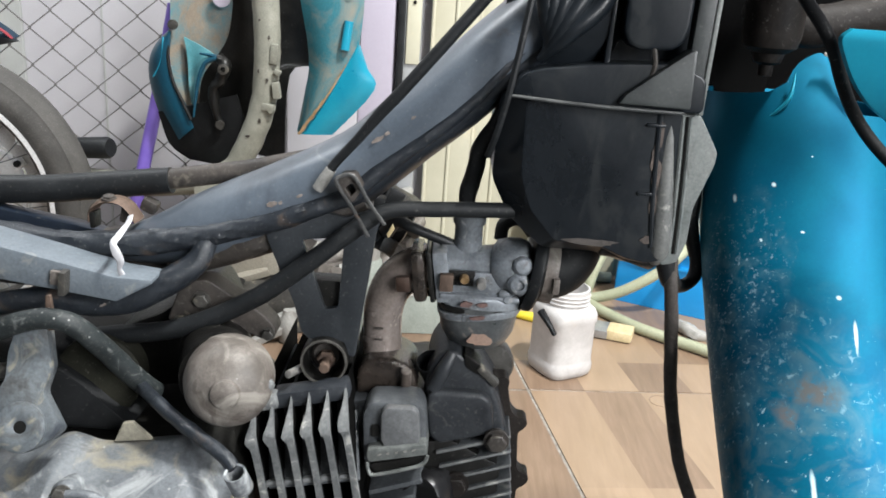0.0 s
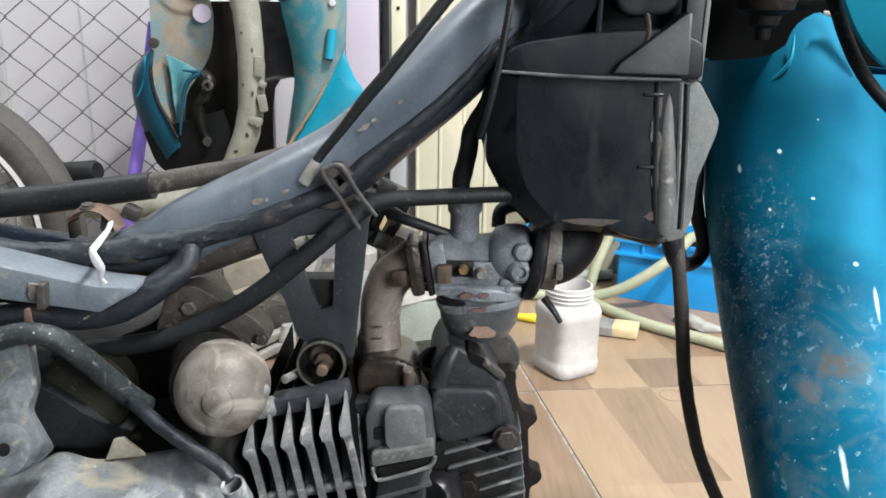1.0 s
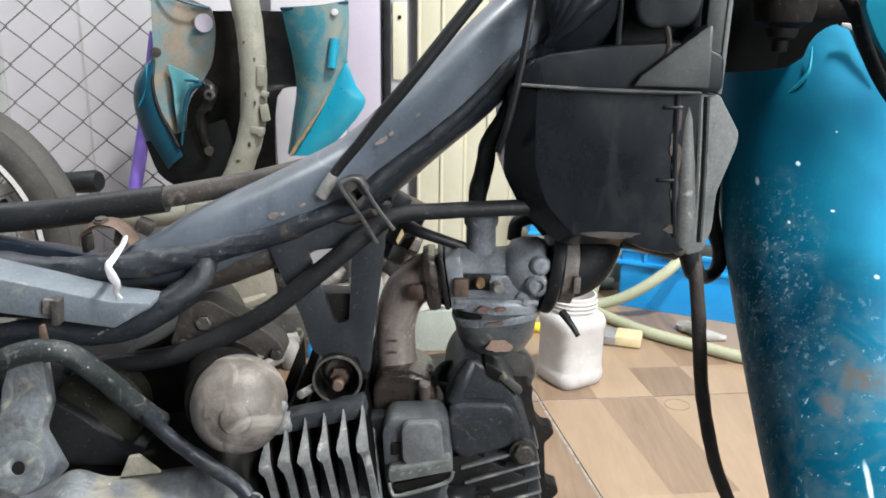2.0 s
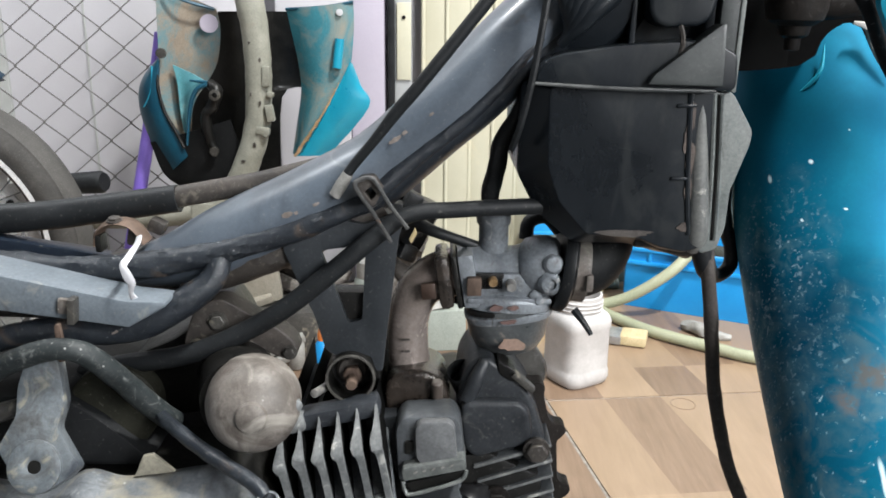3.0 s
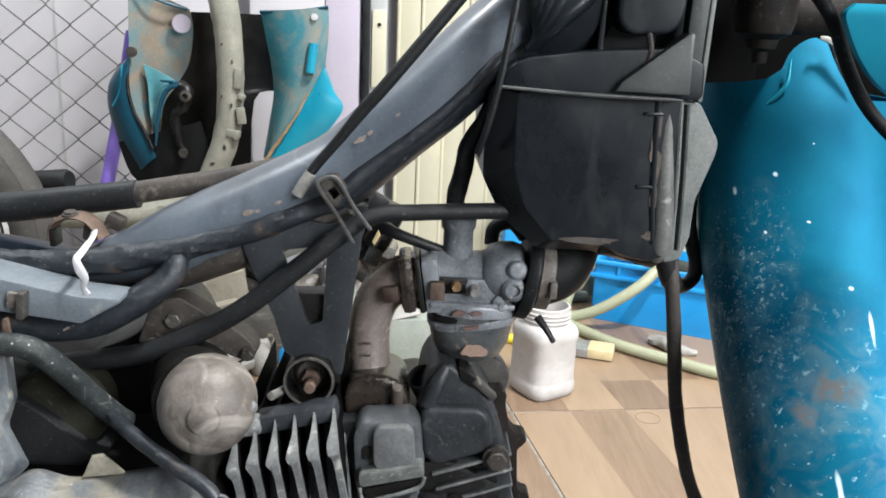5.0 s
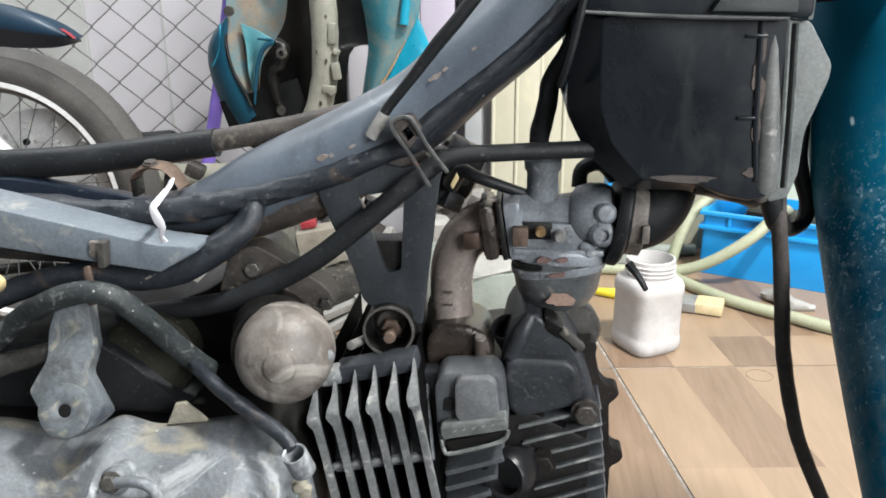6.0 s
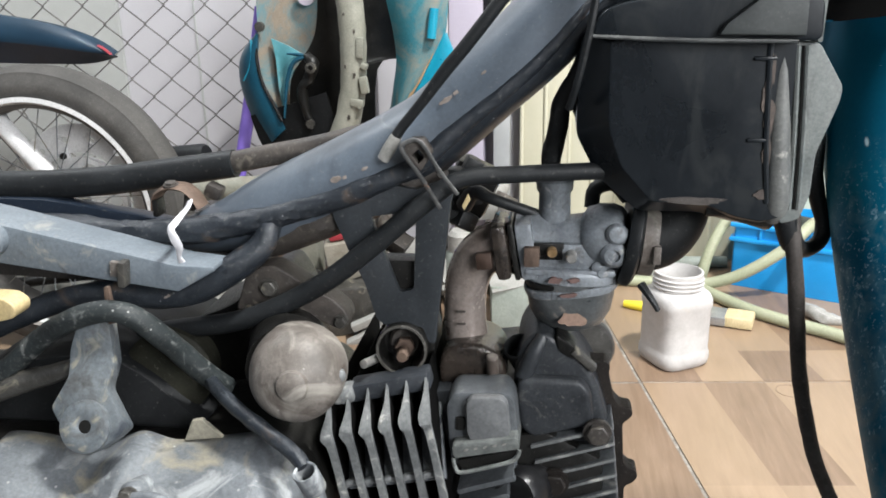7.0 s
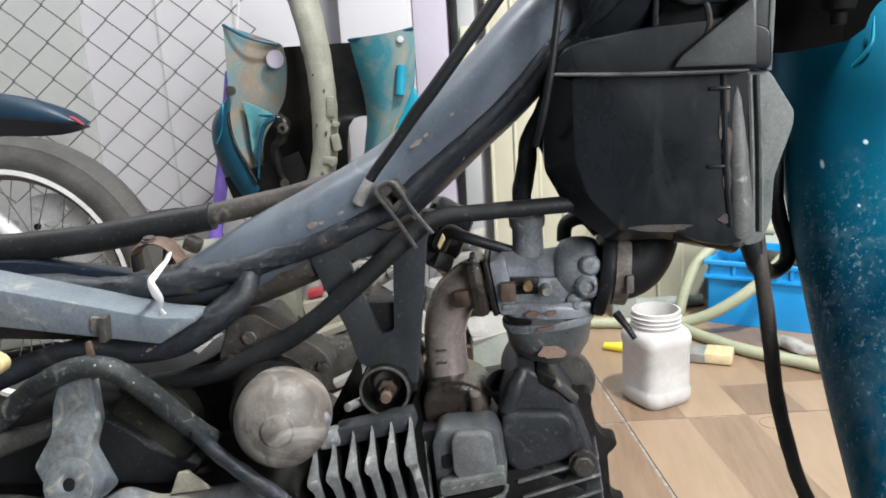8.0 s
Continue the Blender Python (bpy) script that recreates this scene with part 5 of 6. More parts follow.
part("grip", plate(rounded([(-0.40, 0.444), (-0.300, 0.4415), (-0.2935, 0.436), (-0.296, 0.429), (-0.32, 0.423), (-0.40, 0.410)], 0.004), 0.474, 0.490, 0.005, seg=3), "cream_plastic", hose_a, "cream plastic cable sleeve")
part("coil", join(box((-0.036, 0.632, 0.476), (0.034, 0.03, 0.036), 0.006, (0, 25, 0)), tube([(-0.062, 0.63, 0.455), (-0.045, 0.625, 0.468), (-0.028, 0.62, 0.492)], 0.009, 10, 4)), "grease_shade", bike, "black ignition connector block")

# starter motor
st = part("starter_motor", turned(((0.0, 0.006), (0.006, 0.0058), (0.0088, 0.0045), (0.0098, 0.0020), (0.0125, 0.0006), (0.018, -0.0008), (0.0236, -0.0048), (0.0276, -0.0115), (0.0293, -0.021), (0.0296, -0.034), (0.0286, -0.036), (0.0275, -0.036)), (-0.1258, 0.472, 0.3945), (0.16, -1, 0.14), 44), "starter", bike, "stained grey starter motor cap")
part("motor_body", turned(((0.0275, -0.034), (0.0265, -0.085)), (-0.1265, 0.472, 0.3925), (0.34, -1, 0.10), 40), "grease_shade", st, "oily dark motor barrel")
part("screw", turned(((0.0045, -0.004), (0.004, 0.002), (0, 0.0035)), (-0.1022, 0.489, 0.3935), (0.6, -1, 0), 10), "fin", st)
mount = part("starter_mount", plate(rounded([(-0.1889, 0.4061), (-0.1781, 0.4362), (-0.1599, 0.4405), (-0.1380, 0.4270), (-0.1215, 0.4180), (-0.1120, 0.4090), (-0.1100, 0.4010), (-0.1150, 0.3955), (-0.1240, 0.3985), (-0.1405, 0.4061)], 0.005), 0.550, 0.570, 0.004, seg=3), "brown_steel", bike, "grimy cast starter bracket")
part("bolt_head", bolt((-0.1636, 0.550, 0.4244), 0.0055, 0.004), "grime", mount)
part("bolt_head", bolt((-0.1787, 0.550, 0.4061), 0.0045, 0.004), "grime", mount)
part("bolt_head", bolt((-0.1160, 0.550, 0.4020), 0.0042, 0.004), "grime", mount)

# cylinder: fins stand across an axis that rises forward
cyl = part("cylinder", placed(turned(((0.038, -0.085), (0.038, 0.0), (0.034, 0.002)), (0, 0, 0), (1, 0, 0), 36), pose(-0.037, 0.592, 0.3165) @ pose(0, 0, 0, 0, -8, 0)), "head_black", bike, "black cylinder barrel")


def hooked_fin(x, zc, lift, seed, profile):
    """One fin seen on its edge: a thin pointed top, a lobe below it and a straight blade, built level by level."""
    r = random.Random(seed)
    w = 0.0038
    levels = ((-0.060, -0.85, 0.5), (-0.02, -0.75, 0.5), (0.012, -0.68, 0.5), (0.026, -0.70, 0.5), (0.032, -0.85, 0.5), (0.0345, -1.35, 0.5), (0.0375, -1.65, 0.5), (0.041, -1.45, 0.46), (0.045, -0.95, 0.42), (0.050, -0.40, 0.36), (0.0555, -0.05, 0.28), (0.058, 0.08, 0.20))
    rows = []
    for pz, left, right in levels:
        z = pz + (lift if pz > 0 else 0) + r.uniform(-0.0006, 0.0006)
        rows.append((z, left * w + r.uniform(-0.0002, 0.0002), right * w))
    bm = bmesh.new()
    rings = []
    for y, q in profile:
        rings.append([[bm.verts.new((px * q, y + max(0.0, z - 0.036) * 0.9, z)) for px in (lx, rx)] for z, lx, rx in rows])
    for a, b in zip(rings, rings[1:]):
        for j in range(len(rows) - 1):
            for k in (0, 1):
                bm.faces.new((a[j][k], a[j + 1][k], b[j + 1][k], b[j][k]))
        for j in (0, -1):
            bm.faces.new((a[j][0], a[j][1], b[j][1], b[j][0]))
    for ring in (rings[0], rings[-1]):
        for j in range(len(rows) - 1):
            bm.faces.new((ring[j][0], ring[j][1], ring[j + 1][1], ring[j + 1][0]))
    bmesh.ops.recalc_face_normals(bm, faces=bm.faces[:])
    return placed(bm, pose(x, 0, zc, 0, -10.3, 0))


for k in range(6):
    f = k / 5
    x, z, lift = -0.1102 + 0.0645 * f, 0.306 + 0.012 * f, 0.006 * f - 0.004
    # Black painted blade, deepened to flat black so its side shows unlit.
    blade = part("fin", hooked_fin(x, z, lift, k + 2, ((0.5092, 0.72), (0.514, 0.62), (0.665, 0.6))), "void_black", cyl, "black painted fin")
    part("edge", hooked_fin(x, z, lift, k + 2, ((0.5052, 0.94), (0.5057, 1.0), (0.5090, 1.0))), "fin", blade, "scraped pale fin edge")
for k in range(5):
    f = (k + 0.5) / 5
    xm, zm = -0.1098 + 0.0645 * f, 0.3020 + 0.012 * f
    part("web", tube([(xm - 0.0065, 0.5110, zm - 0.0030), (xm - 0.0035, 0.5115, zm + 0.0002), (xm, 0.5118, zm + 0.0010), (xm + 0.0035, 0.5115, zm + 0.0012), (xm + 0.0068, 0.5110, zm - 0.0008)], [0.0020, 0.0026, 0.0026, 0.0026, 0.0020], 8, 4), "fin", cyl)
part("core", box((-0.076, 0.601, 0.3300), (0.076, 0.115, 0.044), 0.003, (0, -10, 0)), "head_black", cyl)
part("fin_wall", placed(box((0, 0, 0), (0.066, 0.004, 0.050), 0.001), pose(-0.0775, 0.5280, 0.3235, 0, -11, 0) @ pose(0, 0, 0, -40, 0, 0)), "head_grey", cyl, "dusty wall between the fins")
# Near-black fill for the shade below the web.
part("lower_core", box((-0.074, 0.60, 0.285), (0.070, 0.11, 0.06), 0.003, (0, -10, 0)), "grease_shade", cyl)
part("top_lug", box((-0.080, 0.534, 0.3665), (0.054, 0.018, 0.012), 0.003, (0, -13, 0)), "lever_dark", cyl)
part("top_lug", box((-0.1100, 0.527, 0.3615), (0.014, 0.014, 0.011), 0.003, (0, -13, 0)), "fin", cyl)
part("stud", turned(((0.003, -0.02), (0.003, 0.0), (0, 0.001)), (-0.097, 0.53, 0.381), (-0.3, -1, 0.2), 10), "steel", cyl)

# engine hanger
hanger = part("engine_hanger", plate(rounded([(-0.118, 0.4967), (-0.0896, 0.4986), (-0.0628, 0.4929), (-0.034, 0.5044), (-0.041, 0.485), (-0.0450, 0.451), (-0.049, 0.420), (-0.0525, 0.389), (-0.0570, 0.389), (-0.061, 0.4005), (-0.086, 0.4005), (-0.0915, 0.405), (-0.098, 0.429), (-0.1075, 0.451), (-0.117, 0.475)], 0.003), 0.549, 0.555, 0.0012,
    [rounded([(-0.0925, 0.4750), (-0.0630, 0.4790), (-0.0660, 0.4265), (-0.0755, 0.4240)], 0.003)]), "hanger", bike, "black steel hanger plate with a tapering cut-out")
part("inner_wall", plate([(-0.0900, 0.4440), (-0.0600, 0.4440), (-0.0600, 0.4150), (-0.0850, 0.4150)], 0.5552, 0.572, 0.001), "grease_shade", hanger, "dark inner wall")
part("cross_strip", plate([(-0.0905, 0.4640), (-0.0640, 0.4840), (-0.0630, 0.4760), (-0.0880, 0.4560)], 0.5505, 0.5545, 0.0008), "hanger", hanger)
part("mount_ring", turned(((0.0165, -0.03), (0.0172, -0.004), (0.0172, 0.004), (0.0164, 0.006), (0.0148, 0.006), (0.0140, 0.003), (0.0138, -0.014), (0.0, -0.014)), (-0.0740, 0.546, 0.3868), (0.04, -1, 0.10), 40), "grease_shade", hanger, "open mounting eye")
part("eye_rim", turned(((0.0150, 0.0), (0.0170, 0.0), (0.0166, 0.0012), (0.0152, 0.0012), (0.0150, 0.0)), (-0.0738, 0.5402, 0.3874), (0.04, -1, 0.10), 40), "grime", hanger, "scraped rim of the eye")
part("bushing", turned(((0.0110, -0.010), (0.0110, -0.001), (0.0092, 0.001), (0.0060, 0.001)), (-0.0740, 0.556, 0.3862), (0.04, -1, 0.10), 24), "brown_steel", hanger, "rust-brown rubber bushing")
part("mount_bolt", join(turned(((0.0068, -0.004), (0.0068, 0.003), (0.0058, 0.004)), (-0.0738, 0.553, 0.3845), (0.04, -1, 0.06), 6), turned(((0.0040, 0.0), (0.0040, 0.014), (0.0034, 0.0155), (0, 0.0155)), (-0.0738, 0.553, 0.3830), (0.04, -1, 0.02), 14)), "rust", hanger, "rusty bolt end and nut")
part("ring_base", plate(rounded([(-0.089, 0.386), (-0.088, 0.402), (-0.060, 0.403), (-0.054, 0.385), (-0.056, 0.366), (-0.090, 0.364)], 0.008), 0.562, 0.60, 0.003), "grease_shade", hanger)

# cylinder head
head = part("cylinder_head", plate(rounded([(-0.043, 0.358), (-0.038, 0.3665), (-0.004, 0.3685), (0.0015, 0.361), (0.005, 0.330), (0.000, 0.322), (-0.034, 0.312), (-0.041, 0.318)], 0.005), 0.524, 0.552, 0.003), "head_grey", bike, "grey-black cast cylinder head")
# Core coloured near-black for the shade behind the head.
part("head_core", box((-0.020, 0.60, 0.320), (0.056, 0.10, 0.075), 0.004, (0, -10, 0)), "grease_shade", head)
part("tappet_cover", plate(rounded([(-0.029, 0.340), (-0.0295, 0.3625), (-0.026, 0.3668), (-0.007, 0.3675), (-0.003, 0.3635), (-0.001, 0.342), (-0.004, 0.338), (-0.024, 0.334)], 0.004), 0.517, 0.526, 0.0025), "head_pad", head, "raised grey rounded pad")
part("ledge", plate(rounded([(-0.0385, 0.3345), (0.0035, 0.3425), (0.0055, 0.334), (-0.037, 0.3245)], 0.003), 0.514, 0.54, 0.002), "ledge_grey", head, "pale scraped ledge")
# Glints on the ledge, laid on as small bright scabs.
for k in range(5):
    part("glint_chip", blotch(-0.029 + 0.006 * k, 0.3315 + 0.0014 * k, 0.0028, 0.0012, 0.5139, k + 3, 0.0003, 0.5), "steel", head)
part("slot_rim", tube([(-0.0375, 0.5155, 0.3245), (-0.0360, 0.5145, 0.3175), (-0.0310, 0.514, 0.3150), (-0.004, 0.514, 0.3235), (0.003, 0.514, 0.3275), (0.0050, 0.5145, 0.3335)], 0.0014, 8, 5), "ledge_grey", head)
# Shade of the slot and the side notch, put in as dark plates.
part("pocket", plate(rounded([(-0.0355, 0.3225), (0.003, 0.3325), (0.002, 0.3275), (-0.005, 0.3235), (-0.0315, 0.3160)], 0.002), 0.5155, 0.53, 0.001), "grease_shade", head, "dark plate standing in for the shaded slot")
part("side_notch", plate(rounded([(-0.0365, 0.340), (-0.0365, 0.350), (-0.0305, 0.350), (-0.0300, 0.341)], 0.002), 0.5225, 0.53, 0.001), "grease_shade", head, "dark plate standing in for a shaded notch")
for k in range(4):
    z = 0.300 - 0.012 * k
    part("fin", plate(rounded([(-0.036, z - 0.002), (0.001 - 0.004 * k, z + 0.0105 - 0.001 * k), (0.003 - 0.004 * k, z + 0.0075 - 0.001 * k), (-0.035, z - 0.0055)], 0.001), 0.519, 0.62, 0.0008), "head_grey", head)
part("lower_block", plate([(-0.044, 0.315), (0.02, 0.33), (0.06, 0.31), (0.06, 0.20), (-0.04, 0.20)], 0.545, 0.65, 0.004), "grease_shade", head)
part("spark_cap", turned(((0.0130, -0.040), (0.0150, -0.012), (0.0172, -0.010), (0.0172, 0.0), (0.0150, 0.004), (0.0125, 0.003), (0.0105, -0.005), (0.0, -0.005)), (0.0035, 0.524, 0.294), (-0.45, -0.8, 0.15), 32), "gloss_black", head, "black rubber plug cap")
cap = part("head_cover", plate(rounded([(-0.001, 0.345), (-0.001, 0.366), (0.001, 0.382), (0.007, 0.393), (0.014, 0.3975), (0.022, 0.3965), (0.036, 0.387), (0.048, 0.374), (0.055, 0.360), (0.064, 0.330), (0.064, 0.318), (0.010, 0.318), (0.004, 0.335)], 0.007), 0.552, 0.62, 0.010, seg=4), "head_black", bike, "black enamelled camshaft cover")
part("left_spout", turned(((0.0090, -0.020), (0.0102, -0.004), (0.0102, 0.0005), (0.0096, 0.0012), (0.0090, 0.0), (0.0090, -0.012), (0, -0.012)), (0.0015, 0.562, 0.3835), (-0.25, -0.45, 0.86), 28), "boot_rubber", cap, "black open inspection spout")
part("ridge", tube([(0.006, 0.551, 0.368), (0.012, 0.549, 0.384), (0.018, 0.553, 0.3955)], [0.006, 0.0055, 0.004], 14, 5), "head_black", cap)
# Dark plate laid on the cover for the shade of an opening.
part("right_notch", plate(rounded([(0.026, 0.3975), (0.041, 0.3870), (0.038, 0.3800), (0.028, 0.3865)], 0.003), 0.5505, 0.57, 0.001), "grease_shade", cap, "dark plate standing in for a shaded notch")
part("cover_tab", placed(box((0, 0, 0), (0.020, 0.008, 0.005), 0.0015), pose(0.0445, 0.5525, 0.3805, 0, 42, 0)), "grime", cap, "scraped pale bracket tab")
part("rear_disc", turned(((0.0205, -0.012), (0.0205, 0.0), (0.0185, 0.003), (0.008, 0.004), (0, 0.004)), (0.0480, 0.603, 0.3645), (0.1, -1, 0), 32), "grime", cap, "grey round end cover")
part("crease", plate(rounded([(0.0015, 0.350), (0.002, 0.365), (0.006, 0.3685), (0.043, 0.3685), (0.050, 0.3600), (0.0525, 0.337), (0.012, 0.3245), (0.004, 0.332)], 0.005), 0.5435, 0.556, 0.0045, seg=4), "head_black", cap)
for k in range(7):
    z = 0.3215 - 0.0117 * k
    outline = rounded([(0.011 + 0.003 * k, z - 0.0015), (0.0645 + 0.0012 * k, z + 0.0160), (0.0655 + 0.0012 * k, z + 0.0142), (0.0115 + 0.003 * k, z - 0.0034)], 0.0008)
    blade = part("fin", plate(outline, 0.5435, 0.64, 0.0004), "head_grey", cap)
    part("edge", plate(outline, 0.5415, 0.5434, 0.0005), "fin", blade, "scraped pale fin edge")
# Gaps between these fins get their shade from this near-black fill.
part("fin_core", plate([(0.014, 0.322), (0.064, 0.336), (0.071, 0.25), (0.030, 0.235)], 0.556, 0.64, 0.002), "grease_shade", cap)
part("cover_bolt", bolt((0.0545, 0.541, 0.3335), 0.0075, 0.006), "brown_steel", cap, "dull hexagon bolt")
part("cover_bolt", bolt((0.0275, 0.541, 0.294), 0.0080, 0.006), "stem_rust", cap, "dull hexagon bolt")
part("flange", plate(rounded([(0.048, 0.3700), (0.055, 0.3685), (0.060, 0.3695), (0.0635, 0.3660), (0.0625, 0.3600), (0.0665, 0.3415), (0.0715, 0.3355), (0.078, 0.3350), (0.0805, 0.3305), (0.0775, 0.3260), (0.0735, 0.3225), (0.0755, 0.2915), (0.079, 0.2870), (0.0845, 0.2860), (0.0860, 0.2805), (0.0825, 0.2755), (0.077, 0.2725), (0.077, 0.2315), (0.05, 0.2315)], 0.0028), 0.573, 0.588, 0.003, seg=3), "stem_rust", cap, "dark brown lobed sprocket cover flange")

# intake
elbow = part("intake_elbow", tube([(-0.0315, 0.580, 0.352), (-0.0345, 0.583, 0.375), (-0.0365, 0.585, 0.398), (-0.0355, 0.585, 0.418), (-0.0290, 0.585, 0.4355), (-0.0165, 0.585, 0.4460), (-0.002, 0.585, 0.4500)], [0.0160, 0.0150, 0.0146, 0.0148, 0.0155, 0.0165, 0.0175], 28, 7), "elbow", bike, "oily brown cast intake elbow")
part("base_flange", plate(rounded([(-0.052, 0.352), (-0.052, 0.374), (-0.044, 0.384), (-0.026, 0.386), (-0.012, 0.380), (-0.006, 0.368), (-0.006, 0.352)], 0.006), 0.556, 0.605, 0.005, seg=3), "wet_brown", elbow)
part("stud", turned(((0.0040, -0.010), (0.0040, 0.004), (0.003, 0.005), (0, 0.005)), (-0.0150, 0.551, 0.3765), (0, -0.3, 1), 12), "starter", elbow)
part("carb_flange", placed(box((0, 0, 0), (0.0105, 0.043, 0.038), 0.005), pose(-0.0105, 0.583, 0.4475, 0, -8, 0)), "wet_brown", elbow, "oily brown flange")
part("flange_tab", placed(box((0, 0, 0), (0.0105, 0.006, 0.0115), 0.0015), pose(-0.0215, 0.5640, 0.4425, 0, -6, 0)), "wet_rust", elbow, "rust-brown square bolt head")
for k in range(2):
    part("cast_mark", box((-0.0375, 0.5690, 0.404 - 0.009 * k), (0.006, 0.0012, 0.0012), 0.0003), "brown_steel", elbow)

# carburettor
def squared(profile, at, k, tilt):
    """Rings of a rounded-square outline stacked by height."""
    bm, below = bmesh.new(), None
    for r, z in profile:
        ring = [bm.verts.new(Vector(p)) for p in square_ring(r, z, k)]
        if below:
            for q in range(40):
                bm.faces.new((below[q], below[(q + 1) % 40], ring[(q + 1) % 40], ring[q]))
        else:
            bm.faces.new(ring)
        below = ring
    bm.faces.new(below)
    bmesh.ops.recalc_face_normals(bm, faces=bm.faces[:])
    return placed(bm, pose(*at, 0, tilt, 0) @ Matrix.Diagonal((1, 0.84, 1, 1)))


bore = turned(((0.0150, -0.030), (0.0160, -0.020), (0.0160, 0.0), (0.0170, 0.006), (0.0195, 0.014), (0.0212, 0.022), (0.0215, 0.031), (0.0195, 0.034)), (0.034, 0.583, 0.4535), (1, 0, -0.05), 32)
carb = part("carburettor", join(bore, box((0.033, 0.583, 0.4465), (0.054, 0.040, 0.018), 0.004), box((0.034, 0.583, 0.4365), (0.058, 0.046, 0.0045), 0.002)), "carb", bike, "grey cast carburettor body with rust spots")
part("gasket", placed(box((0, 0, 0), (0.0042, 0.041, 0.0385), 0.002), pose(-0.0020, 0.583, 0.4485, 0, -9, 0)), "grease_shade", carb, "black gasket")
part("insulator", placed(box((0, 0, 0), (0.0115, 0.043, 0.0385), 0.003), pose(0.0060, 0.583, 0.4495, 0, -9, 0)), "carb", carb, "grey spacer block")
part("slide_tower", turned(((0.0112, 0.0), (0.0106, 0.004), (0.0102, 0.030), (0.0118, 0.032), (0.0122, 0.038), (0.0105, 0.040)), (0.0235, 0.583, 0.4545), (-0.01, 0, 1), 28), "carb", carb)
part("float_bowl", turned(((0.0300, 0.0), (0.0300, -0.010), (0.0292, -0.020), (0.0275, -0.030), (0.0225, -0.039), (0.0125, -0.0440), (0.0, -0.0450)), (0.0350, 0.585, 0.4345), (0, 0, 1), 40, (1.0, 0.88, 1)), "bowl", carb, "stained round float bowl")
part("bowl_flange", squared(((0.0290, -0.0030), (0.0312, -0.0026), (0.0318, -0.0008), (0.0318, 0.0016), (0.0308, 0.0026)), (0.0355, 0.585, 0.4220), 0.42, -7), "carb", carb, "cast lip of the float bowl")
part("bowl_seal", squared(((0.0300, -0.0020), (0.0304, -0.0010), (0.0304, 0.0010), (0.0300, 0.0020)), (0.0350, 0.585, 0.4262), 0.42, -3), "grease_shade", carb, "dark gasket line")
part("paint_patch", placed(blotch(0, 0, 0.017, 0.010, 0.0, 8), pose(0.0365, 0.5588, 0.4050, -30, 0, 0)), "stain_orange", carb, "faded orange-brown patch")
# Recess drawn as a dark plate, its shade in the colour.
part("recess", box((0.0170, 0.5645, 0.4495), (0.026, 0.003, 0.012), 0.001), "grease_shade", carb)
part("jet_screw", turned(((0.0034, -0.004), (0.0034, 0.003), (0.0026, 0.004), (0, 0.0035)), (0.0222, 0.5615, 0.4505), seg=14), "brass", carb, "brass adjusting screw")
part("idle_screw", turned(((0.0036, -0.004), (0.0036, 0.004), (0.0028, 0.005), (0, 0.0045)), (0.0345, 0.5590, 0.4485), seg=14), "steel", carb, "bare steel screw")
part("bracket_tab", box((0.0095, 0.5600, 0.4475), (0.010, 0.006, 0.013), 0.0012), "rust", carb)
part("bell", turned(((0.012, -0.016), (0.0185, -0.012), (0.0215, -0.004), (0.0222, 0.004), (0.0205, 0.010), (0.017, 0.013)), (0.0560, 0.580, 0.4560), (1, -0.12, -0.05), 32), "carb", carb, "bulbous intake bell")
part("bowl_top", squared(((0.0306, -0.0050), (0.0318, -0.0042), (0.0320, 0.0022), (0.0310, 0.0045), (0.0285, 0.0062), (0.0240, 0.0072)), (0.0345, 0.585, 0.4325), 0.42, 2), "carb", carb, "grey cast top of the float bowl")
for k, (x, z, w, h) in enumerate(((0.0250, 0.4325, 0.0085, 0.0042), (0.0365, 0.4330, 0.0080, 0.0030), (0.0340, 0.4225, 0.0100, 0.0026))):
    part("stain", blotch(x, z, w, h, 0.5570, k + 11, 0.0008, 0.1), "stain_red", carb, "dull red-brown stain")
part("bowl_screw", turned(((0.0032, -0.006), (0.0032, 0.001), (0.0022, 0.002), (0, 0.002)), (0.0115, 0.5640, 0.4330), (-0.2, -1, 0), 12), "carb", carb)
part("bowl_screw", turned(((0.0036, -0.006), (0.0036, 0.001), (0.0026, 0.002), (0, 0.002)), (0.0540, 0.5620, 0.4370), (0.2, -1, 0), 12), "carb", carb)
part("side_plug", turned(((0.0082, -0.012), (0.0082, 0.001), (0.006, 0.003), (0.004, 0.003), (0.004, 0.001), (0, 0.001)), (0.0610, 0.5580, 0.4505), (0, -1, 0), 20), "carb", carb)
part("side_plug", turned(((0.0068, -0.012), (0.0068, 0.001), (0.005, 0.003), (0, 0.0035)), (0.0625, 0.5585, 0.4640), (0, -1, 0.2), 20), "carb", carb)
part("side_plug", turned(((0.0045, -0.012), (0.0045, 0.001), (0.003, 0.002), (0, 0.002)), (0.0520, 0.5625, 0.4400), (0, -1, 0), 14), "carb", carb)
part("fuel_nipple", tube([(0.048, 0.60, 0.470), (0.050, 0.602, 0.482), (0.062, 0.602, 0.486), (0.072, 0.602, 0.476)], 0.0052, 10, 5), "rubber", carb, "black fuel pipe")
boot = part("intake_boot", tube([(0.0705, 0.583, 0.4555), (0.084, 0.583, 0.4545), (0.094, 0.585, 0.459), (0.101, 0.590, 0.472), (0.104, 0.598, 0.50)], [0.0225, 0.0215, 0.021, 0.0215, 0.023], 28, 6), "boot_rubber", bike, "black rubber intake boot")
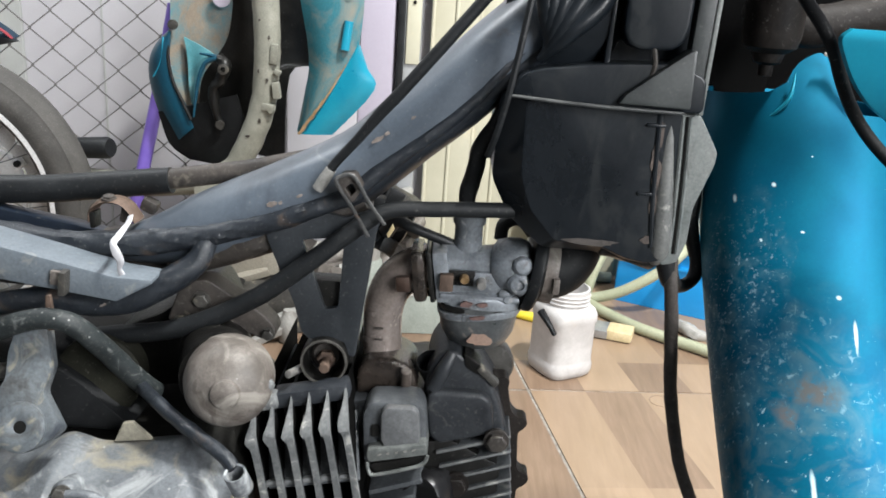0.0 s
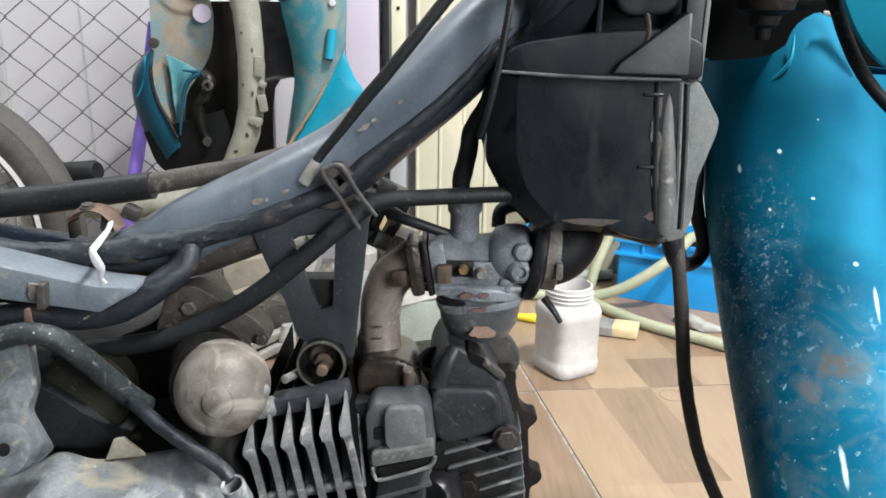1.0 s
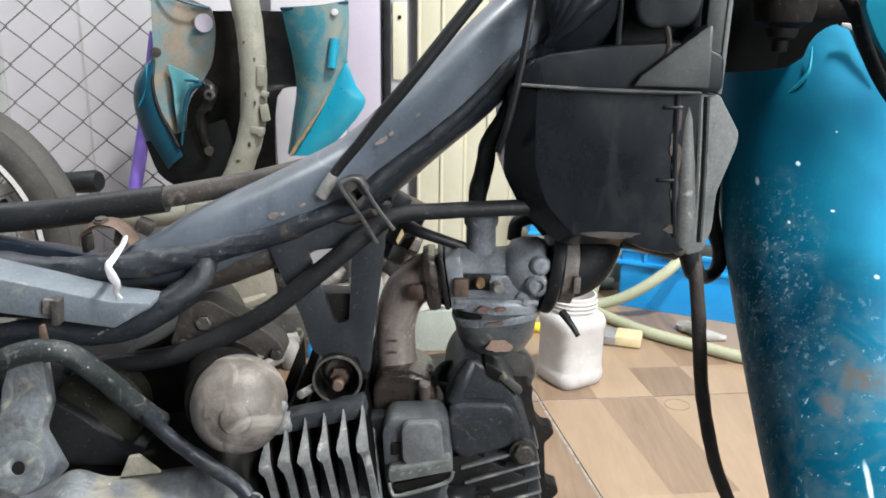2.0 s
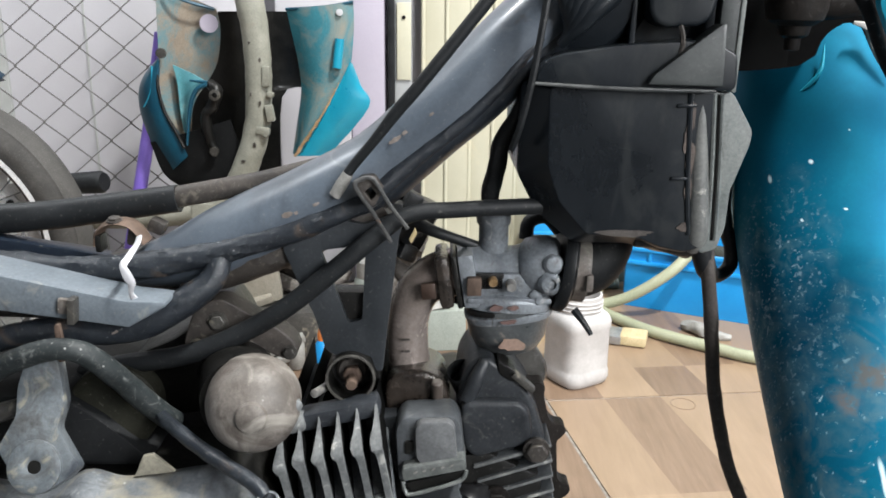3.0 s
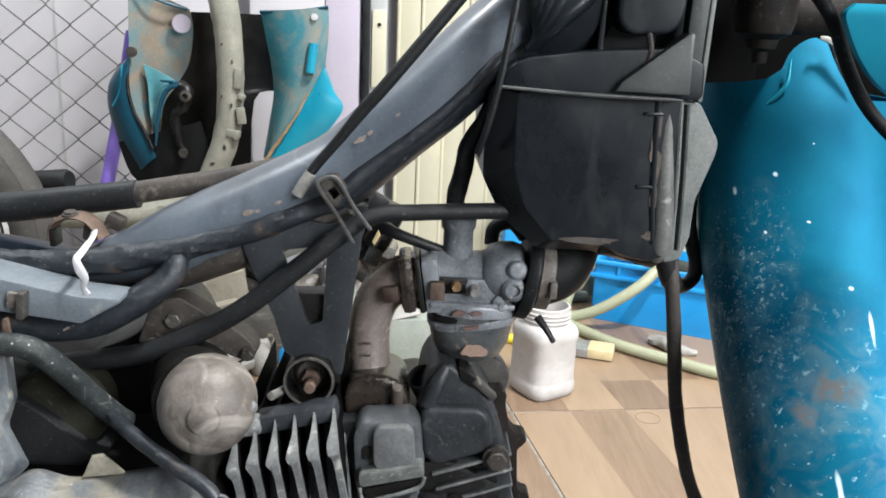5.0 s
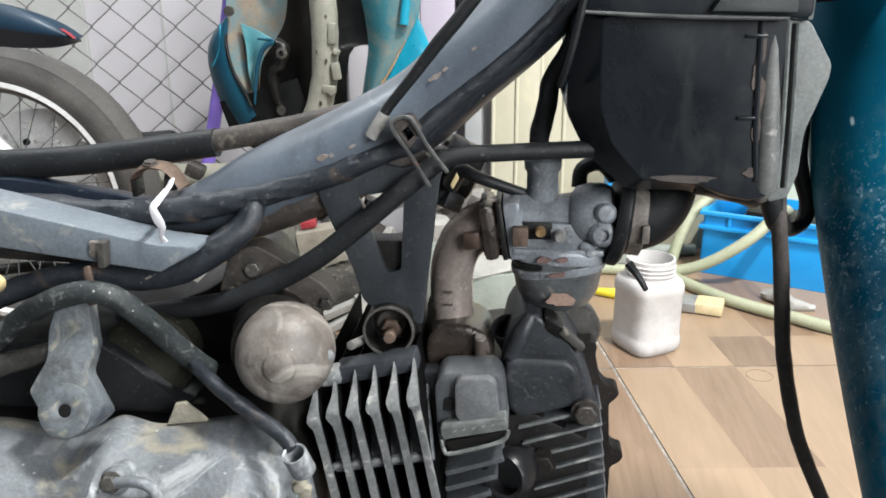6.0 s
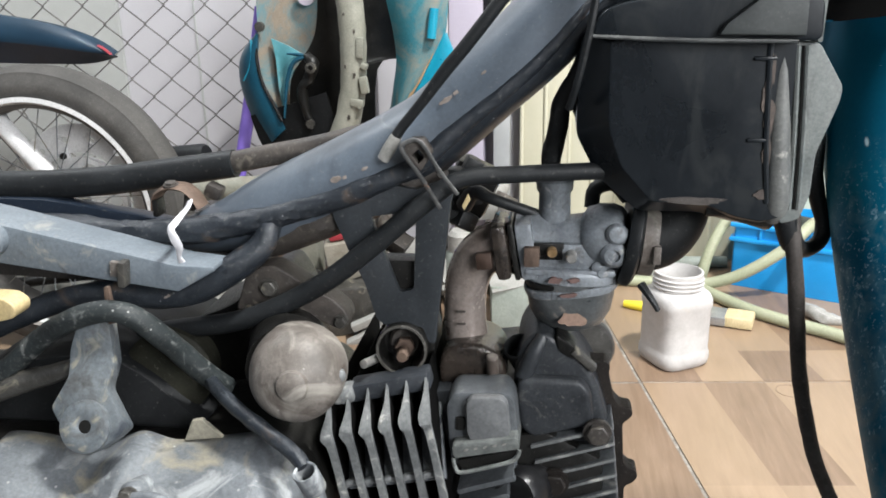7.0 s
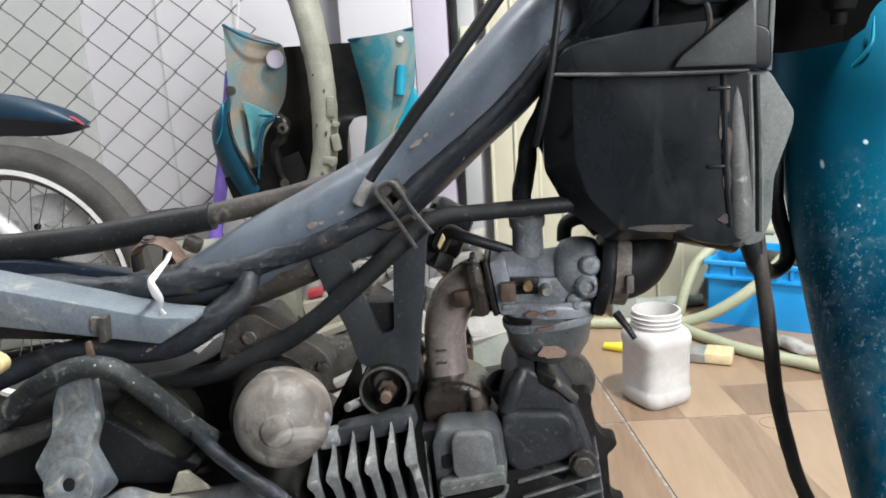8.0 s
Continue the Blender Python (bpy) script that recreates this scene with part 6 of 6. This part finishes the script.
part("flange", turned(((0.030, -0.003), (0.0325, 0.0), (0.0325, 0.004), (0.030, 0.006), (0.02, 0.006)), (0.0715, 0.583, 0.4555), (1, 0, -0.16), 36), "rubber", boot)
part("clamp", turned(((0.0238, -0.0048), (0.0245, -0.0045), (0.0245, 0.0045), (0.0238, 0.0048)), (0.0835, 0.583, 0.4545), (1, 0, -0.10), 36), "starter", boot, "dull metal hose clamp")
part("clamp_screw", box((0.0875, 0.5585, 0.4510), (0.005, 0.006, 0.012), 0.0015), "starter", boot)
part("clamp_tail", tube([(0.079, 0.562, 0.430), (0.085, 0.556, 0.423), (0.090, 0.555, 0.415)], [0.0030, 0.0022, 0.0018], 8, 3), "rubber", boot)

# air box
BOX_BACK = rounded([(0.036, 0.586), (0.035, 0.528), (0.048, 0.503), (0.073, 0.4815), (0.108, 0.4815), (0.127, 0.476), (0.1425, 0.4735), (0.1545, 0.478), (0.1515, 0.586)], 0.004)
BOX_FRONT = rounded([(0.0520, 0.584), (0.0530, 0.535), (0.0610, 0.5125), (0.0795, 0.4915), (0.108, 0.4915), (0.127, 0.4835), (0.1425, 0.4805), (0.1535, 0.484), (0.1515, 0.584)], 0.004)
bm = bmesh.new()
rings = [[bm.verts.new((x, y, z)) for x, z in outline] for outline, y in ((BOX_FRONT, 0.535), (BOX_BACK, 0.552), (BOX_BACK, 0.65))]
for a, b in zip(rings, rings[1:]):
    for k in range(len(a)):
        bm.faces.new((a[k], a[(k + 1) % len(a)], b[(k + 1) % len(a)], b[k]))
bm.faces.new(rings[0])
bm.faces.new(rings[-1])
bmesh.ops.recalc_face_normals(bm, faces=bm.faces[:])
airbox = part("air_box", bevelled(bm, 0.0105, 6, 14), "plastic", bike, "worn black plastic air filter box")
part("front_groove", tube([(0.1375, 0.5352, 0.582), (0.1400, 0.5348, 0.53), (0.1440, 0.5352, 0.492)], 0.0018, 8, 3), "plastic", airbox)
part("front_edge", tube([(0.1450, 0.540, 0.582), (0.1480, 0.5385, 0.53), (0.1505, 0.5385, 0.494), (0.1500, 0.546, 0.481)], [0.0045, 0.0062, 0.0074, 0.006], 14, 5), "edge_pale", airbox, "whitened scuffed edge")
for z in (0.5285, 0.5735):
    part("clip_lug", box((0.1355, 0.5352, z), (0.012, 0.004, 0.0022), 0.001), "plastic", airbox)
part("scuff", blotch(0.1390, 0.566, 0.005, 0.022, 0.5345, 5, 0.0003), "scuffed", airbox)
part("scuff", blotch(0.1405, 0.541, 0.005, 0.024, 0.5345, 7, 0.0003), "scuffed", airbox)
part("scuff", blotch(0.142, 0.497, 0.012, 0.006, 0.5345, 9, 0.0003), "scuffed", airbox)
part("scuff", blotch(0.1375, 0.553, 0.004, 0.014, 0.5345, 5, 0.0003), "scuffed", airbox, "bare brown scuff mark")
part("scuff", blotch(0.1410, 0.5215, 0.005, 0.016, 0.5345, 6, 0.0003), "scuffed", airbox, "bare brown scuff mark")
part("scuff", blotch(0.104, 0.4925, 0.036, 0.0045, 0.5348, 15, 0.0002, -0.02), "perished_rubber", airbox)
part("bottom_mould", tube([(0.112, 0.545, 0.486), (0.128, 0.545, 0.486), (0.142, 0.547, 0.481), (0.150, 0.552, 0.476)], [0.005, 0.007, 0.007, 0.005], 12, 4, lump=0.15), "grease_shade", airbox)
lid = part("lid", plate(rounded([(0.1465, 0.5825), (0.1640, 0.5815), (0.1785, 0.558), (0.178, 0.550), (0.1685, 0.520), (0.1680, 0.496), (0.1635, 0.4815), (0.1525, 0.4785), (0.1500, 0.50)], 0.003), 0.5375, 0.64, 0.004, seg=3), "plastic_grey", airbox, "scuffed grey plastic side lid")
for x in (0.1525, 0.1575):
    part("lid_seam", tube([(x, 0.5368, 0.580), (x + 0.003, 0.5366, 0.53), (x + 0.0045, 0.5368, 0.488)], 0.0014, 6, 3), "plastic_grey", airbox)
part("lid_gap", tube([(x - 0.0022, 0.5372, 0.580), (x + 0.0008, 0.5370, 0.53), (x + 0.0023, 0.5372, 0.488)], 0.0008, 6, 3), "grease_shade", airbox)
cover = part("air_duct", plate(rounded([(0.0405, 0.5865), (0.047, 0.600), (0.058, 0.604), (0.098, 0.610), (0.115, 0.611), (0.143, 0.613), (0.162, 0.605), (0.163, 0.583), (0.118, 0.5835), (0.080, 0.5845)], 0.005), 0.530, 0.64, 0.004, seg=3), "plastic", bike, "black plastic upper air duct with a lip")
part("lip", tube([(0.0395, 0.530, 0.5865), (0.080, 0.527, 0.5845), (0.118, 0.527, 0.5835), (0.150, 0.528, 0.5830)], [0.0010, 0.0013, 0.0013, 0.0010], 8, 4), "lip_grey", cover, "whitened scuffed lip")
part("upper_body", plate(rounded([(0.055, 0.600), (0.060, 0.70), (0.165, 0.70), (0.165, 0.60)], 0.006), 0.556, 0.66, 0.008, seg=3), "plastic", cover)
for k in range(5):
    part("rib", tube([(0.058 + 0.002 * k, 0.545, 0.608 + 0.001 * k), (0.074 - 0.004 * k, 0.538, 0.626 + 0.004 * k), (0.096 - 0.010 * k, 0.542, 0.650 + 0.008 * k), (0.11 - 0.012 * k, 0.55, 0.70)], [0.003, 0.006, 0.0065, 0.0065], 12, 5), "plastic", cover)
part("hanging_cup", plate(rounded([(0.107, 0.70), (0.107, 0.630), (0.110, 0.623), (0.117, 0.6195), (0.138, 0.6205), (0.144, 0.625), (0.147, 0.634), (0.149, 0.70)], 0.004), 0.530, 0.556, 0.009, seg=4), "plastic", cover, "rounded black cup")
part("side_wire", tube([(0.050, 0.53, 0.66), (0.046, 0.528, 0.628), (0.040, 0.528, 0.589), (0.034, 0.532, 0.560), (0.030, 0.54, 0.545)], 0.0022, 8, 5), "rubber", cover, "thin black wire")
part("bulge", turned(((0.036, -0.03), (0.042, 0.0), (0.036, 0.012), (0.02, 0.018), (0, 0.019)), (0.073, 0.566, 0.640), (-0.4, -1, 0), 30), "plastic", cover)
part("gusset", plate([(0.108, 0.5868), (0.112, 0.593), (0.149, 0.622), (0.152, 0.622), (0.153, 0.586)], 0.524, 0.540, 0.0015), "plastic_mid", cover, "scuffed triangular gusset")
part("strut", plate([(0.1490, 0.584), (0.1515, 0.70), (0.163, 0.70), (0.1610, 0.584)], 0.532, 0.545, 0.002), "plastic_mid", cover)
part("strut_edge", box((0.1628, 0.534, 0.640), (0.0030, 0.006, 0.116), 0.001, (0, 1, 0)), "plastic_grey", cover)
part("rib", plate([(0.0985, 0.608), (0.1005, 0.66), (0.103, 0.66), (0.102, 0.608)], 0.540, 0.56, 0.001), "plastic", cover)
part("drip_wire", tube([(0.1265, 0.532, 0.622), (0.1285, 0.530, 0.612), (0.1275, 0.530, 0.604), (0.129, 0.530, 0.598)], 0.0016, 6, 4, lump=0.3), "brown_steel", cover, "rusty hooked wire")

# drain hose under the air box
drain = part("drain_hose", tube([(0.171, 0.58, 0.476), (0.1725, 0.576, 0.458), (0.1775, 0.576, 0.428), (0.1820, 0.576, 0.395), (0.1875, 0.576, 0.360), (0.1975, 0.576, 0.321), (0.2100, 0.576, 0.286), (0.25, 0.576, 0.205)], 0.0050, 14, 7, lump=0.08), "perished_rubber", bike, "long black rubber drain hose")
part("nipple", tube([(0.166, 0.578, 0.474), (0.1725, 0.580, 0.456), (0.1800, 0.588, 0.4480), (0.1890, 0.594, 0.4465), (0.1965, 0.600, 0.4510), (0.1985, 0.606, 0.462), (0.1935, 0.608, 0.478), (0.1905, 0.610, 0.497), (0.189, 0.612, 0.53)], [0.0075, 0.0075, 0.0056, 0.0050, 0.0050, 0.0052, 0.0054, 0.0056, 0.006], 12, 5, lump=0.1), "rubber", drain)

# front mudguard: a curved shell that comes forward towards its lower end, with a raised tab on its rim
RIM = [(0, 0.580), (180, 0.586), (200, 0.588), (220, 0.591), (232, 0.594), (240, 0.601), (244, 0.6125), (250, 0.6185), (257, 0.6226), (264, 0.6190), (267, 0.607), (273, 0.589), (280, 0.584), (360, 0.580)]


def guard_at(deg, z, inset=0.0):
    d = z - 0.45
    r = 0.077 - inset - 0.5 * max(0.0, z - 0.572) ** 1.3
    a = radians(deg)
    return Vector((0.2752 - 0.038 * d + 0.0716 * d * d + r * math.cos(a), 0.5705 + 0.738 * d - 1.2 * d * d + r * math.sin(a), z))


bm, shells = bmesh.new(), []
TURNS = [3.0 * k for k in range(120)]
for inset in (0.0, 0.0028):
    grid = []
    for j in range(37):
        f = j / 36
        grid.append([bm.verts.new(guard_at(a, 0.245 + (np.interp(a, *zip(*RIM)) - 0.245) * f, inset)) for a in TURNS])
    for r0, r1 in zip(grid, grid[1:]):
        for k in range(120):
            bm.faces.new((r0[k], r0[(k + 1) % 120], r1[(k + 1) % 120], r1[k]))
    shells.append(grid)
for e in (0, -1):
    for k in range(120):
        bm.faces.new((shells[0][e][k], shells[0][e][(k + 1) % 120], shells[1][e][(k + 1) % 120], shells[1][e][k]))
guard = part("front_mudguard", bm, "teal", bike, "scratched teal painted front mudguard", smooth=60)
part("worn_edge", tube([(0.2540, 0.5850, 0.6222), (0.2625, 0.5825, 0.6190), (0.2660, 0.5785, 0.6070), (0.2700, 0.5750, 0.5980), (0.2745, 0.5715, 0.5895)], [0.0012, 0.0022, 0.0018, 0.0014, 0.0008], 8, 5, lump=0.3), "white_dirty", guard, "worn white rim edge")
# Highlight along the crease, painted as a lighter teal line.
part("fold", tube([(0.2235, 0.5862, 0.5760), (0.2300, 0.5835, 0.5830), (0.2358, 0.5828, 0.5925), (0.2380, 0.5872, 0.6080)], [0.0004, 0.0013, 0.0014, 0.0004], 10, 6), "teal_plain", guard, "fold with its lit edge painted lighter")
part("fork_cover", patch([(0.2320, 0.6420), (0.2265, 0.6360), (0.2310, 0.6250), (0.2390, 0.6120), (0.2510, 0.5990), (0.2680, 0.5880)], [(0.34, 0.6420), (0.34, 0.6360), (0.34, 0.6250), (0.34, 0.6120), (0.34, 0.5990), (0.34, 0.5880)], 0.500, 0.480, -0.006, 0.006), "teal_plain", guard, "light teal fork cover")
part("brake_cable", tube([(0.200, 0.56, 0.690), (0.212, 0.535, 0.660), (0.2225, 0.518, 0.6400), (0.2300, 0.515, 0.6270), (0.2370, 0.515, 0.6125), (0.2460, 0.515, 0.5970), (0.2580, 0.515, 0.5820), (0.2730, 0.510, 0.5670), (0.30, 0.50, 0.545)], 0.0040, 12, 6), "boot_rubber", guard, "black control cable")
fork = part("steering_stem", turned(((0.020, 0.10), (0.020, 0.010), (0.018, 0.002), (0.011, -0.002), (0.0095, -0.008), (0.0052, -0.010), (0.0048, -0.0175), (0, -0.018)), (0.2215, 0.60, 0.6215), (0, 0, 1), 28), "stem_rust", bike, "dark rusty steering stem")
part("stem_arm", tube([(0.215, 0.62, 0.655), (0.245, 0.625, 0.640), (0.275, 0.63, 0.641), (0.33, 0.64, 0.655)], [0.016, 0.015, 0.015, 0.016], 14, 5, lump=0.15), "stem_rust", fork, "grimy cast fork arm")
# Black sheet put in so the gap behind the stem reads as shade.
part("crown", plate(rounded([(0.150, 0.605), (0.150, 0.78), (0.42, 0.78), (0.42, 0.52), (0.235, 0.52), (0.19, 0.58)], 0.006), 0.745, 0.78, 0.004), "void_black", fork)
# Unseen block added above view to cast shade on the mudguard's upper left.
part("steering_head", box((0.210, 0.60, 0.755), (0.100, 0.20, 0.11), 0.012), "grease_shade", fork, "unseen block that shades the mudguard")
# Second black sheet for the shade beside the air box.
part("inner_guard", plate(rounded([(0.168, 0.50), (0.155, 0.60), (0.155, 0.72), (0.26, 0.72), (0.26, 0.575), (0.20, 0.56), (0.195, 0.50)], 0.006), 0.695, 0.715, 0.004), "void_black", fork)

# cables on the frame
loom = part("wiring_loom", tube([(-0.262, 0.56, 0.382), (-0.230, 0.548, 0.393), (-0.177, 0.540, 0.406), (-0.126, 0.540, 0.431), (-0.087, 0.540, 0.461), (-0.057, 0.542, 0.486), (-0.034, 0.545, 0.501), (0.000, 0.548, 0.504), (0.052, 0.552, 0.506)], [0.0068, 0.0068, 0.0068, 0.0068, 0.0066, 0.0062, 0.0056, 0.0054, 0.0054], 16, 7), "rubber", bike, "black sheathed wiring loom")
clip = part("cable_clip", tube([(-0.045, 0.532, 0.486), (-0.056, 0.529, 0.506), (-0.0665, 0.527, 0.5225), (-0.064, 0.527, 0.5270), (-0.0555, 0.527, 0.5275), (-0.0455, 0.529, 0.511), (-0.0345, 0.532, 0.495)], 0.0014, 8, 5, flat=0.7), "clip_steel", bike, "grey rust-flecked wire cable clip")
part("clip_plate", plate(rounded([(-0.0665, 0.520), (-0.0645, 0.527), (-0.0555, 0.528), (-0.0500, 0.519), (-0.0560, 0.509)], 0.002), 0.530, 0.546, 0.0012, [rounded([(-0.0615, 0.5190), (-0.0570, 0.5225), (-0.0535, 0.5175), (-0.0575, 0.5135)], 0.001)]), "brown_steel", clip)
part("yellow_tag", plate([(-0.0345, 0.482), (-0.0305, 0.490), (-0.0290, 0.486), (-0.033, 0.479)], 0.553, 0.555, 0.0006), "cream_plastic", clip, "yellowed plastic tag")
thr = part("throttle_cable", tube([(-0.0735, 0.5425, 0.527), (-0.068, 0.5425, 0.5345), (-0.055, 0.5420, 0.550), (-0.041, 0.541, 0.568), (-0.028, 0.540, 0.583), (0.000, 0.54, 0.6175), (0.03, 0.54, 0.655)], [0.0032, 0.0032, 0.0033, 0.0040, 0.0040, 0.0040, 0.0040], 12, 6), "rubber", bike, "black throttle cable")
part("ferrule", tube([(-0.0815, 0.5435, 0.5135), (-0.0770, 0.5430, 0.5205), (-0.0725, 0.5425, 0.5280)], [0.0038, 0.0042, 0.0036], 14, 3), "white_dirty", thr, "pale metal cable end")
wires = part("ignition_wire", tube([(0.052, 0.57, 0.63), (0.047, 0.565, 0.60), (0.036, 0.565, 0.567), (0.027, 0.575, 0.545), (0.024, 0.58, 0.525), (0.020, 0.585, 0.505), (0.022, 0.585, 0.492)], [0.0035, 0.0035, 0.004, 0.006, 0.0065, 0.0065, 0.004], 12, 6, lump=0.15), "rubber", bike, "taped black wires to the carburettor")
part("slack_wire", tube([(0.030, 0.585, 0.55), (0.042, 0.59, 0.525), (0.052, 0.59, 0.508), (0.062, 0.585, 0.49)], 0.003, 8, 5), "rubber", wires)
part("lower_lead", tube([(-0.020, 0.602, 0.432), (-0.008, 0.600, 0.4290), (0.004, 0.600, 0.4245), (0.014, 0.603, 0.4200)], [0.0045, 0.0058, 0.0060, 0.0050], 10, 5, lump=0.15), "boot_rubber", wires)
part("choke_cable", tube([(-0.038, 0.60, 0.470), (-0.030, 0.590, 0.482), (-0.020, 0.582, 0.4805), (-0.008, 0.581, 0.4765), (0.014, 0.583, 0.4685)], [0.006, 0.0052, 0.0042, 0.0038, 0.0036], 10, 5), "rubber", wires)
for k, (x, z) in enumerate(((-0.046, 0.486), (-0.035, 0.492), (-0.048, 0.466), (-0.036, 0.472), (-0.040, 0.456))):
    part("connector", box((x, 0.612 + 0.006 * (k % 2), z), (0.013, 0.014, 0.016), 0.003, (0, 30 * k, 10 * k)), "rubber", wires)

# ---- scraps behind the engine ----
scrap = thing("storage_box", (-0.03, 1.52, 0), "grey-green card box with an open lid on the floor", "box")
part("body", box((-0.03, 1.53, 0.040), (0.125, 0.11, 0.080), 0.002, (0, 0, 6)), "grey_green", scrap)
part("lid_flap", box((-0.045, 1.50, 0.092), (0.10, 0.06, 0.003), 0.001, (24, -10, 14)), "white_dirty", scrap)
carton = thing("parts_carton", (-0.34, 1.47, 0), "open grimy carton of loose trim on the floor", "carton")
part("tray", box((-0.34, 1.47, 0.045), (0.20, 0.11, 0.09), 0.003, (0, 0, 16)), "grime", carton)
part("packing", join(box((-0.354, 1.50, 0.124), (0.086, 0.05, 0.066), 0.003, (0, -8, 10)), box((-0.350, 1.47, 0.098), (0.060, 0.02, 0.014), 0.002, (10, -14, 20))), "packing_cream", carton, "cream block of packing")
part("flap", box((-0.39, 1.42, 0.098), (0.07, 0.05, 0.003), 0.001, (30, 24, 10)), "grease_shade", carton)
part("lens", box((-0.378, 1.50, 0.163), (0.030, 0.030, 0.014), 0.005, (0, -10, 10)), "red", carton, "red plastic lamp lens")
for k, (x, y, z, a) in enumerate(((-0.292, 1.40, 0.040, 22), (-0.300, 1.39, 0.014, 26))):
    whole("trim_strip", box((x, y, z), (0.085, 0.018, 0.014), 0.003, (8, -a, 12)), "white_dirty", "white plastic trim strip lying on the floor", "trim", "loose trim strips")
can = thing("spray_can", (-0.135, 1.44, 0), "grey-green spray can with a dusty white cap on the floor", "can")
part("can_body", turned(((0.028, 0), (0.030, 0.004), (0.030, 0.155), (0.022, 0.165)), (-0.135, 1.44, 0), (0, 0, 1), 24), "grey_green", can)
part("can_cap", turned(((0.026, 0.160), (0.026, 0.190), (0.02, 0.197), (0, 0.198)), (-0.135, 1.44, 0), (0, 0, 1), 24), "white_dirty", can)
jar = turned(((0.014, 0), (0.016, 0.003), (0.016, 0.045), (0.009, 0.055), (0.009, 0.062)), (-0.268, 1.40, 0.0), (0, 0, 1), 18)
whole("small_jar", jar, "white_dirty", "small pale plastic jar on the floor", "jar")

for k, (x, y, w, d, h, a, lean) in enumerate(((-0.640, 1.535, 0.12, 0.05, 0.055, 24, 6), (-0.585, 1.475, 0.07, 0.035, 0.040, -18, -12), (-0.700, 1.560, 0.06, 0.04, 0.050, 50, 14))):
    whole("packing_scrap", placed(join(box((0, 0, h / 2), (w, d, h), 0.006), box((0.1 * w, 0.2 * d, h + 0.004), (0.7 * w, 0.5 * d, 0.010), 0.003, (lean, lean, 0))), pose(x, y, 0, 0, 0, a)), "white_dirty", "lump of dirty white packing foam on the floor", "packing", "packing scraps")
sheet = thing("paper_sheet", (-1.06, 1.56, 0), "rumpled pale paper sheet lying on the floor", "paper")
bm = bmesh.new()
rows = [[bm.verts.new((-1.30 + 0.045 * i + 0.01 * math.sin(3.0 * j), 1.50 + 0.035 * j, 0.004 + 0.030 * (0.5 + 0.5 * noise.noise(Vector((i * 0.45, j * 0.6, 3.0)))))) for i in range(12)] for j in range(6)]
for a, b in zip(rows, rows[1:]):
    for i in range(11):
        bm.faces.new((a[i], a[i + 1], b[i + 1], b[i]))
bmesh.ops.solidify(bm, geom=bm.faces[:], thickness=0.002)
part("paper", bm, "white_dirty", sheet, smooth=20)
whole("steel_bar", tube([(-1.12, 1.47, 0.045), (-0.90, 1.56, 0.050), (-0.72, 1.61, 0.045)], 0.011, 10, 3), "grease_shade", "greasy black steel bar lying across the paper", "bar")
glue = thing("glue_bottle", (-0.206, 1.30, 0), "small blue bottle with an orange cap on the floor", "bottle")
part("bottle_body", turned(((0.012, 0), (0.0135, 0.004), (0.0135, 0.084), (0.007, 0.095)), (-0.206, 1.30, 0), (0, 0, 1), 18), "crate", glue)
part("cap", turned(((0.007, 0), (0.007, 0.012), (0.004, 0.022), (0, 0.023)), (-0.206, 1.30, 0.095), (0, 0, 1), 14), "orange", glue, "orange cap")
